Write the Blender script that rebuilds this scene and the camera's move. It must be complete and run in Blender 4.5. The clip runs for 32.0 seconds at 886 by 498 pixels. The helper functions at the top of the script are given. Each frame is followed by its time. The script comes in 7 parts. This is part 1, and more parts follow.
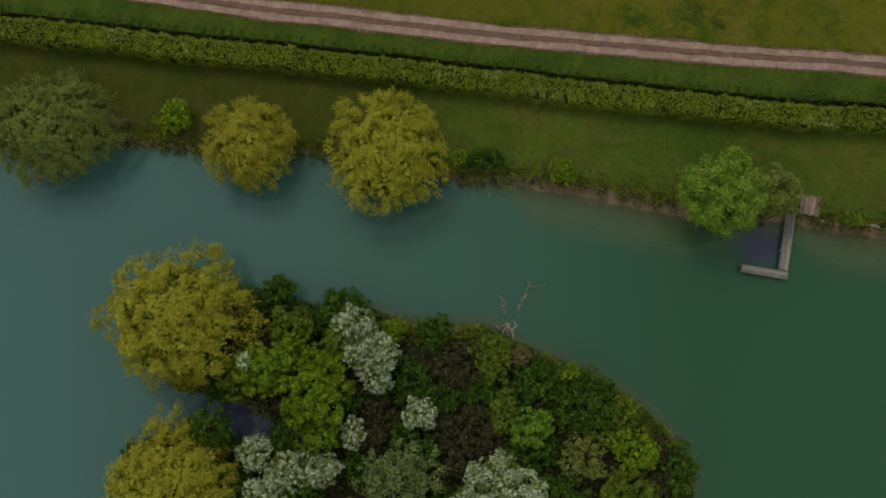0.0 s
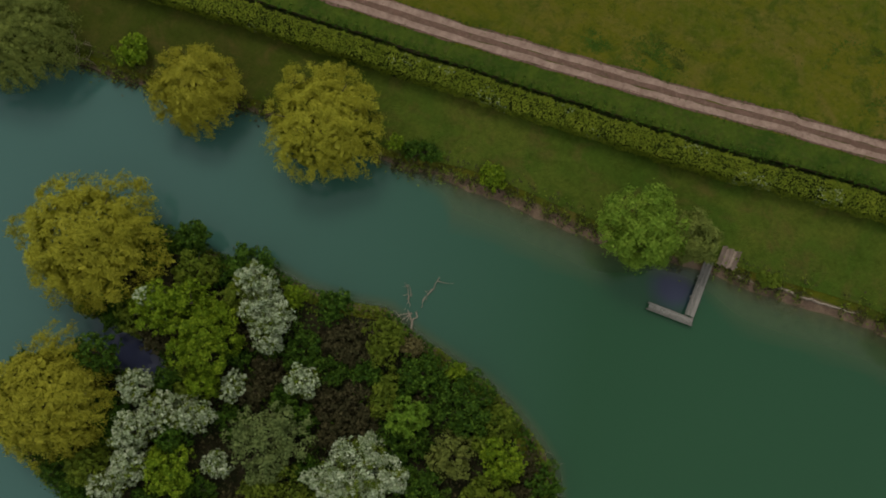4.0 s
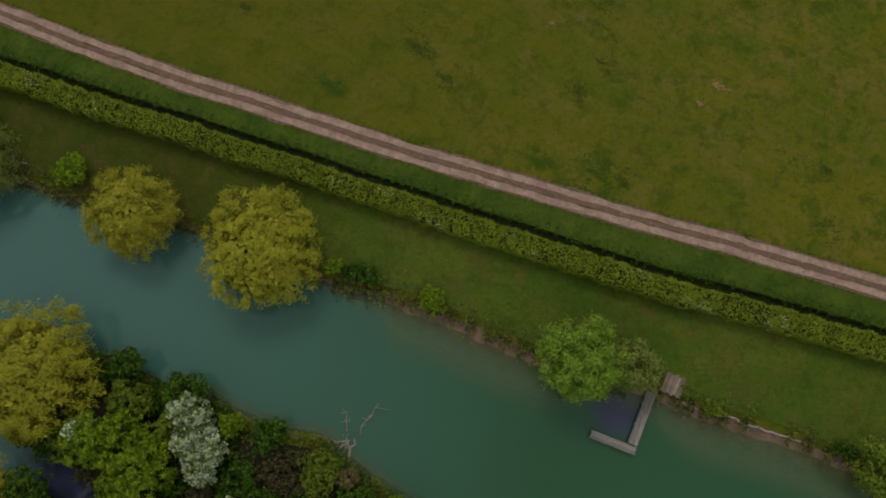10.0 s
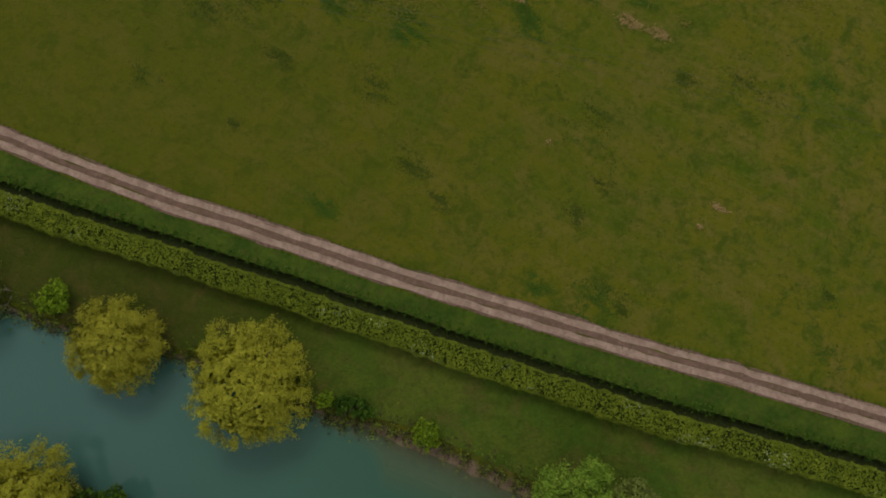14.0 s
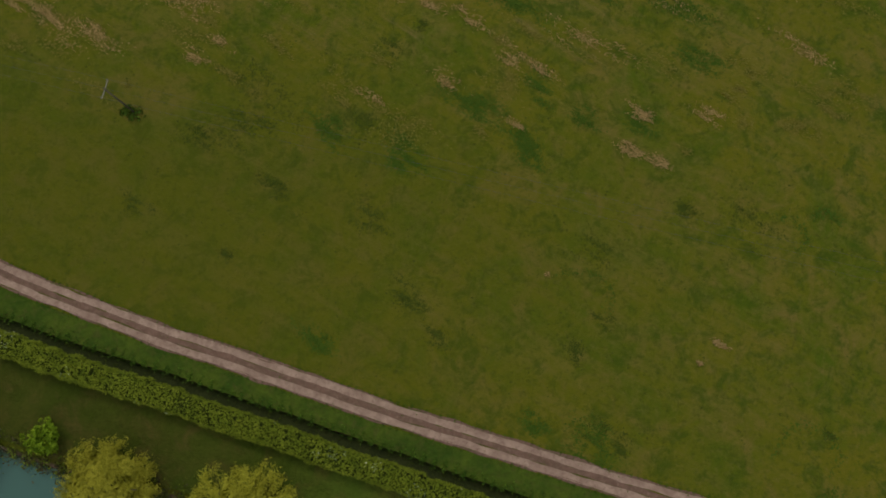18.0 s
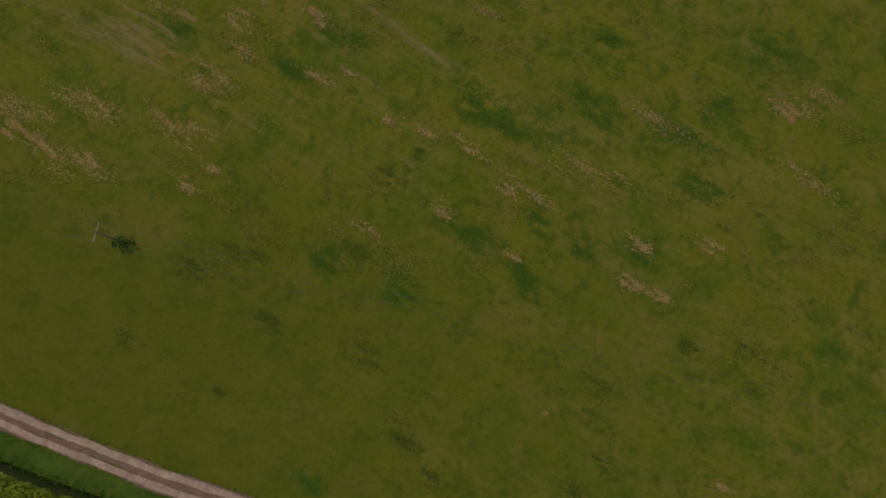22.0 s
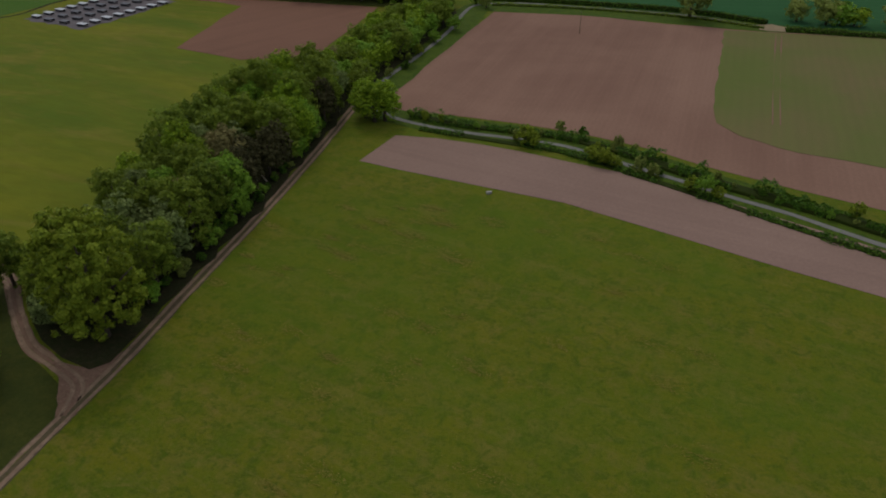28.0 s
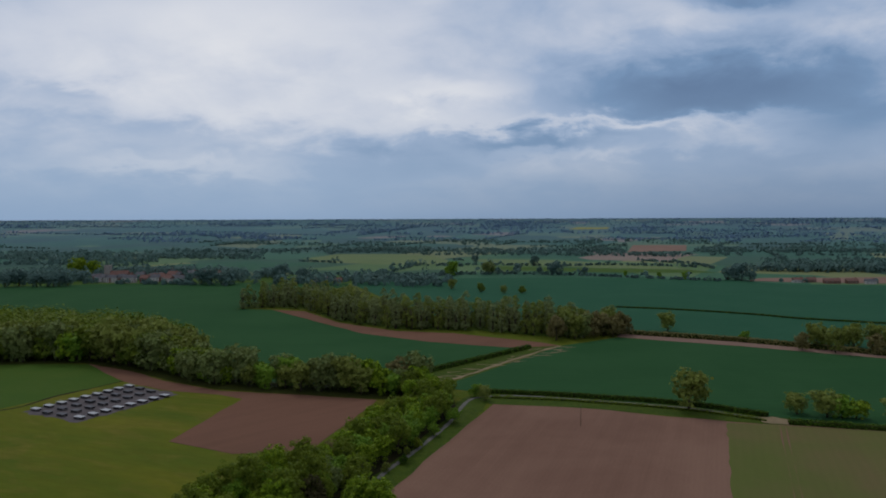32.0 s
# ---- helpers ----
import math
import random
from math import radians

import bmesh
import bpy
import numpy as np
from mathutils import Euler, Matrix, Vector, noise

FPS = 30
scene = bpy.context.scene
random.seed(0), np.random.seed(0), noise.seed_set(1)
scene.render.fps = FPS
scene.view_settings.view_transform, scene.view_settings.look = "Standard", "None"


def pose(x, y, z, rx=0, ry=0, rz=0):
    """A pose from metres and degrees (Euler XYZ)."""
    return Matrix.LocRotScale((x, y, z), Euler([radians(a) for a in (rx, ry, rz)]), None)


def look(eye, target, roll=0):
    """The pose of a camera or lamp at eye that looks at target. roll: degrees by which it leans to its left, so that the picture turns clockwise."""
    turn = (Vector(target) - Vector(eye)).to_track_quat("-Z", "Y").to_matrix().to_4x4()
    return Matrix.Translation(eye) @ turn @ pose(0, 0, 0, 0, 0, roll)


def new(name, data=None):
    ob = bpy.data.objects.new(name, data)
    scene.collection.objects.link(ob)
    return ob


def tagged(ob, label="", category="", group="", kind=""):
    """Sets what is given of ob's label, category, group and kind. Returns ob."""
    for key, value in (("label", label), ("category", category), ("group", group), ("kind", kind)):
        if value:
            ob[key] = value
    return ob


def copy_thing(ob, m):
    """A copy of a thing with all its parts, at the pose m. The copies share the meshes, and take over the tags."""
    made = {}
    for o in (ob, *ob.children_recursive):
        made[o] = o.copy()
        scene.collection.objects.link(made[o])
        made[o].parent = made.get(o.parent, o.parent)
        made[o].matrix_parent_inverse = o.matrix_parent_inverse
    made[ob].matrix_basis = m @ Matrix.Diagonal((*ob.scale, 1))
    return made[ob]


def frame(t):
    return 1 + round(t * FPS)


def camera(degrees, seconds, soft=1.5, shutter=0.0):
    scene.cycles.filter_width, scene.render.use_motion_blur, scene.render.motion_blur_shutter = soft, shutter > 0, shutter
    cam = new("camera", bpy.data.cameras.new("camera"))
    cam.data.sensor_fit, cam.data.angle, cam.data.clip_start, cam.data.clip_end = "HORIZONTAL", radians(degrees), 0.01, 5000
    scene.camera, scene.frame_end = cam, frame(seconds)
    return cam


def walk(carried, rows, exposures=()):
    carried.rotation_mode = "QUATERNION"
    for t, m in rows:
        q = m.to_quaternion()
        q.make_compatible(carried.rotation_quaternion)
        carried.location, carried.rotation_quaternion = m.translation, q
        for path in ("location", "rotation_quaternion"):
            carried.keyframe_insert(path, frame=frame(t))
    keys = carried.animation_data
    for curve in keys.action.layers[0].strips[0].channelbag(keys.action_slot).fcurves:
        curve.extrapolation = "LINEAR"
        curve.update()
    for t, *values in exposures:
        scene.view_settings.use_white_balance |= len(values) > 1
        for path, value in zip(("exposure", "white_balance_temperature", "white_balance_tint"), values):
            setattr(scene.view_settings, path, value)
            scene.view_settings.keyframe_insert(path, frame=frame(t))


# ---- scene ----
cam = camera(61.9, 32.0, soft=1.9)
PATH = [
    (0, (0.364, -3.21, 74.378), (0.36, -2.944, 72.395), -1.5),
    (0.5, (1.787, -3.586, 74.404), (1.773, -3.315, 72.422), -1.8),
    (1, (3.205, -3.952, 74.445), (3.181, -3.677, 72.464), -2.0),
    (1.5, (4.603, -4.286, 74.506), (4.563, -4.007, 72.526), -2.8),
    (2, (5.97, -4.562, 74.581), (5.904, -4.282, 72.602), -4.5),
    (2.5, (7.287, -4.74, 74.666), (7.209, -4.46, 72.687), -4.7),
    (3, (8.523, -4.769, 74.756), (8.458, -4.489, 72.777), -2.1),
    (3.5, (9.65, -4.598, 74.85), (9.597, -4.32, 72.87), 0.1),
    (5.5, (13.584, -3.008, 75.543), (13.528, -2.718, 73.565), 0.1),
    (6, (14.335, -2.421, 75.619), (14.272, -2.12, 73.643), -0.8),
    (6.5, (14.871, -1.645, 75.676), (14.803, -1.335, 73.701), -1.5),
    (7, (15.227, -0.686, 75.721), (15.154, -0.369, 73.748), -1.8),
    (7.5, (15.432, 0.465, 75.744), (15.358, 0.787, 73.771), -2.0),
    (8, (15.524, 1.812, 75.723), (15.449, 2.134, 73.751), -2.1),
    (8.5, (15.523, 3.317, 75.672), (15.448, 3.635, 73.699), -2.2),
    (9, (15.445, 4.932, 75.604), (15.371, 5.245, 73.63), -2.3),
    (9.5, (15.302, 6.611, 75.533), (15.229, 6.918, 73.558), -2.6),
    (10, (15.105, 8.324, 75.475), (15.031, 8.626, 73.499), -2.8),
    (10.5, (14.874, 10.055, 75.432), (14.801, 10.35, 73.455), -2.9),
    (11, (14.615, 11.791, 75.407), (14.543, 12.083, 73.43), -2.8),
    (11.5, (14.333, 13.53, 75.393), (14.263, 13.818, 73.416), -2.6),
    (12, (14.023, 15.268, 75.396), (13.955, 15.552, 73.418), -2.4),
    (12.5, (13.681, 16.995, 75.43), (13.616, 17.277, 73.451), -2.0),
    (13, (13.31, 18.713, 75.485), (13.247, 18.995, 73.506), -1.6),
    (13.5, (12.925, 20.438, 75.554), (12.865, 20.719, 73.574), -1.1),
    (14, (12.537, 22.183, 75.623), (12.481, 22.463, 73.643), -0.4),
    (14.5, (12.153, 23.958, 75.697), (12.099, 24.237, 73.717), 0.0),
    (16.5, (10.649, 31.173, 76.235), (10.605, 31.442, 74.254), 1.6),
    (17, (10.312, 32.932, 76.312), (10.27, 33.199, 74.33), 1.8),
    (17.5, (10.021, 34.643, 76.391), (9.978, 34.91, 74.409), 1.7),
    (18, (9.774, 36.32, 76.458), (9.73, 36.587, 74.477), 1.7),
    (18.5, (9.561, 37.968, 76.51), (9.516, 38.235, 74.529), 1.4),
    (19, (9.377, 39.589, 76.559), (9.33, 39.857, 74.578), 0.9),
    (19.5, (9.207, 41.177, 76.615), (9.157, 41.447, 74.634), 0.4),
    (20, (9.032, 42.745, 76.673), (8.978, 43.016, 74.692), -0.2),
    (20.5, (8.839, 44.302, 76.737), (8.784, 44.575, 74.756), -0.3),
    (21, (8.623, 45.864, 76.799), (8.566, 46.139, 74.819), -0.5),
    (21.5, (8.396, 47.432, 76.866), (8.338, 47.709, 74.887), -0.7),
    (22, (8.165, 49.008, 76.933), (8.102, 49.305, 74.956), -0.8),
    (22.5, (7.923, 50.58, 76.997), (7.841, 50.969, 75.037), -0.7),
    (23, (7.659, 52.112, 77.065), (7.551, 52.631, 75.137), -0.6),
    (23.5, (7.368, 53.577, 77.135), (7.232, 54.234, 75.251), -0.4),
    (24, (7.043, 54.982, 77.189), (6.881, 55.777, 75.361), -0.3),
    (24.5, (6.694, 56.334, 77.235), (6.507, 57.266, 75.476), -0.1),
    (25, (6.326, 57.66, 77.265), (6.115, 58.721, 75.583), 0.1),
    (25.5, (5.952, 58.962, 77.282), (5.721, 60.143, 75.685), -0.1),
    (27.5, (4.492, 64.018, 77.408), (4.191, 65.606, 76.231), -0.3),
    (27.8, (4.282, 64.755, 77.414), (3.976, 66.396, 76.312), -0.2),
    (27.9, (4.216, 64.997, 77.415), (3.904, 66.654, 76.339), -0.1),
    (28, (4.153, 65.237, 77.415), (3.839, 66.908, 76.363), -0.2),
    (28.5, (3.861, 66.431, 77.426), (3.534, 68.174, 76.502), -0.2),
    (29, (3.589, 67.612, 77.444), (3.251, 69.417, 76.652), -0.2),
    (29.5, (3.337, 68.719, 77.468), (2.991, 70.577, 76.813), -0.2),
    (30, (3.129, 69.723, 77.495), (2.776, 71.623, 76.98), -0.2),
    (30.5, (2.985, 70.615, 77.518), (2.626, 72.547, 77.145), -0.2),
    (31, (2.893, 71.41, 77.531), (2.53, 73.362, 77.295), -0.2),
    (31.5, (2.836, 72.148, 77.534), (2.472, 74.11, 77.395), -0.2),
    (32, (2.791, 72.867, 77.536), (2.427, 74.831, 77.451), -0.2),
]
walk(cam, [(t, look(eye, target, roll)) for t, eye, target, roll in PATH],
     [(0, 0.22, 6500, 10), (24, 0.20, 6500, 10), (28, 0.14, 6300, 10), (29.5, 0.20, 6050, 11), (30, 0.12, 6000, 11), (31, -0.12, 6000, 11), (32, -0.24, 6050, 11)])

# ---- world, sun, exposure ----
def nd(nt, kind, loc=None, **vals):
    n = nt.nodes.new(kind)
    for k, v in vals.items():
        n.inputs[k.replace("_", " ")].default_value = v
    return n


def ramp(nt, stops, interp="LINEAR"):
    n = nt.nodes.new("ShaderNodeValToRGB")
    n.color_ramp.interpolation = interp
    el = n.color_ramp.elements
    while len(el) < len(stops):
        el.new(0.5)
    for e, (p, c) in zip(el, stops):
        e.position = p
        e.color = (*c, 1) if len(c) == 3 else c
    return n


def math_node(nt, op, a, b=None, c=None, clamp=False):
    n = nt.nodes.new("ShaderNodeMath")
    n.operation, n.use_clamp = op, clamp
    for i, v in enumerate((a, b, c)):
        if v is None:
            continue
        if isinstance(v, (int, float)):
            n.inputs[i].default_value = v
        else:
            nt.links.new(v, n.inputs[i])
    return n.outputs[0]


def mix_node(nt, fac, a, b, blend="MIX"):
    n = nt.nodes.new("ShaderNodeMix")
    n.data_type, n.blend_type = "RGBA", blend
    for sock, v in ((n.inputs[0], fac), (n.inputs[6], a), (n.inputs[7], b)):
        if isinstance(v, (int, float)):
            sock.default_value = v
        elif isinstance(v, tuple):
            sock.default_value = (*v, 1)
        else:
            nt.links.new(v, sock)
    return n.outputs[2]


SUN_ELEV, SUN_TURN = 52.0, -25.0     # the bright part of the cloud cover lies ahead and to the left
world = bpy.data.worlds.new("cloudy_sky")
scene.world = world
world.use_nodes = True
wt = world.node_tree
wt.nodes.clear()
tc = wt.nodes.new("ShaderNodeTexCoord")
sep = wt.nodes.new("ShaderNodeSeparateXYZ")
wt.links.new(tc.outputs["Generated"], sep.inputs[0])
sx, sy, sz = sep.outputs
up = math_node(wt, "MAXIMUM", sz, 0.0)
den = math_node(wt, "ADD", up, 0.34)
comb = wt.nodes.new("ShaderNodeCombineXYZ")
wt.links.new(math_node(wt, "DIVIDE", sx, den), comb.inputs[0])
wt.links.new(math_node(wt, "DIVIDE", sy, den), comb.inputs[1])
n1 = nd(wt, "ShaderNodeTexNoise", Scale=1.9, Detail=6.0, Roughness=0.46, Distortion=0.15)
n2 = nd(wt, "ShaderNodeTexNoise", Scale=5.5, Detail=8.0, Roughness=0.58, Distortion=0.3)
wt.links.new(comb.outputs[0], n1.inputs["Vector"])
wt.links.new(comb.outputs[0], n2.inputs["Vector"])
azim = math_node(wt, "ADD", math_node(wt, "ARCTAN2", sx, sy), math_node(wt, "MULTIPLY_ADD", n1.outputs[0], 0.16, -0.08))
elev = math_node(wt, "ADD", math_node(wt, "ARCSINE", sz), math_node(wt, "MULTIPLY_ADD", n2.outputs[0], 0.085, -0.0425))


def cloud_bank(az, el, wide, tall):
    """A soft bank of cloud, 1 at its middle; degrees."""
    a = math_node(wt, "DIVIDE", math_node(wt, "SUBTRACT", azim, radians(az)), radians(wide))
    e = math_node(wt, "DIVIDE", math_node(wt, "SUBTRACT", elev, radians(el)), radians(tall))
    d = math_node(wt, "ADD", math_node(wt, "MULTIPLY", a, a), math_node(wt, "MULTIPLY", e, e))
    return math_node(wt, "POWER", 2.718, math_node(wt, "MULTIPLY", d, -1.0))


v = math_node(wt, "ADD", math_node(wt, "MULTIPLY_ADD", n1.outputs[0], 0.30, 0.30), math_node(wt, "MULTIPLY", n2.outputs[0], 0.17))
for az, el, wide, tall, amount in ((11.5, 15.6, 3.6, 1.0, -0.26), (18, 9.5, 6, 2.4, -0.12), (-5.5, 5.9, 5.5, 0.9, -0.12), (20, 6.5, 6, 2.0, -0.14), (-4, 6.0, 7, 1.0, -0.08), (-17, 4.6, 6, 1.6, -0.08), (-30, 6.5, 8, 0.9, -0.05), (-37, 8.6, 3, 0.6, -0.06), (12, 4.4, 8, 1.0, -0.06),
                                   (-24, 13, 13, 4.5, 0.13), (-10, 9.6, 6, 1.0, 0.14), (3, 7.2, 8, 0.6, 0.08), (-30, 3.9, 9, 0.6, 0.09), (8, 14.8, 4, 1.2, 0.07), (1, 5.0, 6, 0.5, 0.05), (-15, 7.2, 18, 1.8, 0.06), (-37, 11, 6, 4, 0.08)):
    v = math_node(wt, "ADD", v, math_node(wt, "MULTIPLY", cloud_bank(az, el, wide, tall), amount))
base_edge = math_node(wt, "MULTIPLY_ADD", elev, 1.0 / radians(0.8), -6.9 / 0.8, True)      # the dark bank has a flat, crisp underside
v = math_node(wt, "ADD", v, math_node(wt, "MULTIPLY", math_node(wt, "MULTIPLY", cloud_bank(7.0, 9.0, 9.0, 2.5), base_edge), -0.27))
cl = ramp(wt, [(0.18, (0.115, 0.18, 0.30)), (0.38, (0.21, 0.32, 0.48)), (0.50, (0.40, 0.49, 0.63)), (0.60, (0.69, 0.71, 0.76)), (0.74, (0.94, 0.91, 0.87))])
wt.links.new(v, cl.inputs[0])
low = ramp(wt, [(0.0, (1, 1, 1)), (0.04, (0.72, 0.72, 0.72)), (0.085, (0.2, 0.2, 0.2)), (0.14, (0, 0, 0))])
wt.links.new(up, low.inputs[0])
to_left = math_node(wt, "MULTIPLY_ADD", azim, -1.6, 0.35, True)
cloud = mix_node(wt, low.outputs[0], cl.outputs[0], mix_node(wt, to_left, (0.195, 0.290, 0.43), (0.300, 0.43, 0.60)))
high = ramp(wt, [(0.30, (0, 0, 0)), (0.60, (1, 1, 1))])
wt.links.new(up, high.inputs[0])
cloud = mix_node(wt, math_node(wt, "MULTIPLY", high.outputs[0], 0.8), cloud, (0.65, 0.64, 0.61))
skytex = wt.nodes.new("ShaderNodeTexSky")
skytex.sky_type, skytex.sun_disc = "NISHITA", False
skytex.sun_elevation, skytex.sun_rotation = radians(SUN_ELEV), radians(SUN_TURN)
bg_sky, bg_cloud, mixw, outw = (wt.nodes.new(k) for k in ("ShaderNodeBackground", "ShaderNodeBackground", "ShaderNodeMixShader", "ShaderNodeOutputWorld"))
bg_sky.inputs[1].default_value, bg_cloud.inputs[1].default_value, mixw.inputs[0].default_value = 0.10, 1.0, 0.93
wt.links.new(skytex.outputs[0], bg_sky.inputs[0])
wt.links.new(cloud, bg_cloud.inputs[0])
wt.links.new(bg_sky.outputs[0], mixw.inputs[1])
wt.links.new(bg_cloud.outputs[0], mixw.inputs[2])
wt.links.new(mixw.outputs[0], outw.inputs[0])

sun = new("sun", bpy.data.lights.new("sun", "SUN"))
sun.data.energy, sun.data.angle, sun.data.color = 1.0, radians(18), (1.0, 0.95, 0.86)
sun_way = Vector((math.sin(radians(SUN_TURN)) * math.cos(radians(SUN_ELEV)), math.cos(radians(SUN_TURN)) * math.cos(radians(SUN_ELEV)), math.sin(radians(SUN_ELEV))))
sun.matrix_world = look(sun_way * 300, (0, 0, 0))

# ---- materials ----
LAND = 0.8          # height of the meadows over the lake
MATS = {}


def material(name):
    m = bpy.data.materials.new(name)
    m.use_nodes = True
    MATS[name] = m
    return m, m.node_tree, m.node_tree.nodes["Principled BSDF"]


def coords(nt, turn=0.0, stretch=(1, 1, 1)):
    t = nt.nodes.new("ShaderNodeTexCoord")
    p, s = nt.nodes.new("ShaderNodeMapping"), nt.nodes.new("ShaderNodeMapping")
    p.inputs["Rotation"].default_value[2] = radians(turn)
    s.inputs["Scale"].default_value = stretch
    nt.links.new(t.outputs["Object"], p.inputs[0])
    nt.links.new(p.outputs[0], s.inputs[0])
    return s.outputs[0]


def noise_fac(nt, vec, scale, detail=5.0, rough=0.6, distort=0.0, lo=0.35, hi=0.65):
    n = nd(nt, "ShaderNodeTexNoise", Scale=scale, Detail=detail, Roughness=rough, Distortion=distort)
    nt.links.new(vec, n.inputs["Vector"])
    r = ramp(nt, [(lo, (0, 0, 0)), (hi, (1, 1, 1))])
    nt.links.new(n.outputs[0], r.inputs[0])
    return r.outputs[0]


def bump(nt, bsdf, height, strength, distance=0.1):
    b = nd(nt, "ShaderNodeBump", Strength=strength, Distance=distance)
    nt.links.new(height, b.inputs["Height"])
    nt.links.new(b.outputs[0], bsdf.inputs["Normal"])


def blotchy(name, base, other, big, small, rough=0.85, turn=0.0, stretch=(1, 1, 1), third=None, relief=0.4, spec=0.03, vary=0.0):
    """Two colours in blotches of 1/big metres, speckled at 1/small metres."""
    m, nt, b = material(name)
    vec = coords(nt, turn, stretch)
    c = mix_node(nt, noise_fac(nt, vec, big, 6, 0.6, 0.4), base, other)
    fine = noise_fac(nt, vec, small, 4, 0.65, 0, 0.3, 0.7)
    if third:
        c = mix_node(nt, math_node(nt, "MULTIPLY", noise_fac(nt, vec, big * 3.3, 6, 0.6, 0.8, 0.5, 0.68), 0.8), c, third)
    c = mix_node(nt, math_node(nt, "MULTIPLY", fine, 0.45), c, tuple(0.55 * q for q in base))
    if vary:
        hsv = nd(nt, "ShaderNodeHueSaturation")
        nt.links.new(math_node(nt, "MULTIPLY_ADD", nt.nodes.new("ShaderNodeObjectInfo").outputs["Random"], 2 * vary, 1 - vary), hsv.inputs["Value"])
        nt.links.new(c, hsv.inputs["Color"])
        c = hsv.outputs[0]
    nt.links.new(c, b.inputs["Base Color"])
    b.inputs["Roughness"].default_value, b.inputs["Specular IOR Level"].default_value = rough, spec
    bump(nt, b, fine, relief)
    return m


def leafy(name, dark, mid, light, rough=0.6, through_light=0.3, gain=1.75, even=0.5):
    """Leaves: every clump takes its own shade."""
    m, nt, b = material(name)
    g = nt.nodes.new("ShaderNodeNewGeometry")
    oi = nt.nodes.new("ShaderNodeObjectInfo")
    r = ramp(nt, [(p, tuple(gain * q for q in c)) for p, c in ((0.0, dark), (0.5, mid), (1.0, light))])
    clump = noise_fac(nt, coords(nt), 0.9, 3, 0.6, 0, 0.3, 0.7)
    own = math_node(nt, "MULTIPLY", g.outputs["Random Per Island"], 1 - even)
    nt.links.new(math_node(nt, "MULTIPLY_ADD", clump, even, own), r.inputs[0])
    hsv = nd(nt, "ShaderNodeHueSaturation")
    nt.links.new(math_node(nt, "MULTIPLY_ADD", oi.outputs["Random"], 0.12, 0.94), hsv.inputs["Value"])
    nt.links.new(math_node(nt, "MULTIPLY_ADD", oi.outputs["Random"], 0.006, 0.497), hsv.inputs["Hue"])
    nt.links.new(r.outputs[0], hsv.inputs["Color"])
    nt.links.new(hsv.outputs[0], b.inputs["Base Color"])
    b.inputs["Roughness"].default_value, b.inputs["Specular IOR Level"].default_value = rough, 0.07
    tr = nt.nodes.new("ShaderNodeBsdfTranslucent")
    nt.links.new(hsv.outputs[0], tr.inputs[0])
    mx = nt.nodes.new("ShaderNodeMixShader")
    mx.inputs[0].default_value = through_light
    nt.links.new(b.outputs[0], mx.inputs[1])
    nt.links.new(tr.outputs[0], mx.inputs[2])
    nt.links.new(mx.outputs[0], nt.nodes["Material Output"].inputs[0])
    return m


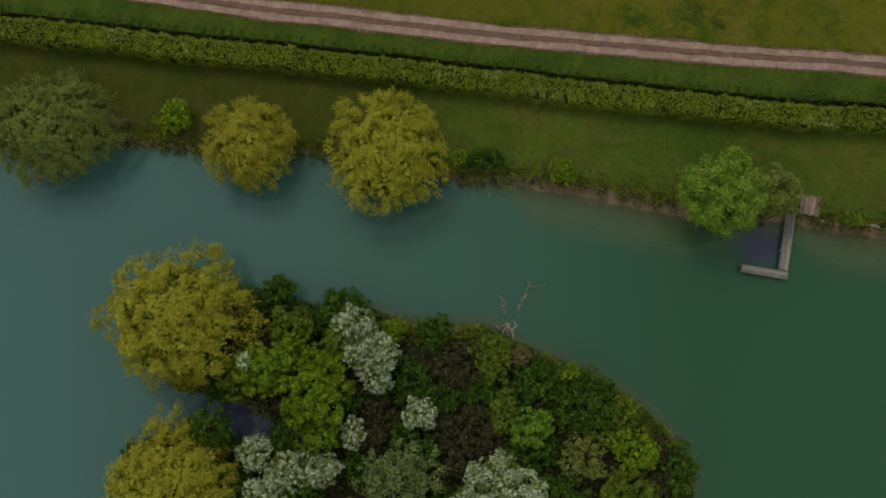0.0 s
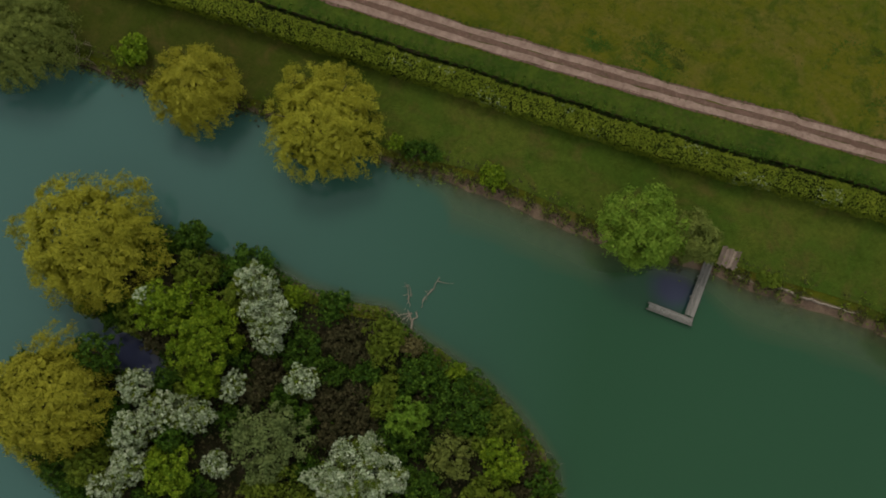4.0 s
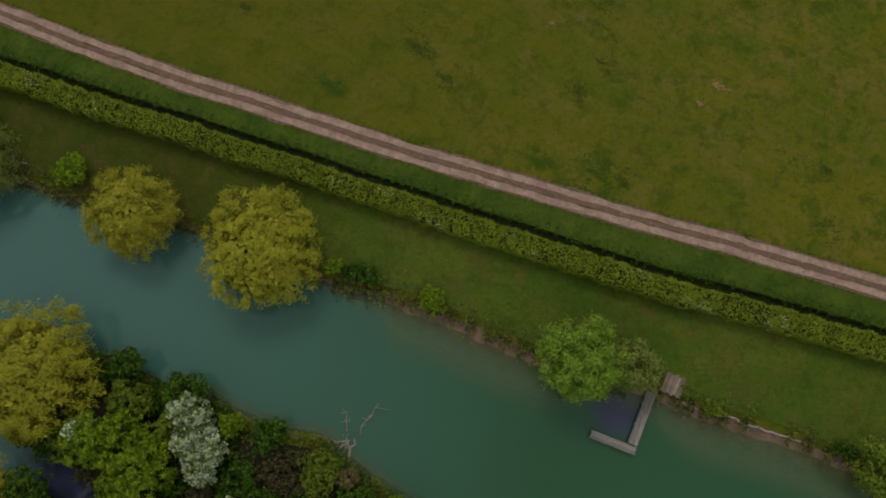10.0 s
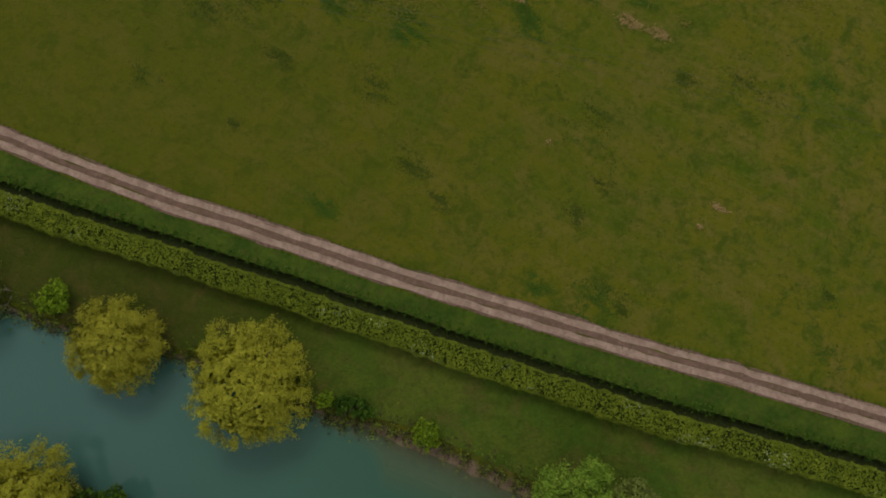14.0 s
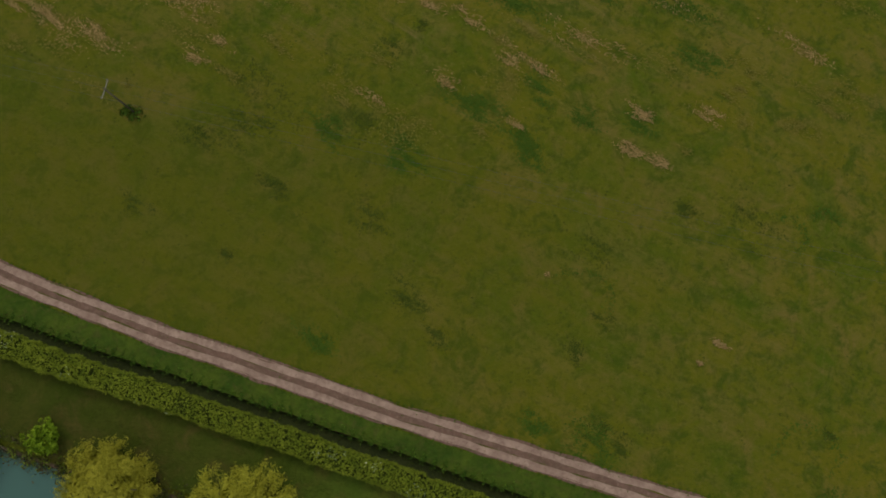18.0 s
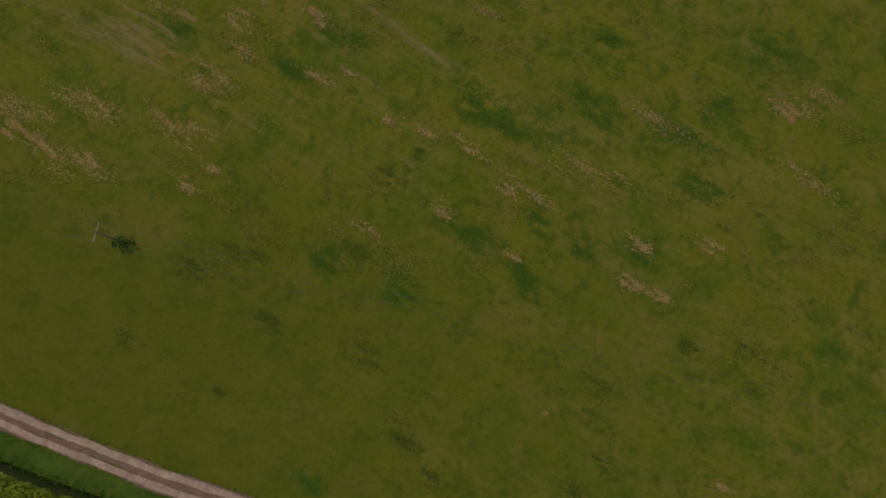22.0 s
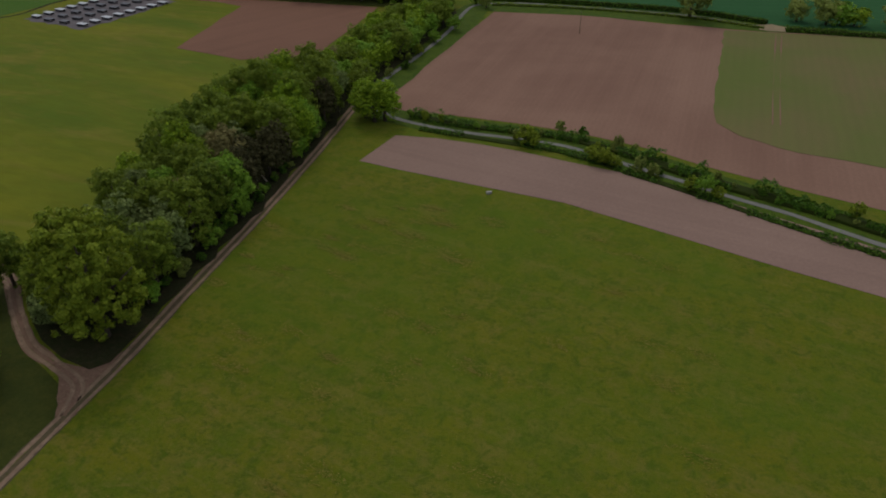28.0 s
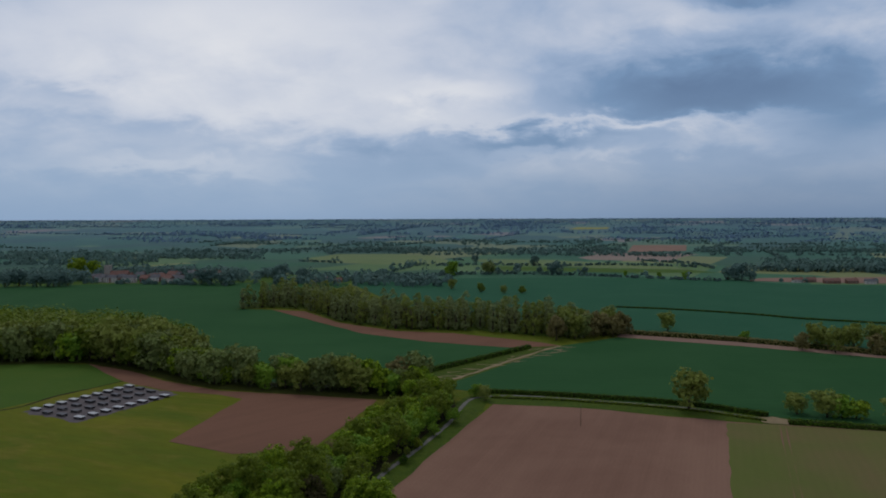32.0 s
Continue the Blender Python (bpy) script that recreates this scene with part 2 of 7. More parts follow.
def ground_material():
    """Rough pasture near by; a patchwork of haze-tinted fields beyond a kilometre; mud under the lake."""
    m, nt, b = material("pasture")
    vec = coords(nt)
    streak = coords(nt, 21, (0.13, 1.0, 1.0))
    c = mix_node(nt, noise_fac(nt, vec, 0.055, 5, 0.6, 0.5, 0.36, 0.64), (0.100, 0.095, 0.007), (0.084, 0.090, 0.007))
    c = mix_node(nt, math_node(nt, "MULTIPLY", noise_fac(nt, vec, 0.12, 6, 0.66, 0.8, 0.47, 0.66), 0.85), c, (0.048, 0.078, 0.005))
    c = mix_node(nt, math_node(nt, "MULTIPLY", noise_fac(nt, vec, 0.23, 6, 0.68, 0.7, 0.49, 0.68), 0.7), c, (0.132, 0.098, 0.024))
    c = mix_node(nt, math_node(nt, "MULTIPLY", noise_fac(nt, streak, 0.30, 6, 0.7, 0.7, 0.50, 0.72), 0.5), c, (0.158, 0.118, 0.032))
    c = mix_node(nt, math_node(nt, "MULTIPLY", noise_fac(nt, streak, 0.8, 6, 0.72, 0.3, 0.50, 0.68), 0.36), c, (0.048, 0.066, 0.005))
    c = mix_node(nt, math_node(nt, "MULTIPLY", noise_fac(nt, vec, 0.42, 7, 0.72, 0.5, 0.50, 0.62), 0.8), c, (0.036, 0.060, 0.005))
    c = mix_node(nt, math_node(nt, "MULTIPLY", noise_fac(nt, vec, 1.5, 6, 0.74, 0.3, 0.50, 0.68), 0.36), c, (0.160, 0.126, 0.030))
    c = mix_node(nt, math_node(nt, "MULTIPLY", noise_fac(nt, vec, 1.3, 6, 0.74, 0.3, 0.52, 0.65), 0.52), c, (0.032, 0.047, 0.005))
    # seeding dock and dry stalks in torn streaks
    dry = math_node(nt, "MULTIPLY", noise_fac(nt, streak, 0.16, 7, 0.72, 1.2, 0.56, 0.66), noise_fac(nt, streak, 1.3, 4, 0.66, 0.6, 0.38, 0.64))
    sepn = nt.nodes.new("ShaderNodeSeparateXYZ")
    nt.links.new(vec, sepn.inputs[0])
    px, py, pz = sepn.outputs
    away = math_node(nt, "MULTIPLY", math_node(nt, "SMOOTH_MIN", math_node(nt, "MULTIPLY_ADD", py, 0.03, -1.5, True), math_node(nt, "MULTIPLY_ADD", py, -0.02, 2.8, True), 0.1), math_node(nt, "MULTIPLY_ADD", px, -0.012, 0.65, True))
    c = mix_node(nt, math_node(nt, "MULTIPLY", dry, away, None, True), c, (0.200, 0.128, 0.064))
    fine = noise_fac(nt, vec, 4.5, 4, 0.7, 0, 0.3, 0.7)
    c = mix_node(nt, math_node(nt, "MULTIPLY", fine, 0.2), c, (0.050, 0.062, 0.006))
    c = mix_node(nt, math_node(nt, "MULTIPLY_ADD", py, 0.013, -1.25, True), c, mix_node(nt, math_node(nt, "MULTIPLY_ADD", noise_fac(nt, coords(nt, 21, (0.5, 1.0, 1.0)), 0.045, 6, 0.66, 0.6, 0.40, 0.62), 0.45, 0.2), c, (0.062, 0.094, 0.007)))
    c = mix_node(nt, math_node(nt, "MULTIPLY", math_node(nt, "MULTIPLY_ADD", px, -0.015, 0.75, True), math_node(nt, "MULTIPLY_ADD", py, -0.05, 3.5, True)), c, mix_node(nt, 0.52, c, (0.058, 0.064, 0.005)))
    # far patchwork; painted haze turns it bluer with distance
    dist = nt.nodes.new("ShaderNodeVectorMath")
    dist.operation = "LENGTH"
    nt.links.new(vec, dist.inputs[0])
    vo = nd(nt, "ShaderNodeTexVoronoi", Scale=0.0058, Randomness=0.95)
    vo.distance = "CHEBYCHEV"
    nt.links.new(coords(nt, 17, (1.0, 0.75, 1.0)), vo.inputs["Vector"])
    sc = nt.nodes.new("ShaderNodeSeparateColor")
    nt.links.new(vo.outputs["Color"], sc.inputs[0])
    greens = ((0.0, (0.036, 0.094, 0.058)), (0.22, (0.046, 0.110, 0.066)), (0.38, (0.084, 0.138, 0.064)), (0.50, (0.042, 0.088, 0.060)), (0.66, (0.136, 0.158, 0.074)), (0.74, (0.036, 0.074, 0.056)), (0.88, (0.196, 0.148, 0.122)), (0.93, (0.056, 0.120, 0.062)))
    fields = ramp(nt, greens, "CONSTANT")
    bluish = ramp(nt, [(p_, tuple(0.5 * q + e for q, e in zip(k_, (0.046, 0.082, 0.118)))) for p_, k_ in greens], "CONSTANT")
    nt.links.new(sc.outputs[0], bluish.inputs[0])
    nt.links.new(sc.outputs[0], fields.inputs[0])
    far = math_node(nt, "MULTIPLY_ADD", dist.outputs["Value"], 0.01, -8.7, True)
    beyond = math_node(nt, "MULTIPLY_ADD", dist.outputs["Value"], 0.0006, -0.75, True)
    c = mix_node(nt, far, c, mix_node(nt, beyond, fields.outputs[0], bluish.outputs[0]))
    # lake bed and bare bank
    mud = mix_node(nt, noise_fac(nt, vec, 0.9, 6, 0.65, 0.5), (0.100, 0.066, 0.046), (0.185, 0.128, 0.082))
    c = mix_node(nt, math_node(nt, "MULTIPLY_ADD", pz, -4.6, 1.75, True), c, mud)
    nt.links.new(c, b.inputs["Base Color"])
    b.inputs["Roughness"].default_value, b.inputs["Specular IOR Level"].default_value = 0.95, 0.04
    bump(nt, b, fine, 0.5, 0.2)
    return m


def water_material():
    """Green, cloudy pond water: shallows let the bed through."""
    m, nt, b = material("pond_water")
    vec = coords(nt)
    c = mix_node(nt, noise_fac(nt, coords(nt, 10, (1, 0.6, 1)), 0.022, 3, 0.5, 0.3, 0.35, 0.65), (0.011, 0.054, 0.020), (0.014, 0.061, 0.023))
    sp = nt.nodes.new("ShaderNodeSeparateXYZ")
    nt.links.new(vec, sp.inputs[0])
    # sky reflection painted in: the water turns bluer towards the west
    c = mix_node(nt, math_node(nt, "MULTIPLY_ADD", sp.outputs[0], -0.022, 0.56, True), c, (0.040, 0.097, 0.079))
    # shade and dark reflection painted into the water at the inlet and the jetty
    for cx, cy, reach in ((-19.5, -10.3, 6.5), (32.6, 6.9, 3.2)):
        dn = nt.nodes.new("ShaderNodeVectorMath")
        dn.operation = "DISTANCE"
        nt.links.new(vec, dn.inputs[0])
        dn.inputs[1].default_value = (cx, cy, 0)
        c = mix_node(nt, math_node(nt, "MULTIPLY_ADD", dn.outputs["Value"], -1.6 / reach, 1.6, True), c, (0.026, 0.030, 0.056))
    at = nt.nodes.new("ShaderNodeAttribute")
    at.attribute_name = "depth"
    silt = ramp(nt, [(0.0, (0.9, 0.9, 0.9)), (0.10, (0.55, 0.55, 0.55)), (0.34, (0, 0, 0))], "EASE")
    nt.links.new(at.outputs["Fac"], silt.inputs[0])
    c = mix_node(nt, silt.outputs[0], c, (0.074, 0.094, 0.040))      # stirred silt along the shore
    nt.links.new(c, b.inputs["Base Color"])
    b.inputs["Roughness"].default_value, b.inputs["IOR"].default_value = 0.08, 1.33
    clear = nt.nodes.new("ShaderNodeBsdfTransparent")
    clear.inputs[0].default_value = (0.88, 0.92, 0.82, 1)
    mx = nt.nodes.new("ShaderNodeMixShader")
    cloudy = ramp(nt, [(0.0, (0.30, 0.30, 0.30)), (0.12, (0.82, 0.82, 0.82)), (0.32, (1, 1, 1))])
    nt.links.new(at.outputs["Fac"], cloudy.inputs[0])
    nt.links.new(cloudy.outputs[0], mx.inputs[0])
    nt.links.new(clear.outputs[0], mx.inputs[1])
    nt.links.new(b.outputs[0], mx.inputs[2])
    nt.links.new(mx.outputs[0], nt.nodes["Material Output"].inputs[0])
    rip = noise_fac(nt, vec, 1.6, 4, 0.6, 0.2, 0.2, 0.8)
    bump(nt, b, rip, 0.05, 0.03)
    return m


def bank_material():
    """Grazed bank: green and worn in the east, ranker and more olive towards the west."""
    m, nt, b = material("bank_grass")
    vec = coords(nt)
    c = mix_node(nt, noise_fac(nt, vec, 0.15, 6, 0.62, 0.5, 0.36, 0.64), (0.064, 0.114, 0.012), (0.110, 0.136, 0.018))
    sp = nt.nodes.new("ShaderNodeSeparateXYZ")
    nt.links.new(vec, sp.inputs[0])
    west = math_node(nt, "MULTIPLY_ADD", math_node(nt, "ADD", sp.outputs[0], math_node(nt, "MULTIPLY", noise_fac(nt, vec, 0.07, 4, 0.6), 18.0)), -0.035, 0.55, True)
    c = mix_node(nt, west, c, mix_node(nt, noise_fac(nt, vec, 0.2, 6, 0.65, 0.5, 0.4, 0.62), (0.054, 0.075, 0.009), (0.076, 0.083, 0.013)))
    c = mix_node(nt, math_node(nt, "MULTIPLY", noise_fac(nt, vec, 0.35, 6, 0.66, 0.7, 0.50, 0.66), 0.6), c, (0.125, 0.094, 0.026))
    c = mix_node(nt, math_node(nt, "MULTIPLY", noise_fac(nt, vec, 0.8, 7, 0.74, 0.5, 0.50, 0.64), 0.5), c, (0.040, 0.064, 0.006))
    fine = noise_fac(nt, vec, 3.0, 5, 0.72, 0, 0.35, 0.68)
    c = mix_node(nt, math_node(nt, "MULTIPLY", fine, 0.4), c, (0.024, 0.036, 0.005))
    nt.links.new(c, b.inputs["Base Color"])
    b.inputs["Roughness"].default_value, b.inputs["Specular IOR Level"].default_value = 0.95, 0.03
    bump(nt, b, fine, 0.9, 0.2)
    return m


def furrowed(name, base, other, turn, gap, strength=0.35):
    """Tilled soil or drilled crop: rows every gap metres, blotches over them."""
    m, nt, b = material(name)
    vec = coords(nt, turn)
    c = mix_node(nt, noise_fac(nt, vec, 0.018, 5, 0.6, 0.5), base, other)
    w = nd(nt, "ShaderNodeTexWave", Scale=0.314 / gap, Distortion=1.2, Detail=2.0)
    nt.links.new(vec, w.inputs["Vector"])
    c = mix_node(nt, math_node(nt, "MULTIPLY", w.outputs["Fac"], strength), c, tuple(0.6 * q for q in base))
    passes = coords(nt, turn, (1, 0.04, 1))
    c = mix_node(nt, math_node(nt, "MULTIPLY", noise_fac(nt, passes, 0.16, 5, 0.65, 0.2, 0.42, 0.66), 0.3), c, tuple(1.18 * q for q in base))
    fine = noise_fac(nt, vec, 1.3, 5, 0.7, 0, 0.3, 0.7)
    c = mix_node(nt, math_node(nt, "MULTIPLY", fine, 0.35), c, tuple(0.72 * q for q in other))
    nt.links.new(c, b.inputs["Base Color"])
    b.inputs["Roughness"].default_value, b.inputs["Specular IOR Level"].default_value = 0.95, 0.02
    bump(nt, b, fine, 0.4, 0.1)
    return m


PASTURE, WATER = ground_material(), water_material()
MEADOW_BANK = bank_material()
# hedge green darkened, so that it passes for the shade inside
HEDGE_SHADE_CORE = blotchy("shaded_hedge_inside", (0.024, 0.034, 0.005), (0.018, 0.026, 0.005), 0.8, 4.0, relief=0.9)
# rough grass with tree shade put into its colour
GRASS_SHADED = blotchy("shaded_olive_grass", (0.028, 0.036, 0.008), (0.044, 0.048, 0.010), 0.3, 2.2, relief=0.8)
VERGE = blotchy("verge_grass", (0.030, 0.058, 0.007), (0.062, 0.090, 0.010), 0.45, 2.2, third=(0.062, 0.066, 0.014), relief=0.8)
RUT = blotchy("worn_stone_rut", (0.325, 0.230, 0.172), (0.215, 0.140, 0.104), 0.9, 3.0, third=(0.150, 0.092, 0.068))
RUT_EARTH = blotchy("earthy_rut", (0.21, 0.145, 0.10), (0.15, 0.10, 0.07), 0.5, 4.0, third=(0.10, 0.066, 0.045))
RUT_MID = blotchy("earth_between_ruts", (0.150, 0.088, 0.064), (0.108, 0.070, 0.046), 0.9, 3.0, third=(0.20, 0.132, 0.098))
DAMP_EARTH = blotchy("damp_earth_between_ruts", (0.088, 0.064, 0.040), (0.060, 0.052, 0.028), 0.7, 3.0, third=(0.044, 0.048, 0.016))
SOIL = furrowed("tilled_soil", (0.188, 0.112, 0.082), (0.142, 0.080, 0.059), 10, 1.5, 0.10)
SOIL_DARK = furrowed("damp_tilled_soil", (0.158, 0.084, 0.058), (0.130, 0.070, 0.049), 35, 1.5)
SOIL_PALE = furrowed("dry_tilled_soil", (0.206, 0.136, 0.110), (0.166, 0.108, 0.088), 109, 2.4, 0.05)
SPROUT = furrowed("sprouting_crop", (0.084, 0.104, 0.027), (0.122, 0.098, 0.046), 10, 3.0, 0.08)
CROP = furrowed("young_cereal", (0.020, 0.064, 0.023), (0.028, 0.078, 0.029), 82, 6.0, 0.22)
# young cereal again, shifted to blue to paint in haze
CROP_HAZED = furrowed("hazed_cereal", (0.021, 0.077, 0.043), (0.028, 0.088, 0.050), 88, 8.0, 0.2)
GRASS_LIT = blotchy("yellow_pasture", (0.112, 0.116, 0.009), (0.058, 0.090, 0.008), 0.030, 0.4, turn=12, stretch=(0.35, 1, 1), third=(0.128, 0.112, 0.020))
GRASS_GREEN = blotchy("green_ley", (0.044, 0.090, 0.013), (0.058, 0.098, 0.015), 0.05, 1.5)
FIELD_PALE = blotchy("pale_meadow", (0.128, 0.168, 0.074), (0.104, 0.150, 0.066), 0.01, 0.3)
RAPE = blotchy("rape_in_flower", (0.25, 0.24, 0.08), (0.17, 0.19, 0.09), 0.02, 0.1)
ASPHALT = blotchy("worn_asphalt", (0.155, 0.148, 0.138), (0.120, 0.116, 0.108), 0.3, 4.0)
SAND = blotchy("bare_sandy_path", (0.25, 0.185, 0.12), (0.15, 0.125, 0.07), 0.1, 1.0)
BARK = blotchy("bark", (0.085, 0.066, 0.048), (0.060, 0.047, 0.036), 1.5, 9.0)
# leaf litter, its colour darkened further for the shade under foliage
LITTER_SHADED = blotchy("shaded_leaf_litter", (0.026, 0.023, 0.011), (0.018, 0.024, 0.008), 0.4, 3.0, third=(0.044, 0.034, 0.018), relief=0.9)
DEADWOOD = blotchy("bleached_deadwood", (0.34, 0.28, 0.205), (0.24, 0.19, 0.14), 2.0, 9.0)
BOARD = blotchy("grey_weathered_board", (0.25, 0.232, 0.200), (0.18, 0.166, 0.140), 1.2, 14.0, third=(0.135, 0.120, 0.098), vary=0.3)
BOARD_BROWN = blotchy("rotten_brown_board", (0.27, 0.205, 0.155), (0.17, 0.125, 0.092), 1.5, 12.0, third=(0.33, 0.27, 0.215), vary=0.35)
LEAF_WILLOW = leafy("golden_willow_leaves", (0.118, 0.118, 0.010), (0.190, 0.182, 0.016), (0.250, 0.236, 0.028), even=0.5)
LEAF_GREEN = leafy("fresh_green_leaves", (0.040, 0.082, 0.008), (0.078, 0.138, 0.012), (0.122, 0.182, 0.018))
LEAF_FRESH = leafy("soft_fresh_leaves", (0.066, 0.122, 0.012), (0.102, 0.162, 0.016), (0.142, 0.196, 0.024), even=0.6)
LEAF_OAK = leafy("mixed_wood_leaves", (0.036, 0.056, 0.006), (0.070, 0.096, 0.009), (0.112, 0.134, 0.014), even=0.75)
LEAF_LIME = leafy("lime_green_leaves", (0.022, 0.046, 0.003), (0.084, 0.130, 0.006), (0.158, 0.200, 0.013), even=0.4)
LEAF_DARK = leafy("dark_scrub_leaves", (0.008, 0.022, 0.003), (0.025, 0.054, 0.005), (0.066, 0.110, 0.010), even=0.32)
LEAF_SALLOW = leafy("grey_sallow_leaves", (0.046, 0.064, 0.018), (0.080, 0.102, 0.030), (0.122, 0.142, 0.046), even=0.6)
LEAF_POPLAR = leafy("poplar_leaves", (0.066, 0.082, 0.017), (0.098, 0.116, 0.023), (0.132, 0.148, 0.031), even=0.75)
LEAF_BROWN = leafy("russet_spring_leaves", (0.066, 0.058, 0.022), (0.096, 0.084, 0.030), (0.128, 0.108, 0.044), even=0.75)
TWIG = leafy("bare_brown_twigs", (0.022, 0.024, 0.008), (0.046, 0.043, 0.016), (0.080, 0.068, 0.028), 0.8, 0.05, 1.0, 0.35)
BLOSSOM = leafy("white_may_blossom", (0.055, 0.095, 0.020), (0.29, 0.345, 0.18), (0.62, 0.65, 0.455), 0.7, 0.2, 1.0, 0.38)
LEAF_HEDGE = leafy("hedge_leaves", (0.040, 0.060, 0.005), (0.086, 0.110, 0.008), (0.146, 0.168, 0.016), even=0.5)
# leaves of far trees, with blue haze painted into the colour
LEAF_HAZED = leafy("hazed_wood_leaves", (0.038, 0.070, 0.066), (0.052, 0.090, 0.081), (0.068, 0.108, 0.094), even=0.85)
LEAF_GRASS = leafy("dark_grass", (0.034, 0.070, 0.006), (0.044, 0.080, 0.007), (0.058, 0.092, 0.008), 0.8, 0.1, 1.0)
LEAF_RUSH = leafy("dark_olive_tussocks", (0.030, 0.044, 0.005), (0.042, 0.058, 0.006), (0.058, 0.074, 0.008), 0.8, 0.1, 1.0)
# mixed wood leaves darkened to stand in for shade between crowns
LEAF_WOOD_SHADED = leafy("shaded_woodland_leaves", (0.024, 0.040, 0.006), (0.056, 0.078, 0.008), (0.104, 0.126, 0.013), even=0.7)
# ditch floor, the shade lying in it put into the colour
DITCH_SHADED = blotchy("shaded_ditch", (0.026, 0.034, 0.010), (0.036, 0.044, 0.013), 0.6, 3.0, relief=0.9)
LEAF_STRAW = leafy("dry_seed_stalks", (0.145, 0.105, 0.028), (0.250, 0.168, 0.062), (0.40, 0.27, 0.120), 0.8, 0.2, 1.0, 0.3)
LEAF_HAY = leafy("pale_yellow_grass", (0.110, 0.104, 0.012), (0.140, 0.124, 0.022), (0.176, 0.146, 0.034), 0.8, 0.2, 1.0, 0.3)
# stronger painted haze for the woods farthest off
LEAF_SKYLINE_HAZED = leafy("hazed_skyline_woods", (0.050, 0.085, 0.130), (0.064, 0.104, 0.155), (0.080, 0.124, 0.175), even=0.85)
LEAF_ASPEN = leafy("grey_olive_poplar_leaves", (0.062, 0.078, 0.032), (0.104, 0.124, 0.046), (0.150, 0.168, 0.064), even=0.7)
BRICK = blotchy("red_brick", (0.21, 0.115, 0.09), (0.17, 0.10, 0.08), 0.4, 6.0)
TILE = blotchy("clay_tile", (0.20, 0.110, 0.092), (0.15, 0.092, 0.082), 0.5, 4.0)
SLATE = blotchy("grey_slate", (0.13, 0.13, 0.145), (0.10, 0.10, 0.11), 0.5, 4.0)
RENDERED = blotchy("pale_house_render", (0.50, 0.48, 0.46), (0.42, 0.40, 0.38), 0.5, 4.0)
FLINT = blotchy("church_flint", (0.30, 0.28, 0.25), (0.24, 0.22, 0.20), 0.8, 5.0)
GLASS = blotchy("dark_window_glass", (0.03, 0.035, 0.04), (0.04, 0.045, 0.05), 0.5, 3.0, rough=0.1, spec=0.5)
SHEET = blotchy("pale_sheet_roof", (0.42, 0.43, 0.46), (0.34, 0.35, 0.38), 0.7, 5.0, rough=0.5)
SHEET_DARK = blotchy("dark_sheet_roof", (0.11, 0.11, 0.125), (0.085, 0.085, 0.095), 0.7, 5.0, rough=0.5)
MESH_DARK = blotchy("dark_shelter_side", (0.045, 0.042, 0.045), (0.06, 0.055, 0.055), 0.7, 5.0)
TRODDEN = blotchy("trodden_grey_earth", (0.12, 0.105, 0.11), (0.085, 0.075, 0.08), 0.3, 2.0)
POLE_WOOD = blotchy("weathered_pole", (0.105, 0.092, 0.058), (0.080, 0.072, 0.046), 1.0, 8.0)
GREY_STEEL = blotchy("galvanised_steel", (0.20, 0.195, 0.19), (0.16, 0.155, 0.15), 1.0, 8.0, rough=0.5)
WIRE = blotchy("overhead_wire", (0.09, 0.09, 0.085), (0.07, 0.07, 0.065), 1.0, 3.0, rough=0.5)

# ---- builders ----
def mesh_of(name, verts, faces, mat, smooth=False):
    me = bpy.data.meshes.new(name)
    me.from_pydata([tuple(q) for q in verts] if not isinstance(verts, np.ndarray) else verts.tolist(), [], faces if isinstance(faces, list) else faces.tolist())
    if mat:
        me.materials.append(mat)
    if smooth:
        me.polygons.foreach_set("use_smooth", [True] * len(me.polygons))
    me.update()
    return me


def from_mesh(name, me, parent=None, label=""):
    ob = new(name, me)
    if parent:
        ob.parent = parent
    if label:
        ob["label"] = label
    return ob


def part(name, bm, mat, parent=None, label=""):
    me = bpy.data.meshes.new(name)
    bm.to_mesh(me)
    bm.free()
    me.materials.append(mat)
    return from_mesh(name, me, parent, label)


def box_bm(sx, sy, sz, x=0, y=0, z=0, bevel=0.0, turn=0.0):
    """A box on its base at x, y, z."""
    bm = bmesh.new()
    bmesh.ops.create_cube(bm, size=1, matrix=pose(x, y, z + sz / 2, 0, 0, turn) @ Matrix.Diagonal((sx, sy, sz, 1)))
    if bevel:
        bmesh.ops.bevel(bm, geom=bm.edges[:], offset=bevel, segments=1, affect="EDGES")
    return bm


def tube(points, radii, n=6):
    """Vertices and faces of a tapered limb along points."""
    pts = np.array(points, float)
    vs, fs = [], []
    for i, p in enumerate(pts):
        d = pts[min(i + 1, len(pts) - 1)] - pts[max(i - 1, 0)]
        d /= np.linalg.norm(d) + 1e-9
        a = np.cross(d, (0.3, 0.9, 0.1) if abs(d[2]) > 0.7 else (0, 0, 1.0))
        a /= np.linalg.norm(a) + 1e-9
        b = np.cross(d, a)
        for k in range(n):
            w = 2 * math.pi * k / n
            vs.append(p + radii[i] * (a * math.cos(w) + b * math.sin(w)))
    for i in range(len(pts) - 1):
        for k in range(n):
            fs.append([i * n + k, i * n + (k + 1) % n, (i + 1) * n + (k + 1) % n, (i + 1) * n + k])
    fs.append(list(range(n))[::-1])
    fs.append([(len(pts) - 1) * n + k for k in range(n)])
    return vs, fs


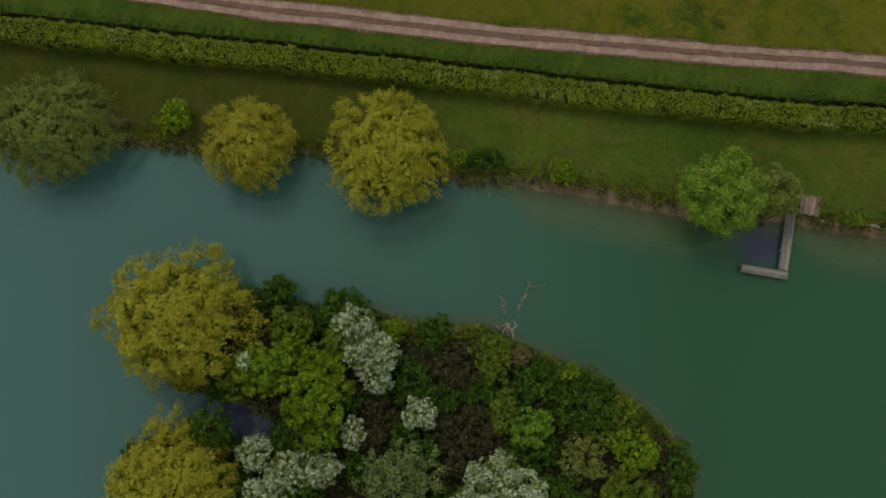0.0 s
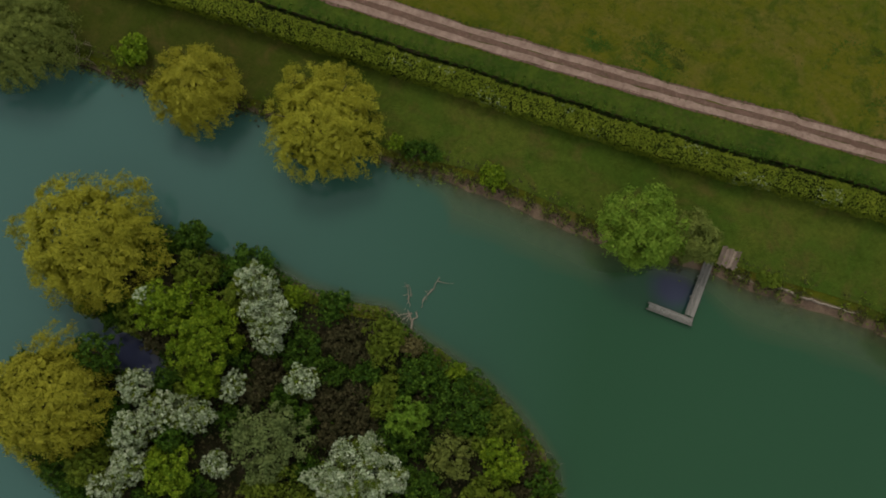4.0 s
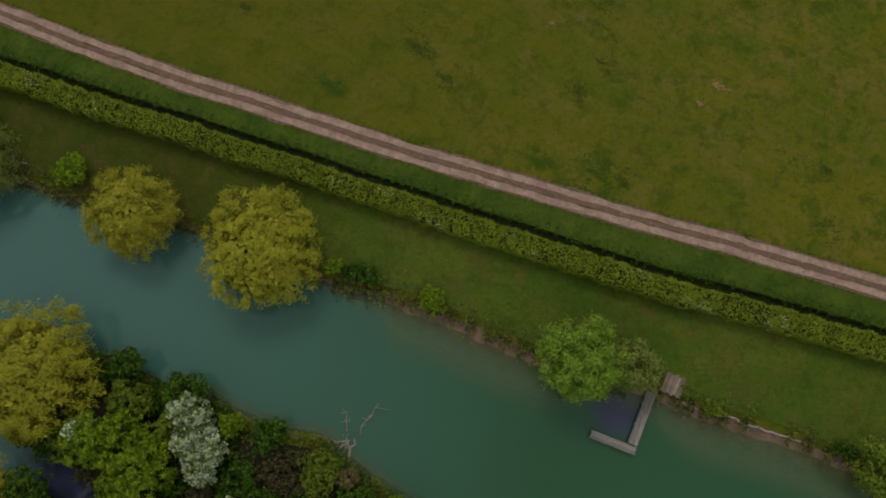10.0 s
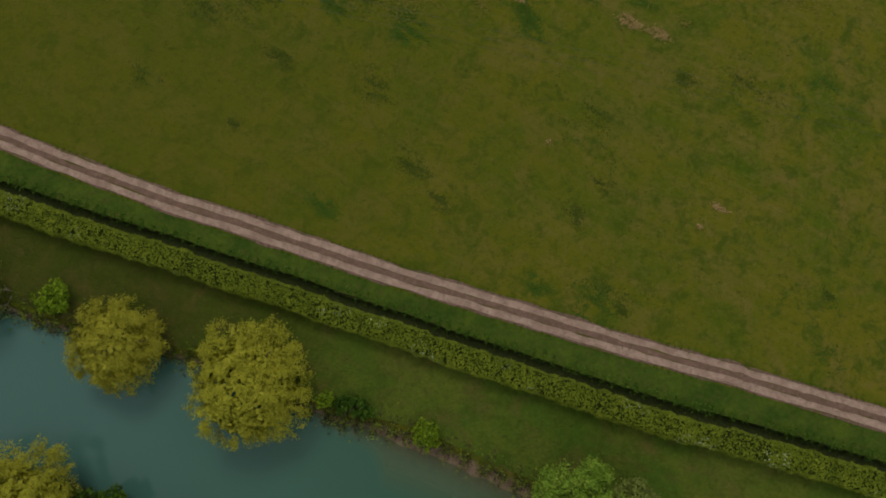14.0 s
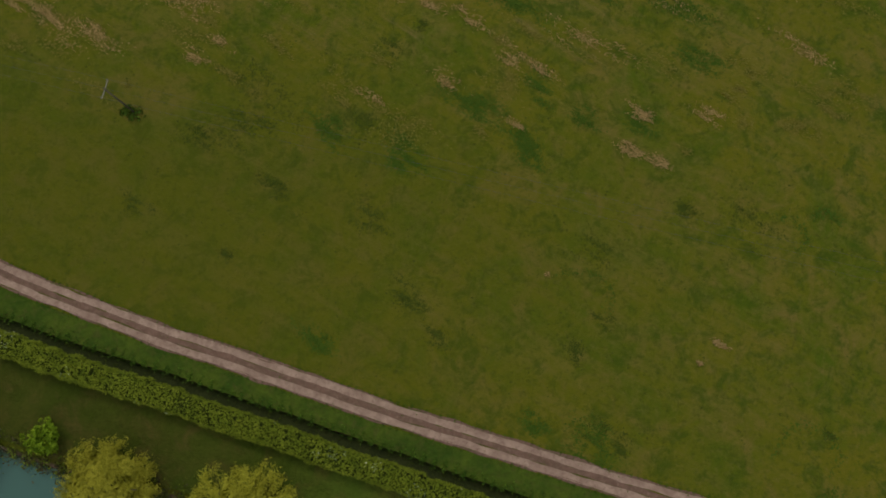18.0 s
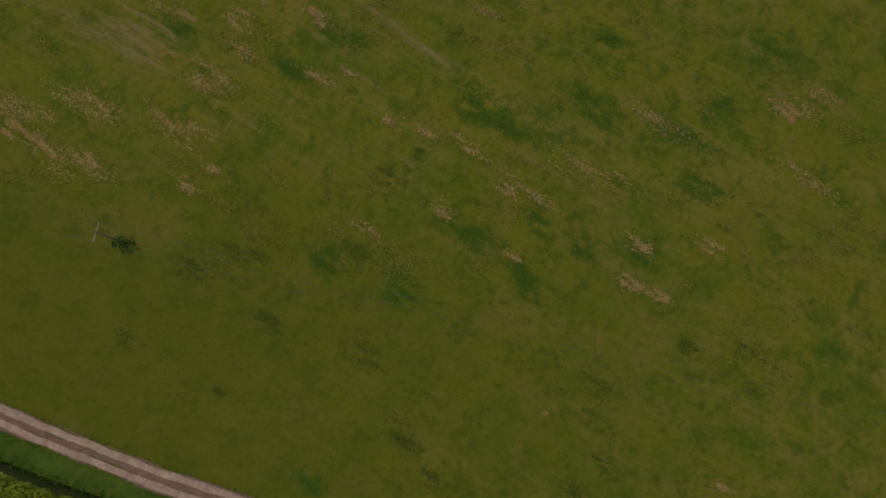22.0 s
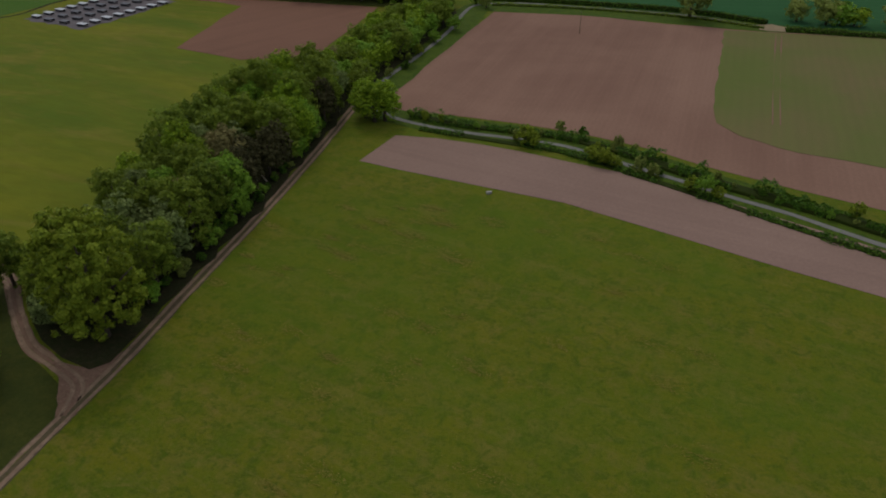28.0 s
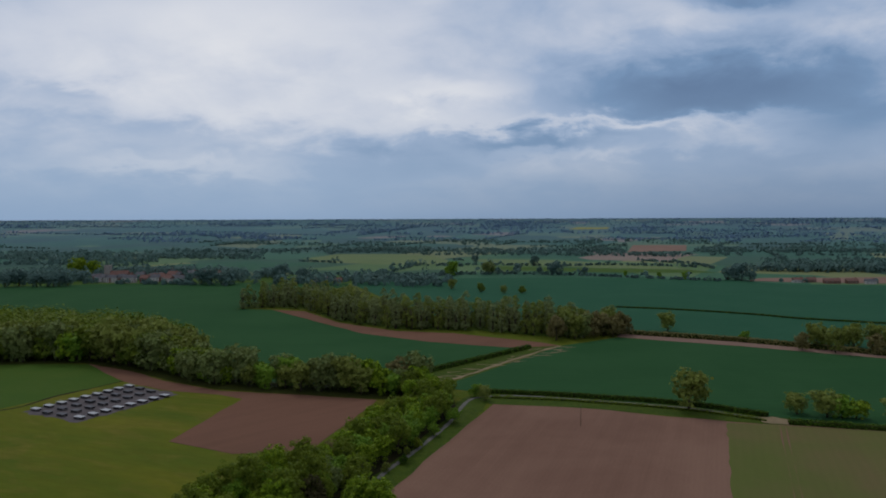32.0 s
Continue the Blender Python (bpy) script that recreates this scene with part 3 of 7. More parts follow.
def tubes(name, limbs, mat, n=6):
    vs, fs = [], []
    for points, radii in limbs:
        v, f = tube(points, radii, n)
        fs += [[q + len(vs) for q in face] for face in f]
        vs += v
    return mesh_of(name, vs, fs, mat, True)


def glide(points, step):
    """The curve through points in steps of about that many metres."""
    p = np.array(points, float)
    p = np.vstack([2 * p[0] - p[1], p, 2 * p[-1] - p[-2]])
    out = []
    for i in range(1, len(p) - 2):
        n = max(1, int(np.linalg.norm(p[i + 1] - p[i]) / step))
        for k in range(n):
            t = k / n
            out.append(0.5 * (2 * p[i] + (p[i + 1] - p[i - 1]) * t + (2 * p[i - 1] - 5 * p[i] + 4 * p[i + 1] - p[i + 2]) * t * t + (3 * p[i] - p[i - 1] - 3 * p[i + 1] + p[i + 2]) * t ** 3))
    out.append(p[-2])
    return np.array(out)


def sides(line):
    """Unit vectors to the left of a line in plan."""
    d = np.gradient(line, axis=0)
    d /= np.linalg.norm(d, axis=1)[:, None]
    return np.stack([-d[:, 1], d[:, 0]], 1)


def ribbon(name, line, profile, mat, wobble=0.0, seed=0):
    """A strip along a line: profile is pairs of offset to the left and height."""
    rng = np.random.default_rng(seed)
    s = sides(line)
    k = len(profile)
    vs = np.zeros((len(line), k, 3))
    for j, (off, z) in enumerate(profile):
        o = off + wobble * np.convolve(rng.normal(size=len(line)), (0.5, 0.8, 0.5), "same") * (1 if j in (0, k - 1) else 0.3)
        vs[:, j, :2] = line + s * o[:, None]
        vs[:, j, 2] = z
    i = np.arange(len(line) - 1)[:, None] * k + np.arange(k - 1)[None]
    fs = np.stack([i, i + 1, i + k + 1, i + k], -1).reshape(-1, 4)[:, ::-1]
    return mesh_of(name, vs.reshape(-1, 3), fs, mat, True)


def slab(name, outline, z, mat, step=8.0, ragged=0.0, seed=0):
    """A field or patch of ground laid flat, with a slightly ragged edge."""
    rng = np.random.default_rng(seed)
    pts = []
    o = list(outline)
    for a, b in zip(o, o[1:] + o[:1]):
        a, b = np.array(a, float), np.array(b, float)
        n = max(1, int(np.linalg.norm(b - a) / step))
        for k in range(n):
            pts.append(a + (b - a) * k / n + (rng.normal(size=2) * ragged if k else 0))
    bm = bmesh.new()
    f = bm.faces.new([bm.verts.new((p[0], p[1], z)) for p in pts])
    f.normal_update()
    if f.normal.z < 0:
        f.normal_flip()
    bmesh.ops.triangulate(bm, faces=[f])
    return part(name, bm, mat)


def inside(poly, p):
    x, y = p[:, 0], p[:, 1]
    r = np.zeros(len(p), bool)
    for (x1, y1), (x2, y2) in zip(poly, list(poly[1:]) + [poly[0]]):
        c = (y1 > y) != (y2 > y)
        r ^= c & (x < (x2 - x1) * (y - y1) / (y2 - y1 + 1e-12) + x1)
    return r


def to_line(line, p):
    """Distance in plan from points p to a broken line."""
    best = np.full(len(p), 1e9)
    for a, b in zip(line[:-1], line[1:]):
        a, b = np.array(a, float), np.array(b, float)
        d = b - a
        t = np.clip(((p - a) @ d) / (d @ d + 1e-12), 0, 1)
        best = np.minimum(best, np.linalg.norm(p - a - t[:, None] * d, axis=1))
    return best


def leaves(rng, centre, normal, size, aspect, droop=0.0, spread=0.6):
    """Leaf clumps: one small rhomb each at centre, lying roughly along the surface whose normal is given."""
    n = len(centre)
    t = rng.normal(size=(n, 3))
    nn = normal + spread * rng.normal(size=(n, 3))
    nn /= np.linalg.norm(nn, axis=1)[:, None] + 1e-9
    t[:, 2] -= droop * 4
    a = t - nn * np.sum(t * nn, 1)[:, None]
    a /= np.linalg.norm(a, axis=1)[:, None] + 1e-9
    b = np.cross(nn, a)
    L = size * rng.uniform(0.6, 1.4, (n, 1))
    W = L * aspect
    v = np.stack([centre - a * L / 2, centre + b * W / 2 - a * L * 0.1, centre + a * L / 2 - nn * L * 0.12, centre - b * W / 2 - a * L * 0.1], 1).reshape(-1, 3)
    f = np.arange(4 * n).reshape(n, 4)
    return v, f


def crown_mesh(name, rng, lobes, n, size, mat, aspect=0.55, droop=0.0, lumps=24, lump=0.34, floor=0.3, spread=0.6):
    """A crown of many leaf clumps on lumps that sit on the lobes (x, y, z, rx, ry, rz)."""
    lob = np.array(lobes, float)
    area = lob[:, 3] * lob[:, 4]
    pick = rng.choice(len(lob), size=lumps * len(lob), p=area / area.sum())
    d = rng.normal(size=(len(pick), 3))
    d[:, 2] = np.abs(d[:, 2]) * np.where(rng.random(len(pick)) < 0.78, 1, -0.8)
    d /= np.linalg.norm(d, axis=1)[:, None]
    ce = lob[pick, :3] + d * lob[pick, 3:] * rng.uniform(0.55, 0.86, (len(pick), 1))
    cr = lump * np.sqrt(area.max()) * rng.uniform(0.5, 1.45, len(pick))
    w = cr ** 2 / np.sum(cr ** 2)
    k = rng.choice(len(ce), size=n, p=w)
    e = rng.normal(size=(n, 3)) + 0.9 * d[k]
    e[:, 2] += 0.25
    e /= np.linalg.norm(e, axis=1)[:, None]
    reach = np.where(rng.random((n, 1)) < 0.2, rng.uniform(0.2, 1.5, (n, 1)), rng.uniform(0.72, 1.12, (n, 1)))
    p = ce[k] + e * cr[k, None] * reach * (1, 1, 0.85)
    keep = p[:, 2] > floor
    v, f = leaves(rng, p[keep], e[keep], size, aspect, droop, spread)
    return mesh_of(name, v, f, mat)


def trunk_mesh(name, rng, height, radius, reach, limbs=5, mat=None):
    top = height * 0.62
    out = [([(0, 0, 0), (0.1 * rng.normal(), 0.1 * rng.normal(), top * 0.45), (0.25 * rng.normal(), 0.25 * rng.normal(), top)], [radius * 1.25, radius * 0.85, radius * 0.35])]
    for i in range(limbs):
        w = 2 * math.pi * (i + rng.random() * 0.6) / limbs
        z = top * rng.uniform(0.35, 0.75)
        r = reach * rng.uniform(0.5, 0.8)
        c, s = math.cos(w), math.sin(w)
        out.append(([(0, 0, z), (c * r * 0.5, s * r * 0.5, z + height * 0.10), (c * r, s * r, z + height * 0.24)], [radius * 0.5, radius * 0.3, radius * 0.1]))
    return tubes(name, out, mat or BARK, 6)


def tree(name, rng, x, y, z, height, rx, ry, leaf_mat, n, size, label="", category="tree", group="", aspect=0.55, droop=0.0, base=0.35, lobes=None, lumps=26, lump=0.3, spread=0.6, radius=None):
    """A tree or bush: tapered trunk with limbs, crown of leaf clumps. base: the crown's underside as a share of the height."""
    th = new(name)
    th.location = (x, y, z)
    from_mesh("trunk", trunk_mesh("trunk", rng, height, radius or max(0.05, 0.028 * height), max(rx, ry)), th)
    if lobes is None:
        mid = height * (1 + base) / 2
        lobes = [(0, 0, mid * 0.96, rx * 0.72, ry * 0.72, height * (1 - base) / 2 * 0.95)]
        for i in range(6):
            w, s = i * 1.05 + rng.uniform(-0.4, 0.4), rng.uniform(0.36, 0.58)
            lobes.append((math.cos(w) * rx * (0.98 - s), math.sin(w) * ry * (0.98 - s), mid * rng.uniform(0.55, 1.05), rx * s, ry * s, height * (1 - base) / 2 * rng.uniform(0.5, 0.75)))
        lumps = max(10, lumps // 4)
    if leaf_mat is BLOSSOM:
        from_mesh("leaves", crown_mesh("leaves", rng, [(*q[:3], *(0.87 * e for e in q[3:])) for q in lobes], n // 3, size * 1.1, LEAF_OAK, 0.6, 0, lumps, lump, height * base * 0.4, spread), th)
    from_mesh("crown", crown_mesh("crown", rng, lobes, n, size, leaf_mat, aspect, droop, lumps, lump, height * base * 0.4, spread), th)
    return tagged(th, label, category, group)


R = np.random.default_rng(7)

# ---- plan ----
BANK = [(-400, 30), (-150, 22), (-60, 19), (-45.5, 17.6), (-33.8, 18.6), (-25, 17.4), (-14.5, 17.1), (-6, 16), (0.4, 14.5), (4, 13.9), (7.2, 14.1), (10.5, 13.7), (14.5, 13.1), (18.6, 12.0), (23.6, 11.0),
        (28, 9.9), (36, 9.5), (39.4, 8.9), (42.8, 8.5), (47, 8.1), (51.2, 7.6), (55.5, 6.6), (60, 5.4), (80, 2), (150, -8), (400, -30)]
ISLAND = [(-30, -3.2), (-28, 1), (-23, 3), (-16.3, 1.6), (-12.5, 0.7), (-8, 0.6), (-4, -0.8), (0.8, -1.4), (4.3, -1.3), (7.5, -3.2), (11.2, -4.8), (14.9, -6.4), (18.1, -8.5), (20.8, -10.8), (23.0, -13.2), (23.9, -16),
          (23.2, -19), (20, -24), (12, -29), (0, -32), (-12, -31), (-20, -26.5), (-26, -22.5), (-30, -19.5), (-31.2, -14.5), (-28, -11.6), (-24.2, -11), (-20, -12.6), (-16, -13.4), (-14.5, -12.3), (-17.5, -8.6), (-22, -7.2), (-26, -6.4)]
TRACK = [(-150, 92), (-90, 50), (-60, 40.5), (-45, 37.2), (-36.3, 35.4), (-30, 34.2), (-23.8, 33.2), (-17.6, 32.2), (-11.5, 31.5), (-5.5, 30.7), (0.5, 29.9), (6.5, 29.1), (12.4, 28.5), (18.3, 27.9), (24.1, 27.3), (29.9, 26.7), (35.7, 26.2), (41.4, 25.8), (47.1, 25.2), (80, 22), (140, 16)]
HEDGE = [(-75, 34.5), (-45.5, 30.3), (-33.9, 28.9), (-27.9, 28.0), (-21.9, 27.3), (-16, 26.7), (-10.1, 25.8), (-4.1, 25.2), (1.5, 24.3), (7.6, 23.6), (13.2, 22.7), (19.2, 22.0), (24.6, 21.3), (35.8, 19.9), (45, 19.3), (75, 16.5)]
FARM_TRACK = [(-150, 80), (-100, 70), (-78, 76), (-69, 90), (-67.1, 101), (-66.1, 112.5), (-65.2, 121), (-64.3, 129.5), (-63.4, 136.5), (-62.4, 147), (-61.6, 163), (-60.2, 183), (-58.9, 207), (-58.1, 235), (-57.9, 254), (-57, 270)]
BRANCH = [(-64.0, 132), (-66.2, 138.3), (-72.9, 142.1), (-79.2, 145.3), (-84.1, 149.6), (-88.8, 154.4), (-95.5, 161.8), (-104, 169)]
LANE = [(140, 170), (90, 190), (67.1, 203.4), (51.7, 213.6), (40.8, 219.3), (29.3, 226.4), (20, 231.5), (3, 241), (-12, 243.9), (-27.3, 246.2), (-43.9, 252), (-53.5, 262), (-55.0, 282.4), (-50.2, 307), (-45, 341), (-43.7, 368), (-40, 382), (-25, 388), (-1.7, 386.5), (44.8, 379.5), (74.8, 367), (117.6, 362.5), (200, 360), (330, 350)]


def rise(x, y):
    """Height of the open land: level, then climbing to the skyline far off."""
    d = np.clip((np.hypot(x, y - 70) - 1650) / 2950, 0, 1)
    roll = 6 * np.sin(x * 0.0021 + 1.0) * np.sin(y * 0.0017) * np.clip((np.hypot(x, y) - 1700) / 800, 0, 1)
    return LAND + 66.5 * d * d * (3 - 2 * d) + roll * (1 - d)


def land_side(p):
    """Metres from the water's edge, more than 0 on land."""
    bx, by = np.array(BANK).T
    north = p[:, 1] > np.interp(p[:, 0], bx, by)
    south = p[:, 1] < -105 - 0.1 * p[:, 0]
    isl = inside(ISLAND, p)
    d = np.minimum(to_line(BANK, p), to_line(ISLAND + ISLAND[:1], p))
    d = np.minimum(d, to_line([(-420, -63), (420, -147)], p))
    d = np.minimum(d, np.minimum(np.abs(p[:, 0] + 260), np.abs(p[:, 0] - 260)) + 1000.0 * (north | south))
    land = north | south | isl | (np.abs(p[:, 0]) > 260)
    return np.where(land, d, -d)


def bed_slope(p):
    """How steeply the bed falls off: a gentle shelf along the eastern shore only."""
    shelf = 0.12 + 0.2 * np.exp(-((p[:, 0] - 32) / 4.5) ** 2) + 0.7 * np.maximum(np.clip((9 - p[:, 0]) / 11, 0, 1), np.clip((np.interp(p[:, 0], *np.array(BANK).T) - 6 - p[:, 1]) / 6, 0, 1))
    by_island = (to_line(ISLAND + ISLAND[:1], p) < 6) & (p[:, 0] > -12)
    return np.where(by_island, 0.42, shelf)


def spaced(a, b, step, reach):
    mid = np.arange(a, b + step, step)
    out, s = [], step
    while sum(out) < reach:
        s *= 1.22
        out.append(s)
    o = np.cumsum(out)
    return np.concatenate([a - o[::-1], mid, mid[-1] + o])


gx, gy = spaced(-62, 66, 0.8, 5200), spaced(-40, 34, 0.7, 5200)
GX, GY = np.meshgrid(gx, gy)
flat = np.stack([GX.ravel(), GY.ravel()], 1)
near = (np.abs(flat[:, 0]) < 300) & (np.abs(flat[:, 1]) < 200)
edge = np.full(len(flat), 50.0)
edge[near] = land_side(flat[near])
wob = np.array([noise.noise((q[0] * 0.7, q[1] * 0.7, 0.0)) for q in flat[near]])
edge[near] += 0.35 * wob
hz = rise(flat[:, 0], flat[:, 1])
shelf = bed_slope(flat)
shore = np.where(edge > 0, np.minimum(LAND, 0.12 + 0.75 * edge), np.maximum(-2.2, 0.12 + shelf * edge))
hz = np.where(near & (edge < 4), shore, hz)
ditch = to_line([(x, y + 1.4) for x, y in HEDGE], flat)          # a ditch runs along the hedge's far side
hz = hz - 1.5 * np.exp(-(ditch / 0.95) ** 2) * near
k = len(gx)
gi = (np.arange(len(gy) - 1)[:, None] * k + np.arange(k - 1)[None])
gf = np.stack([gi, gi + 1, gi + k + 1, gi + k], -1).reshape(-1, 4)
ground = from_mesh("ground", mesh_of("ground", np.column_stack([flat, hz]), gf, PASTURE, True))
tagged(ground, "rough green pasture with yellowish and dry patches", "ground", kind="structure")

# the lake's surface, with its depth for the cloudiness of the water
wx, wy = spaced(-60, 66, 1.0, 170), spaced(-40, 32, 1.0, 110)
WX, WY = np.meshgrid(wx, wy)
wp = np.stack([WX.ravel(), WY.ravel()], 1)
depth = np.clip(-bed_slope(wp) * land_side(wp) - 0.05, 0, 2.2) / 2.2
k = len(wx)
wi = (np.arange(len(wy) - 1)[:, None] * k + np.arange(k - 1)[None])
wf = np.stack([wi, wi + 1, wi + k + 1, wi + k], -1).reshape(-1, 4)
sel = land_side(wp)[wf].min(1) < 1.5
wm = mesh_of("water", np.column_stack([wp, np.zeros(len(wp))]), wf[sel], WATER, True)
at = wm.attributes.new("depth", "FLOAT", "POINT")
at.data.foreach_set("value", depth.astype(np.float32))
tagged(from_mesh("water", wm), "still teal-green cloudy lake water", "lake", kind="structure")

# ---- fields ----
def field(name, outline, mat, label, z=0.05, step=10, ragged=0.35):
    ob = slab(name, outline, LAND + z, mat, step, ragged, len(outline) * 7 + int(abs(outline[0][0])))
    return tagged(ob, label, "field", kind="structure")


bank_line, hedge_line, track_line = glide(BANK[2:-2], 1.5), glide(HEDGE, 1.0), glide(TRACK, 0.7)
hs = sides(hedge_line)
field("field_bank", [tuple(q) for q in (bank_line + sides(bank_line) * 0.9)[::2] if -74 < q[0] < 74] + [tuple(q) for q in hedge_line[::-4]], MEADOW_BANK, "uneven mown grass between hedge and lake", 0.02, 6, 0.1)
field("verge", [tuple(q) for q in (hedge_line + hs * 2.05)[::4]] + [tuple(q) for q in (track_line - sides(track_line) * 1.3)[::-4] if -74 < q[0] < 74], VERGE, "dark green rough grass verge beside the track", 0.015, 5, 0.12)
field("wood_floor", [(-66.5, 141.8), (-64.2, 144), (-63.7, 151), (-62.9, 163), (-61.5, 183), (-60.2, 207), (-59.4, 235), (-59.2, 258), (-57.5, 282), (-52.5, 307), (-48, 341), (-46.5, 366), (-52, 388), (-66, 382), (-68, 345), (-72, 308), (-76, 282), (-91, 260), (-93, 240), (-90, 214), (-90, 185), (-93, 164), (-87.5, 155.5), (-83, 151), (-78.5, 147), (-72.5, 143.6)], LITTER_SHADED, "leaf litter under the wood, darkened like shade", 0.075, 4, 0.5)
field("shaded_corner", [(-68.4, 100), (-67.3, 112.5), (-66.4, 121), (-65.5, 129.5), (-65.3, 131.5), (-68.4, 137.5), (-74, 141), (-81, 145.2), (-86, 150), (-90, 158), (-100, 170), (-130, 170), (-140, 100)], GRASS_SHADED, "rough grass between the tracks, darkened like shade", 0.02, 4, 0.3)
strip_lo = [(-46.3, 223.5), (-15.3, 215.2), (4.1, 210.4), (16.1, 204.9), (27.2, 199.9), (37.4, 195.2), (47, 190.8), (61.7, 184.6), (120, 155)]
strip_hi = [(130, 165), (66.9, 201.5), (51, 210.4), (40.5, 216.3), (29, 222.6), (16.5, 228), (3.1, 232.2), (-18.7, 238.5), (-41.3, 240.4)]
field("field_tilled_strip", strip_lo + strip_hi, SOIL_PALE, "narrow curved strip of pale tilled soil", 0.06)
plough = [(-46.5, 258.3), (-29.1, 256.9), (-10, 254), (11.1, 248.3), (23.8, 243.1), (36.4, 235), (54, 226.6), (71.7, 219), (140, 190), (200, 250), (215, 351), (117.9, 359), (59.3, 361), (3.3, 372), (-31.9, 372), (-43, 310), (-49.2, 273)]
field("field_ploughed", plough, SOIL, "wide field of bare brown ploughed soil", 0.06)
field("field_sprouting", [(57.0, 359.6), (43, 276.2), (42.4, 264), (47.3, 255.6), (60.3, 247), (78, 241.5), (150, 215), (195, 255), (208, 349), (117.9, 357)], SPROUT, "thin green crop sprouting on brown soil", 0.12, 5, 0.3)
field("field_west_pasture", [(-66.5, 165), (-63, 207), (-62, 255), (-60, 285), (-84.4, 300), (-108, 293.5), (-136, 302.4), (-137.8, 363), (-151, 368.1), (-180.8, 371.5), (-209.4, 385), (-229.6, 325.4), (-420, 280), (-400, 120), (-120, 165)], GRASS_LIT, "yellow-green grazing pasture", 0.05)
field("field_brown_west", [(-254, 421), (-228, 414.6), (-190.5, 389.5), (-153.5, 375), (-121, 374), (-80.8, 371), (-84.4, 301.3), (-108.1, 293.9), (-136, 302.6), (-137.8, 362.8), (-151, 368.1), (-180.8, 372), (-209.4, 385.5)], SOIL_DARK, "reddish brown ploughed field", 0.07)
field("field_green_west", [(-229.6, 325.4), (-209.4, 385.5), (-251.1, 419), (-305, 411), (-460, 370), (-450, 280)], GRASS_GREEN, "dark green grass field", 0.06)
field("field_cereal_west", [(-900, 700), (-640.7, 805.4), (-560, 845), (-405.8, 890), (-250, 900), (-283.2, 655), (-250.3, 652), (-139.9, 543.5), (-88.4, 517), (-37.8, 505.5), (-26.2, 506.4), (-47.2, 472), (-79.4, 417), (-100, 385), (-160, 390), (-250, 435), (-420, 470), (-900, 560)], CROP, "dark green field of young cereal", 0.08, 25)
field("field_brown_band", [(-250.3, 651.5), (-139.9, 543), (-88.4, 516.9), (-37.8, 505), (-8.2, 515.4), (-18.8, 525), (-80.2, 553), (-119.3, 556), (-170.1, 588), (-218.2, 646)], SOIL_DARK, "long band of bare brown soil before the poplars", 0.12)
field("field_cereal_east", [(-60, 398), (-38, 391), (-1.7, 389.5), (44.8, 382.5), (74.8, 370), (117.6, 365.5), (330, 355), (430, 400), (330, 440), (168, 502.7), (95.2, 532), (26.5, 553), (-8.2, 515.4)], CROP, "dark green field of young cereal", 0.08, 20)
field("field_brown_margin", [(26.5, 554), (95.2, 533), (168, 503.5), (330, 441), (332, 452), (171.2, 512), (97.9, 547.3), (27.2, 568)], SOIL_PALE, "narrow bare margin along a hedge", 0.12)
field("field_cereal_far", [(40, 575), (98, 549), (171, 514), (520, 400), (700, 700), (600, 960), (334, 965), (236, 965), (171, 1018), (-17, 1024), (-156, 988), (-260, 900), (-120, 640)], CROP_HAZED, "broad cereal field tinted with haze", 0.1, 30)
field("field_pale_meadow_west", [(-507, 1381), (-500, 1570), (-390, 1590), (-278, 1506), (-215, 1330), (-229, 1256), (-329, 1243)], FIELD_PALE, "pale yellow-green meadow", 0.2, 30, 2)
field("field_pale_meadow_east", [(-198, 1419), (-46, 1403), (144, 1239), (165, 1190), (20, 1210), (-150, 1300)], FIELD_PALE, "pale yellow-green meadow", 0.2, 30, 2)
field("field_ley_far", [(-140, 1141), (56, 1116), (190, 1133), (160, 1180), (20, 1200), (-130, 1225)], GRASS_GREEN, "bright green ley far off", 0.2, 30, 2)
field("field_brown_far", [(200, 1003), (339, 986), (560, 1000), (600, 1110), (375, 1083), (222, 1044)], SOIL_PALE, "pinkish bare field", 0.2, 30, 2)

tagged(from_mesh("ditch", ribbon("ditch", hedge_line, [(1.98, LAND - 0.25), (1.85, LAND - 0.6), (1.4, LAND - 0.8), (0.8, LAND - 0.6), (0.3, LAND + 0.02)], DITCH_SHADED, 0.08, 9)), "dark overgrown ditch along the hedge", "ditch", kind="structure")
isl_in = [(0.93 * (x + 4) - 4, 0.93 * (y + 14) - 14) for x, y in ISLAND]
tagged(slab("island_floor", isl_in, LAND + 0.012, LITTER_SHADED, 3, 0.2, 5), "leaf litter and dead stems on the island, darkened like shade", "ground", kind="structure")
field("lane_verge", [(-34, 372.5), (3.3, 372.5), (59.3, 361.5), (117.9, 359.5), (215, 351.5), (330, 346), (330, 357), (117.6, 368), (74.8, 373), (44.8, 385), (-1.7, 392), (-38, 393)], VERGE, "rough dark grass along the lane", 0.045, 8, 0.3)

field("village_green", [(-1000, 690), (-640.7, 804), (-560, 844), (-405.8, 889), (-250, 899), (-240, 1020), (-420, 1010), (-720, 960), (-1000, 900)], GRASS_GREEN, "green paddocks round the village", 0.06, 30)
field("path_verge", [(-80, 413), (-26, 507), (-8, 516), (-20, 492), (-36, 458), (-52, 418), (-66, 405), (-75, 399)], VERGE, "dark grass between hedge and field path", 0.11, 6)

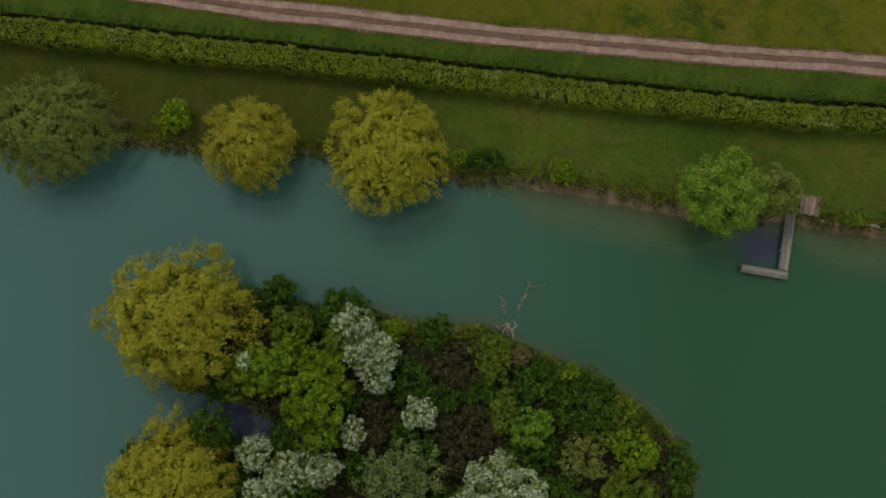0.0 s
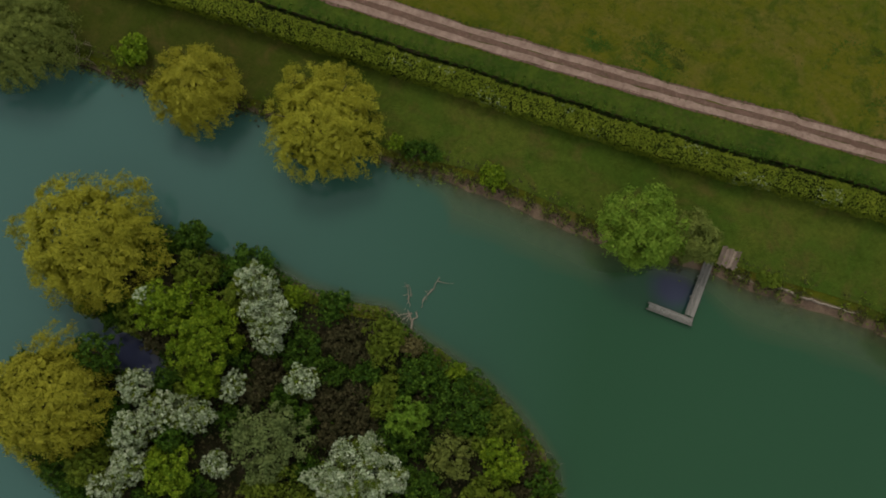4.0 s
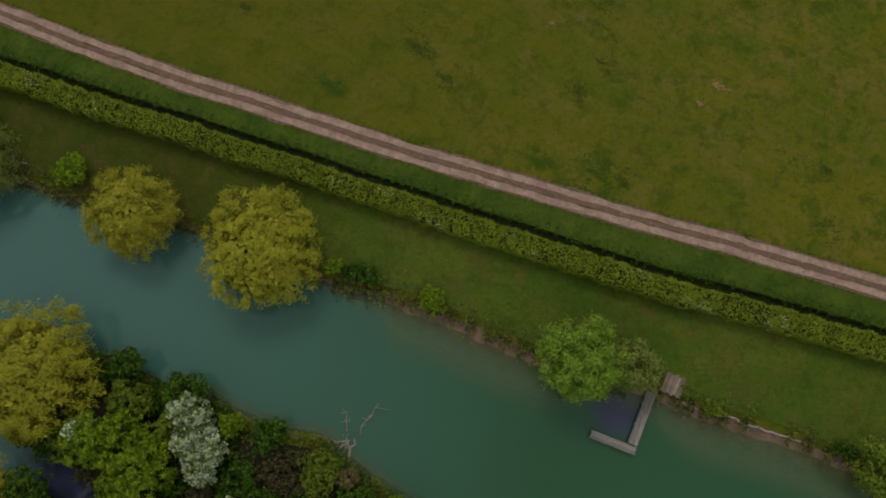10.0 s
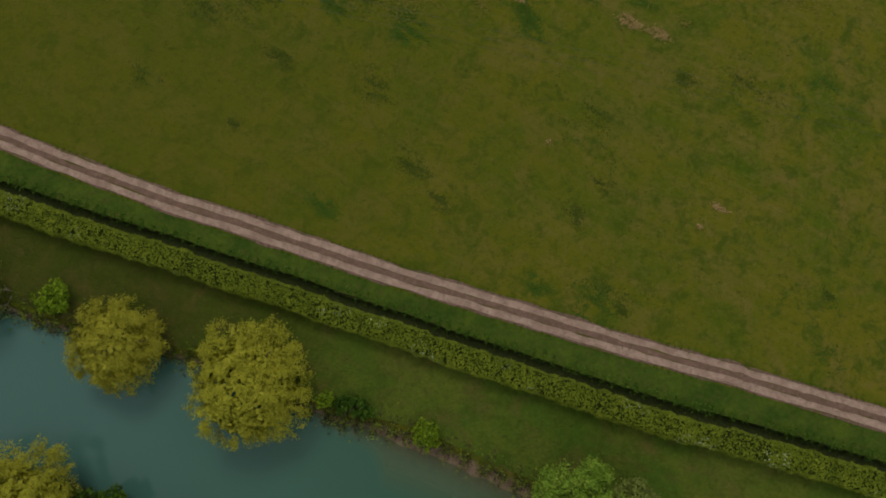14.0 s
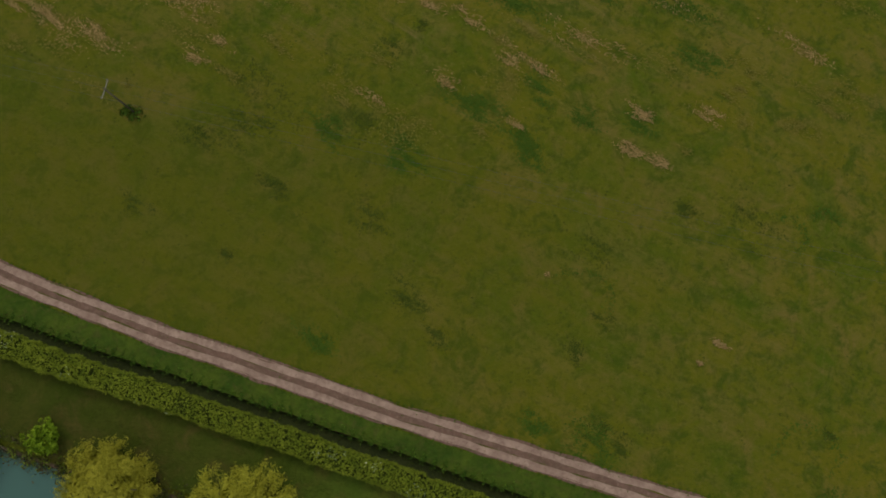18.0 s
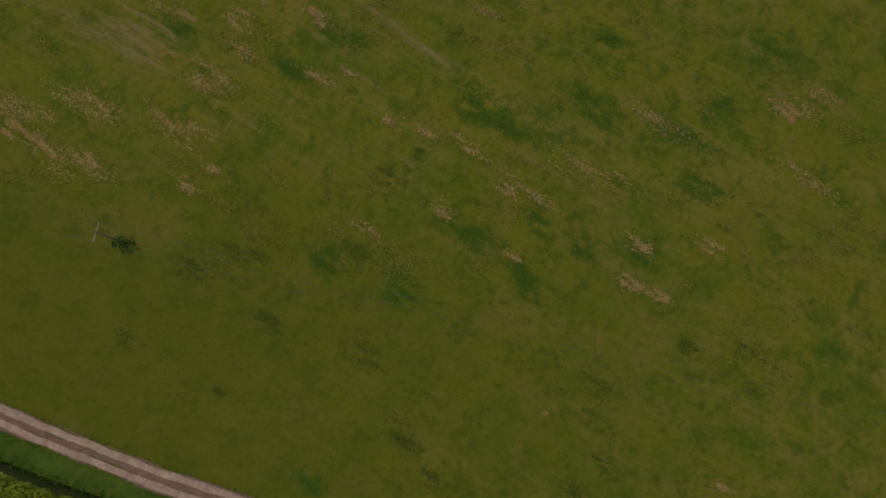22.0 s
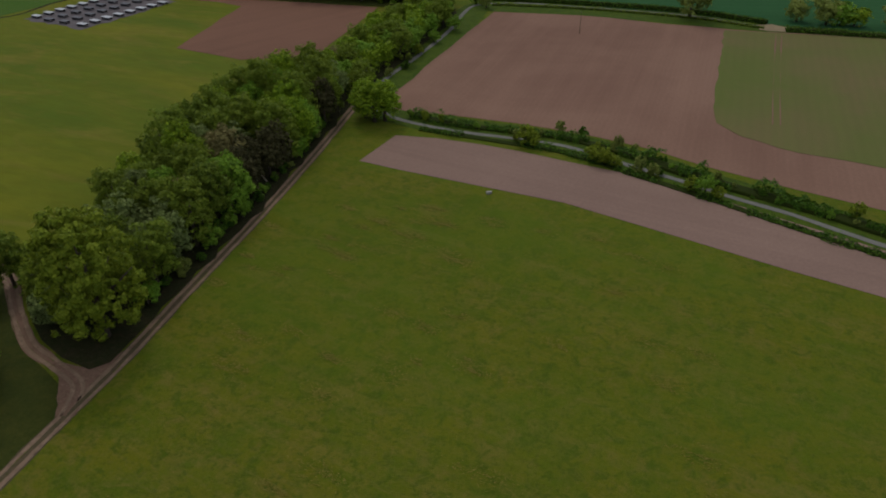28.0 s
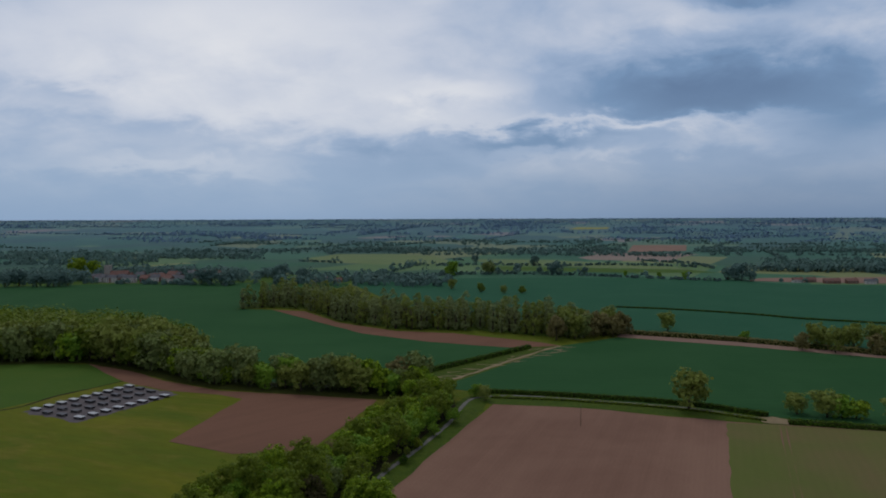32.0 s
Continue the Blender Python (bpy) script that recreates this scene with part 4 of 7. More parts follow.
tagged(from_mesh("field_ditch", ribbon("field_ditch", glide([(-300, 307), (-229.6, 325.4), (-220, 353), (-209.4, 385.5)], 3), [(-0.9, LAND + 0.085), (0, LAND + 0.075), (0.9, LAND + 0.085)], LITTER_SHADED, 0.3, 21)), "dark ditch line along a field edge", "ditch", kind="structure")

# ---- roads and tracks ----
def ruts(name, line, label, half=0.66, seed=3, mat=RUT, mid=RUT_MID):
    th = new(name)
    z = LAND + 0.03
    for off, lab in ((half, "pale worn wheel rut"), (-half, "pale worn wheel rut")):
        from_mesh("wheel_rut", ribbon("wheel_rut", line, [(off - 0.36, z + 0.02), (off - 0.18, z - 0.005), (off + 0.18, z - 0.005), (off + 0.36, z + 0.02)], mat, 0.04, seed + 20 + int(off * 10)), th, lab)
    from_mesh("middle_strip", ribbon("middle_strip", line, [(-half + 0.36, z + 0.015), (0, z + 0.06), (half - 0.36, z + 0.015)], mid, 0.05, seed), th, "grass and earth between the ruts")
    for s in (1, -1):
        from_mesh("track_edge", ribbon("track_edge", line, [(s * (half + 0.36), z + 0.012), (s * (half + 0.56), z - 0.004)][::s], mid, 0.06, seed + 5), th)
    return tagged(th, label, "track", kind="structure")


ruts("farm_track", track_line, "two-rut farm track of pale stone and earth")
farm_line, branch_line, lane_line = glide(FARM_TRACK, 1.2), glide(BRANCH, 1.0), glide(LANE, 1.5)
ruts("woodside_track", farm_line, "rutted earth track along the wood", 0.74, 11, RUT_EARTH, DAMP_EARTH)
ruts("branch_track", branch_line, "rutted side track turning into the wood", 0.7, 17, RUT_EARTH)
tagged(slab("trodden_fork", [(-65.0, 131), (-63.3, 134), (-62.6, 150), (-64.0, 146.5), (-67, 142.2), (-71, 142.6), (-73.5, 142.8), (-70, 139.2)], LAND + 0.022, RUT_MID, 1.5, 0.15), "bare brown earth where the tracks fork", "track", kind="structure")
tagged(from_mesh("road_verge", ribbon("road_verge", lane_line, [(-9.0, LAND + 0.053), (3.6, LAND + 0.053)], VERGE, 0.3, 14)), "dark rough grass beside the lane", "verge", kind="structure")
tagged(from_mesh("road", ribbon("road", lane_line, [(-0.8, LAND + 0.1), (0, LAND + 0.14), (0.8, LAND + 0.1)], ASPHALT, 0.05, 4)), "narrow grey country lane", "road", kind="structure")
tagged(slab("gateway", [(70, 362), (79, 360.5), (82, 366), (76, 371), (70, 369)], LAND + 0.17, SAND, 2, 0.4, 3), "bare sandy earth in a field gateway", "gateway", kind="structure")
for x0 in (0.0, 2.0):
    tram = glide([(x0 + 74.6, 356.5), (x0 + 65.5, 310), (x0 + 57, 265)], 6)
    tagged(from_mesh("tramline", ribbon("tramline", tram, [(-0.12, LAND + 0.17), (0.12, LAND + 0.17)], SOIL, 0.08, 6)), "bare wheel line through the sprouting crop", "track", kind="structure")
for k in range(26):
    a = np.array([-66 + 60 * (k / 25) + R.normal() * 5, 412 + 100 * (k / 25) + R.normal() * 4])
    d = np.array((R.uniform(5, 12), R.uniform(-1, 5)))
    tagged(from_mesh("bare_patch", ribbon("bare_patch", glide([a, a + d * 0.5 + R.normal(size=2) * 0.5, a + d], 1.2), [(-0.45, LAND + 0.14), (0.45, LAND + 0.14)], SAND, 0.35, 40 + k)), "bare sandy streak beside the field path", "path", kind="structure")
path_line = glide([(-70, 400), (-66.6, 409.6), (-54, 419), (-36, 460), (-20, 494), (-8, 515)], 3)
tagged(from_mesh("sandy_path", ribbon("sandy_path", path_line, [(-0.9, LAND + 0.13), (0, LAND + 0.16), (0.9, LAND + 0.13)], SAND, 0.5, 4)), "bare sandy field path", "path", kind="structure")

# ---- hedges ----
def hedge(name, line, width, height, n, size, mat, label, flowers=0, z=LAND, seed=1, core=HEDGE_SHADE_CORE, wild=0.0):
    """A trimmed hedge: twiggy body coloured dark like inner shade, leaf clumps on its top and sides, some blossom."""
    rng = np.random.default_rng(seed)
    th = new(name)
    w = width / 2
    full = 1.0 - 0.6 * min(1.0, wild)
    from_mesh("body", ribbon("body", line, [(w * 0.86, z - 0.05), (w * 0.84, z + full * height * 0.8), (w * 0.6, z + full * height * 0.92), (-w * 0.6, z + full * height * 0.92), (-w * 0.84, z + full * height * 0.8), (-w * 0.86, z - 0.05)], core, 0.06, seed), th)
    s = sides(line)

    def on_skin(m):
        i = rng.integers(0, len(line) - 1, m)
        f = rng.random((m, 1))
        base = line[i] * (1 - f) + line[i + 1] * f
        u = rng.random(m) * (2 * height * 0.8 + width)
        on_left, on_right = u < height * 0.8, u > height * 0.8 + width
        bulge = np.array([noise.noise((b[0] * 0.9, b[1] * 0.9, 3.0)) for b in base])
        swell = wild * np.array([noise.noise((b[0] * 0.16, b[1] * 0.16, 5.0)) + 0.7 * noise.noise((b[0] * 0.45, b[1] * 0.45, 8.0)) for b in base])
        ww, hh = w * (1 + 0.24 * bulge + 0.5 * swell), height * (1 + 0.14 * bulge + 1.1 * swell)
        off = np.where(on_left, ww, np.where(on_right, -ww, ww - (u - height * 0.8) / width * 2 * ww))
        zz = np.where(on_left, u, np.where(on_right, u - height * 0.8 - width, hh + (0.05 + 0.3 * wild * rng.random(m)) * rng.normal(size=m)))
        round_off = np.clip(np.abs(off) / w - 0.7, 0, 1) * (~on_left & ~on_right)
        zz = zz - round_off * 0.5 * height * 0.5
        p = np.column_stack([base + s[i] * (off + 0.06 * rng.normal(size=m))[:, None], z + zz])
        nn = np.where((on_left | on_right)[:, None], np.column_stack([s[i] * np.sign(off)[:, None], np.full(m, 0.3)]), np.array([[0, 0, 1.0]]))
        return p, nn

    p, nn = on_skin(n)
    if wild > 1:        # an unkempt hedge has gaps
        gap = np.array([noise.noise((q[0] * 0.13, q[1] * 0.13, 2.0)) for q in p]) > -0.22
        p, nn = p[gap], nn[gap]
    pits = np.array([noise.noise((q[0] * 1.6, q[1] * 1.6, q[2] * 1.6)) + 0.7 * noise.noise((q[0] * 4.2, q[1] * 4.2, q[2] * 4.2)) for q in p]) > -0.50      # gaps where the shade-dark inside shows
    p, nn = p[pits], nn[pits]
    v, f = leaves(rng, p, nn, size, 0.6, 0, 0.55)
    from_mesh("foliage", mesh_of("foliage", v, f, mat), th)
    if flowers:
        p, nn = on_skin(flowers * 40)
        near_spot = np.array([noise.noise((q[0] * 0.35, q[1] * 0.35, 9.0)) for q in p]) > 0.30
        v, f = leaves(rng, p[near_spot] + (0, 0, 0.05), nn[near_spot], size * 0.8, 0.7, 0, 0.6)
        from_mesh("blossom", mesh_of("blossom", v, f, BLOSSOM), th, "patches of white blossom")
    return tagged(th, label, "hedge")


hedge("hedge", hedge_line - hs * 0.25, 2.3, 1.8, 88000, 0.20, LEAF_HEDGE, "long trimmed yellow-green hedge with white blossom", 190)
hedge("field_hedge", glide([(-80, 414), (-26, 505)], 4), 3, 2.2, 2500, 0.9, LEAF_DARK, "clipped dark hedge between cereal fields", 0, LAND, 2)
hedge("field_hedge", glide([(-34, 383), (3, 382.5), (45, 375.5), (72, 364.5)], 3), 1.6, 0.9, 3500, 0.5, LEAF_OAK, "low weedy green bank along a country lane", 0, LAND, 3, HEDGE_SHADE_CORE, 0.6)
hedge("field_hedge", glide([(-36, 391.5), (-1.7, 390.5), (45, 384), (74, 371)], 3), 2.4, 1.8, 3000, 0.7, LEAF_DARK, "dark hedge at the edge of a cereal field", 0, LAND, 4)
hedge("field_hedge", glide([(79, 362), (117, 358.6), (210, 354)], 3), 2.6, 1.8, 3500, 0.7, LEAF_DARK, "dark hedge along a country lane", 0, LAND, 5, HEDGE_SHADE_CORE, 0.4)
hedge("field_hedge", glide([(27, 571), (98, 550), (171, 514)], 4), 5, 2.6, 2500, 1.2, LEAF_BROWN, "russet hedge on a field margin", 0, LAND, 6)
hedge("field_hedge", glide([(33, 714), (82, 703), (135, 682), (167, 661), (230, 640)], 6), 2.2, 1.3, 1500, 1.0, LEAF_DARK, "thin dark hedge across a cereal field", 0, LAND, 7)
hedge("field_hedge", glide([(70, 207.5), (55, 217), (43, 223), (31, 230), (22, 236)], 2), 4.0, 2.0, 6500, 0.6, LEAF_DARK, "overgrown dark hedge along a lane", 0, LAND, 8, HEDGE_SHADE_CORE, 1.4)
hedge("field_hedge", glide([(22, 236), (4, 245.5), (-12, 248), (-28, 250.5), (-40, 255)], 2), 3.0, 1.3, 5500, 0.5, LEAF_DARK, "thin overgrown hedge along a lane", 0, LAND, 9, HEDGE_SHADE_CORE, 1.4)
hedge("field_hedge", glide([(70, 197), (55, 205.5), (43, 213), (31, 220.5), (20, 227), (3, 237), (-14, 241), (-36, 245.5)], 2), 2.4, 0.6, 6500, 0.5, LEAF_DARK, "low weedy hedge bank below a lane", 0, LAND, 10, HEDGE_SHADE_CORE, 1.4)
hedge("field_hedge", glide([(140, 178), (90, 199), (70, 207.5)], 2), 4.5, 2.2, 2500, 0.7, LEAF_DARK, "overgrown dark hedge along a lane", 0, LAND, 11, HEDGE_SHADE_CORE, 1.4)

# ---- trees round the lake ----
def willow_crown(rng, h, rx, ry, n, mat, seed):
    """A dome of hanging tufts with a ragged outline; its skirt falls towards the water."""
    k = max(260, int(4.6 * rx * ry * 2.2))
    d = rng.normal(size=(k, 3))
    d[:, 2] = np.abs(d[:, 2]) * np.where(rng.random(k) < 0.72, 1, -0.9)
    d /= np.linalg.norm(d, axis=1)[:, None]
    swell = np.array([0.24 * noise.noise((1.5 * a + seed, 1.5 * b, 1.5 * c)) + 0.17 * noise.noise((3.6 * a, 3.6 * b + seed, 3.6 * c)) for a, b, c in d])
    r = (0.95 + swell) * np.where(rng.random(k) < 0.16, rng.uniform(0.72, 0.9, k), 1.0)
    z0, rz = h * 0.42, h * 0.56
    flare = np.where(d[:, 2] < 0, 1.0, np.sqrt(np.clip(1 - 0.22 * np.abs(d[:, 2]), 0, 1)))
    c = np.column_stack([d[:, 0] * rx * r * flare, d[:, 1] * ry * r * flare, z0 + d[:, 2] * np.where(d[:, 2] < 0, h * 0.36, rz) * r])
    i = rng.integers(0, k, n)
    along = rng.random((n, 1))
    out = np.column_stack([d[i, :2], np.zeros(n)])
    p = c[i] + rng.normal(0, 0.2, (n, 3)) * (1, 1, 0.7) + out * (along - 0.4) * (0.7 + 0.5 * rng.random((k, 1))[i]) - np.array([[0, 0, 1.0]]) * along ** 1.5 * 0.9
    keep = p[:, 2] > 0.05
    nn = d[i] + (0, 0, 0.35)
    v, f = leaves(rng, p[keep], nn[keep], 0.31, 0.27, 0.5, 0.6)
    m = n // 7
    e = rng.normal(size=(m, 3))
    e[:, 2] = np.abs(e[:, 2]) - 0.25
    e /= np.linalg.norm(e, axis=1)[:, None]
    q = np.column_stack([e[:, 0] * rx, e[:, 1] * ry, e[:, 2] * rz]) * rng.uniform(0.6, 0.78, (m, 1)) + (0, 0, z0)
    v2, f2 = leaves(rng, q, e, 0.6, 0.6, 0.2, 0.4)
    return mesh_of("crown", np.concatenate([v, v2]), np.concatenate([f, f2 + len(v)]), mat)


def willow(x, y, h, rx, ry, n, label, mat=LEAF_WILLOW, seed=1, group="willows by the lake", z=0.5):
    rng = np.random.default_rng(seed)
    th = new("willow_tree")
    th.location = (x, y, z)
    from_mesh("trunk", trunk_mesh("trunk", rng, h, 0.32, max(rx, ry), 6), th)
    from_mesh("crown", willow_crown(rng, h, rx, ry, int(n * 1.7), mat, seed), th)
    return tagged(th, label, "willow", group)


def bush(x, y, h, rx, ry, mat, n, label, name="bush", category="bush", size=0.30, seed=1, z=None, group="", lump=0.19, lumps=70, aspect=0.6, base=0.06):
    rng = np.random.default_rng(seed)
    rx, ry = 1.12 * rx, 1.12 * ry
    lobes = [(0, 0, h * 0.52, rx * 0.95, ry * 0.95, h * 0.47), (0.2 * rx, -0.2 * ry, h * 0.34, rx * 0.8, ry * 0.8, h * 0.3)] if name == "round_tree" else None
    return tree(name, rng, x, y, LAND - 0.1 if z is None else z, h, rx, ry, mat, n, size, label, category, group, aspect, 0.0, base, lobes, lumps, lump, 0.5)


willow(-5.3, 15.9, 7.6, 5.9, 6.0, 15000, "large golden-green weeping willow overhanging the water", seed=21)
willow(-18.9, 17.2, 6.4, 4.4, 4.7, 10000, "golden-green weeping willow at the water's edge", seed=22)
willow(-25.1, -0.1, 9.0, 6.9, 6.5, 18000, "broad golden willow on the island's tip", seed=23, z=0.3)
willow(-25.2, -15.6, 9.0, 5.6, 6.0, 14000, "golden willow on the island's southern spit", seed=24, z=0.3)
willow(-38.6, 19.0, 7.0, 6.0, 5.6, 13000, "dull olive sallow leaning over the lake", LEAF_POPLAR, 25, "")
bush(-15.8, 2.2, 4.0, 1.9, 1.8, LEAF_DARK, 2400, "dark bush beside the golden willow", seed=31)
bush(-27.0, 20.4, 2.6, 1.8, 1.8, LEAF_LIME, 1800, "small lime-green bush on the bank", seed=32)
bush(1.9, 15.8, 2.6, 0.95, 0.95, LEAF_LIME, 700, "small yellow-green sapling on the bank", "sapling", "tree", 0.25, 33)
bush(4.9, 15.6, 1.4, 2.2, 1.2, LEAF_DARK, 1800, "low dark bramble on the bank", seed=34)
bush(12.3, 14.3, 1.9, 1.5, 1.5, LEAF_LIME, 1300, "pale green shrub at the water's edge", seed=35)
bush(27.3, 11.6, 7.0, 3.9, 4.1, LEAF_FRESH, 15000, "rounded fresh green tree at the water's edge", "round_tree", "tree", 0.26, 36)
bush(32.7, 11.8, 5.0, 2.7, 2.5, LEAF_POPLAR, 8500, "grey-green sallow tree beside the jetty", "round_tree", "tree", 0.24, 37)
bush(57.5, 6.6, 6.0, 3.3, 3.3, LEAF_OAK, 5500, "green tree leaning over the bank", "round_tree", "tree", 0.33, 38)
bush(41.5, 9.2, 0.9, 1.4, 0.8, LEAF_OAK, 800, "low green weeds on the bank", seed=39)
bush(54.5, 7.7, 0.9, 1.2, 0.8, LEAF_DARK, 700, "low dark weeds on the bank", seed=40)

# ---- island ----
ISL = [(-16.2, 2.0, 3.0, 1.5, 1.4, LEAF_DARK, 1200, "dark shrub at the island's edge"),
       (-16.9, -4.9, 7.0, 2.6, 2.8, LEAF_LIME, 5000, "bright green tree on the island"),
       (-14.2, -3.9, 6.0, 2.4, 2.4, LEAF_LIME, 3000, "bright lime-green tree on the island"),
       (-12.0, -7.0, 7.6, 3.4, 3.6, LEAF_LIME, 8500, "bright lime-green tree on the island"),
       (-14.6, -1.0, 4.5, 2.4, 2.2, LEAF_OAK, 2500, "dark green tree on the island's shore"),
       (-9.9, -2.7, 5.4, 1.7, 2.0, LEAF_OAK, 1900, "dull green bush among the hawthorns"),
       (-8.4, -1.0, 6.2, 2.0, 2.2, BLOSSOM, 4000, "hawthorn covered in white blossom"),
       (-6.2, -4.7, 6.0, 2.2, 2.9, BLOSSOM, 4500, "hawthorn covered in white blossom"),
       (-7.4, -2.9, 6.3, 2.3, 2.5, BLOSSOM, 3600, "hawthorn covered in white blossom"),
       (-5.4, -9.3, 1.9, 2.2, 2.4, TWIG, 2000, "tangle of bare brown scrub on the island"),
       (0.2, -7.8, 1.9, 1.9, 1.5, LEAF_DARK, 1300, "dark low scrub on the island"),
       (3.6, -7.4, 2.0, 1.8, 1.4, LEAF_DARK, 1200, "dark low scrub on the island"),
       (-9.6, 0.9, 4.2, 2.7, 1.8, LEAF_DARK, 2600, "dark green bush on the island's shore"),
       (-4.7, -1.4, 3.0, 1.3, 1.3, LEAF_LIME, 1000, "small lime-green bush on the island"),
       (-8.5, -11.1, 5.0, 1.2, 1.6, BLOSSOM, 1500, "small hawthorn in white blossom"),
       (-2.2, -9.4, 4.0, 1.75, 1.75, BLOSSOM, 2200, "rounded bush in cream blossom"),
       (1.5, -5.0, 2.0, 2.8, 2.2, TWIG, 3000, "tangle of bare brown scrub on the island"),
       (2.4, -11.5, 2.1, 3.8, 3.0, TWIG, 4200, "tangle of bare brown scrub on the island"),
       (-3.0, -6.5, 2.2, 2.2, 2.6, LEAF_DARK, 2400, "dark bramble thicket on the island"),
       (4.9, -4.2, 3.8, 2.1, 2.6, LEAF_OAK, 3000, "dull green bush on the island"),
       (8.6, -10.9, 4.2, 2.15, 2.2, LEAF_GREEN, 3000, "rounded fresh green bush on the island"),
       (13.5, -8.6, 3.4, 4.1, 3.4, LEAF_DARK, 6000, "dark green bramble mound on the island"),
       (9.2, -6.6, 3.0, 2.6, 2.2, LEAF_DARK, 3000, "dark green bramble mound on the island"),
       (7.6, -4.2, 2.8, 1.2, 1.1, LEAF_BROWN, 900, "small russet shrub on the island"),
       (12.4, -5.7, 3.0, 1.1, 1.1, LEAF_LIME, 900, "small lime-green shrub on the island"),
       (13.4, -13.6, 3.8, 2.3, 2.4, LEAF_POPLAR, 2600, "olive-brown shrub on the island"),
       (18.2, -13.0, 3.8, 2.3, 2.4, LEAF_LIME, 2800, "pale green shrub at the island's end"),
       (17.2, -9.8, 2.6, 2.2, 1.8, LEAF_OAK, 1900, "green shrub at the island's edge"),
       (21.0, -13.4, 1.6, 1.6, 1.6, TWIG, 900, "bare scrub at the island's end"),
       (-4.2, -15.4, 4.6, 4.3, 3.8, LEAF_SALLOW, 6000, "grey-green sallow thicket on the island"),
       (4.8, -16.9, 6.2, 4.6, 3.6, BLOSSOM, 12000, "broad hawthorn white with blossom"),
       (-17.6, -12.7, 4.8, 2.0, 1.8, BLOSSOM, 2600, "hawthorn in thin white blossom on the island"),
       (-14.8, -14.7, 5.4, 2.3, 2.0, BLOSSOM, 3200, "hawthorn in thin white blossom on the island"),
       (-11.7, -14.3, 5.0, 2.2, 1.8, BLOSSOM, 2900, "hawthorn in thin white blossom on the island"),
       (-16.9, -16.9, 5.2, 2.4, 2.0, BLOSSOM, 3000, "hawthorn in thin white blossom on the island"),
       (-13.2, -16.9, 4.4, 1.8, 1.6, LEAF_DARK, 1700, "dark bush among the hawthorns"),
       (-16.2, -19.8, 5.2, 1.9, 2.1, BLOSSOM, 2600, "hawthorn in thin white blossom on the island"),
       (-18.0, -22.2, 4.6, 1.9, 1.7, BLOSSOM, 2200, "hawthorn in thin white blossom on the island"),
       (-12.4, -19.9, 5.4, 2.7, 2.6, LEAF_LIME, 4400, "bright lime-green tree on the island"),
       (-8.6, -18.6, 4.0, 1.6, 1.5, BLOSSOM, 1300, "hawthorn in thin white blossom on the island"),
       (-17.9, -4.2, 7.6, 1.2, 1.4, BLOSSOM, 900, "sprays of white blossom among the limes"),
       (-11.3, -11.1, 5.0, 1.7, 1.9, LEAF_LIME, 2100, "bright lime-green bush on the island"),
       (-20.7, -21.4, 4.2, 2.1, 2.0, LEAF_OAK, 2200, "green bush on the spit"),
       (-21.7, -10.5, 7.0, 2.3, 2.2, LEAF_DARK, 2600, "dark bush on the spit"),
       (-15.3, -11.9, 3.0, 1.6, 1.5, LEAF_DARK, 1500, "dark scrub beside the inlet"),
       (11.0, -17.5, 3.0, 3.2, 2.6, LEAF_DARK, 3500, "dark green bramble mound on the island"),
       (17.5, -17.5, 3.4, 3.0, 2.8, LEAF_OAK, 3500, "green scrub thicket on the island"),
       (-2.0, -21.0, 4.5, 4.0, 3.4, LEAF_OAK, 4500, "green scrub thicket on the island"),
       (6.0, -23.5, 4.0, 4.6, 3.4, LEAF_DARK, 4500, "dark green bramble mound on the island"),
       (14.0, -23.0, 3.6, 3.8, 3.0, LEAF_OAK, 4000, "green scrub thicket on the island"),
       (-10.0, -25.5, 5.0, 4.2, 3.2, LEAF_SALLOW, 4500, "grey-green sallow thicket on the island")]
for i, (x, y, h, rx, ry, mat, n, label) in enumerate(ISL):
    blo = mat is BLOSSOM
    bush(x, y, h, rx, ry, mat, int(n * 1.05), label, "hawthorn" if blo else "bush", "hawthorn" if blo else "bush", 0.22 if blo else 0.29, 100 + i, 0.5, "island scrub", 0.15, 120, 0.8 if blo else 0.6)

g = np.random.default_rng(44)
taken = [(q[0], q[1], max(q[3], q[4])) for q in ISL]
for x, y in g.uniform((-30, -30), (23, 2), (700, 2)):
    r = g.uniform(1.1, 2.1)
    if land_side(np.array([[x, y]]))[0] < 0.2 or not inside(ISLAND, np.array([[x, y]]))[0] or any(math.hypot(x - a, y - b) < 0.62 * c + 0.45 * r for a, b, c in taken):
        continue
    taken.append((x, y, r))
    mat, lab = ((LEAF_DARK, "dark low bramble filling the island"), (LEAF_OAK, "dull green scrub filling the island"), (LEAF_DARK, "dark low bramble filling the island"), (LEAF_DARK, "dark low bramble filling the island"), (TWIG, "bare brown scrub filling the island"))[g.integers(0, 5)]
    bush(x, y, g.uniform(1.6, 2.8), r, r, mat, int(800 * r), lab, seed=int(g.integers(1000, 9000)), z=0.5, group="island scrub")

# low growth: island floor and bank edge
def low_growth(name, points, size, mat, label, seed, lift=0.35, spread=0.8, low=0.0):
    rng = np.random.default_rng(seed)
    p = np.column_stack([points, np.full(len(points), 0.0)])
    p[:, 2] = low + np.where(land_side(points) > 1.2, LAND, 0.3) + np.abs(rng.normal(size=len(points))) * lift
    v, f = leaves(rng, p, np.tile((0, 0, 1.0), (len(p), 1)), size, 0.5, 0, spread)
    return tagged(from_mesh(name, mesh_of(name, v, f, mat)), label, "undergrowth", kind="stuff")


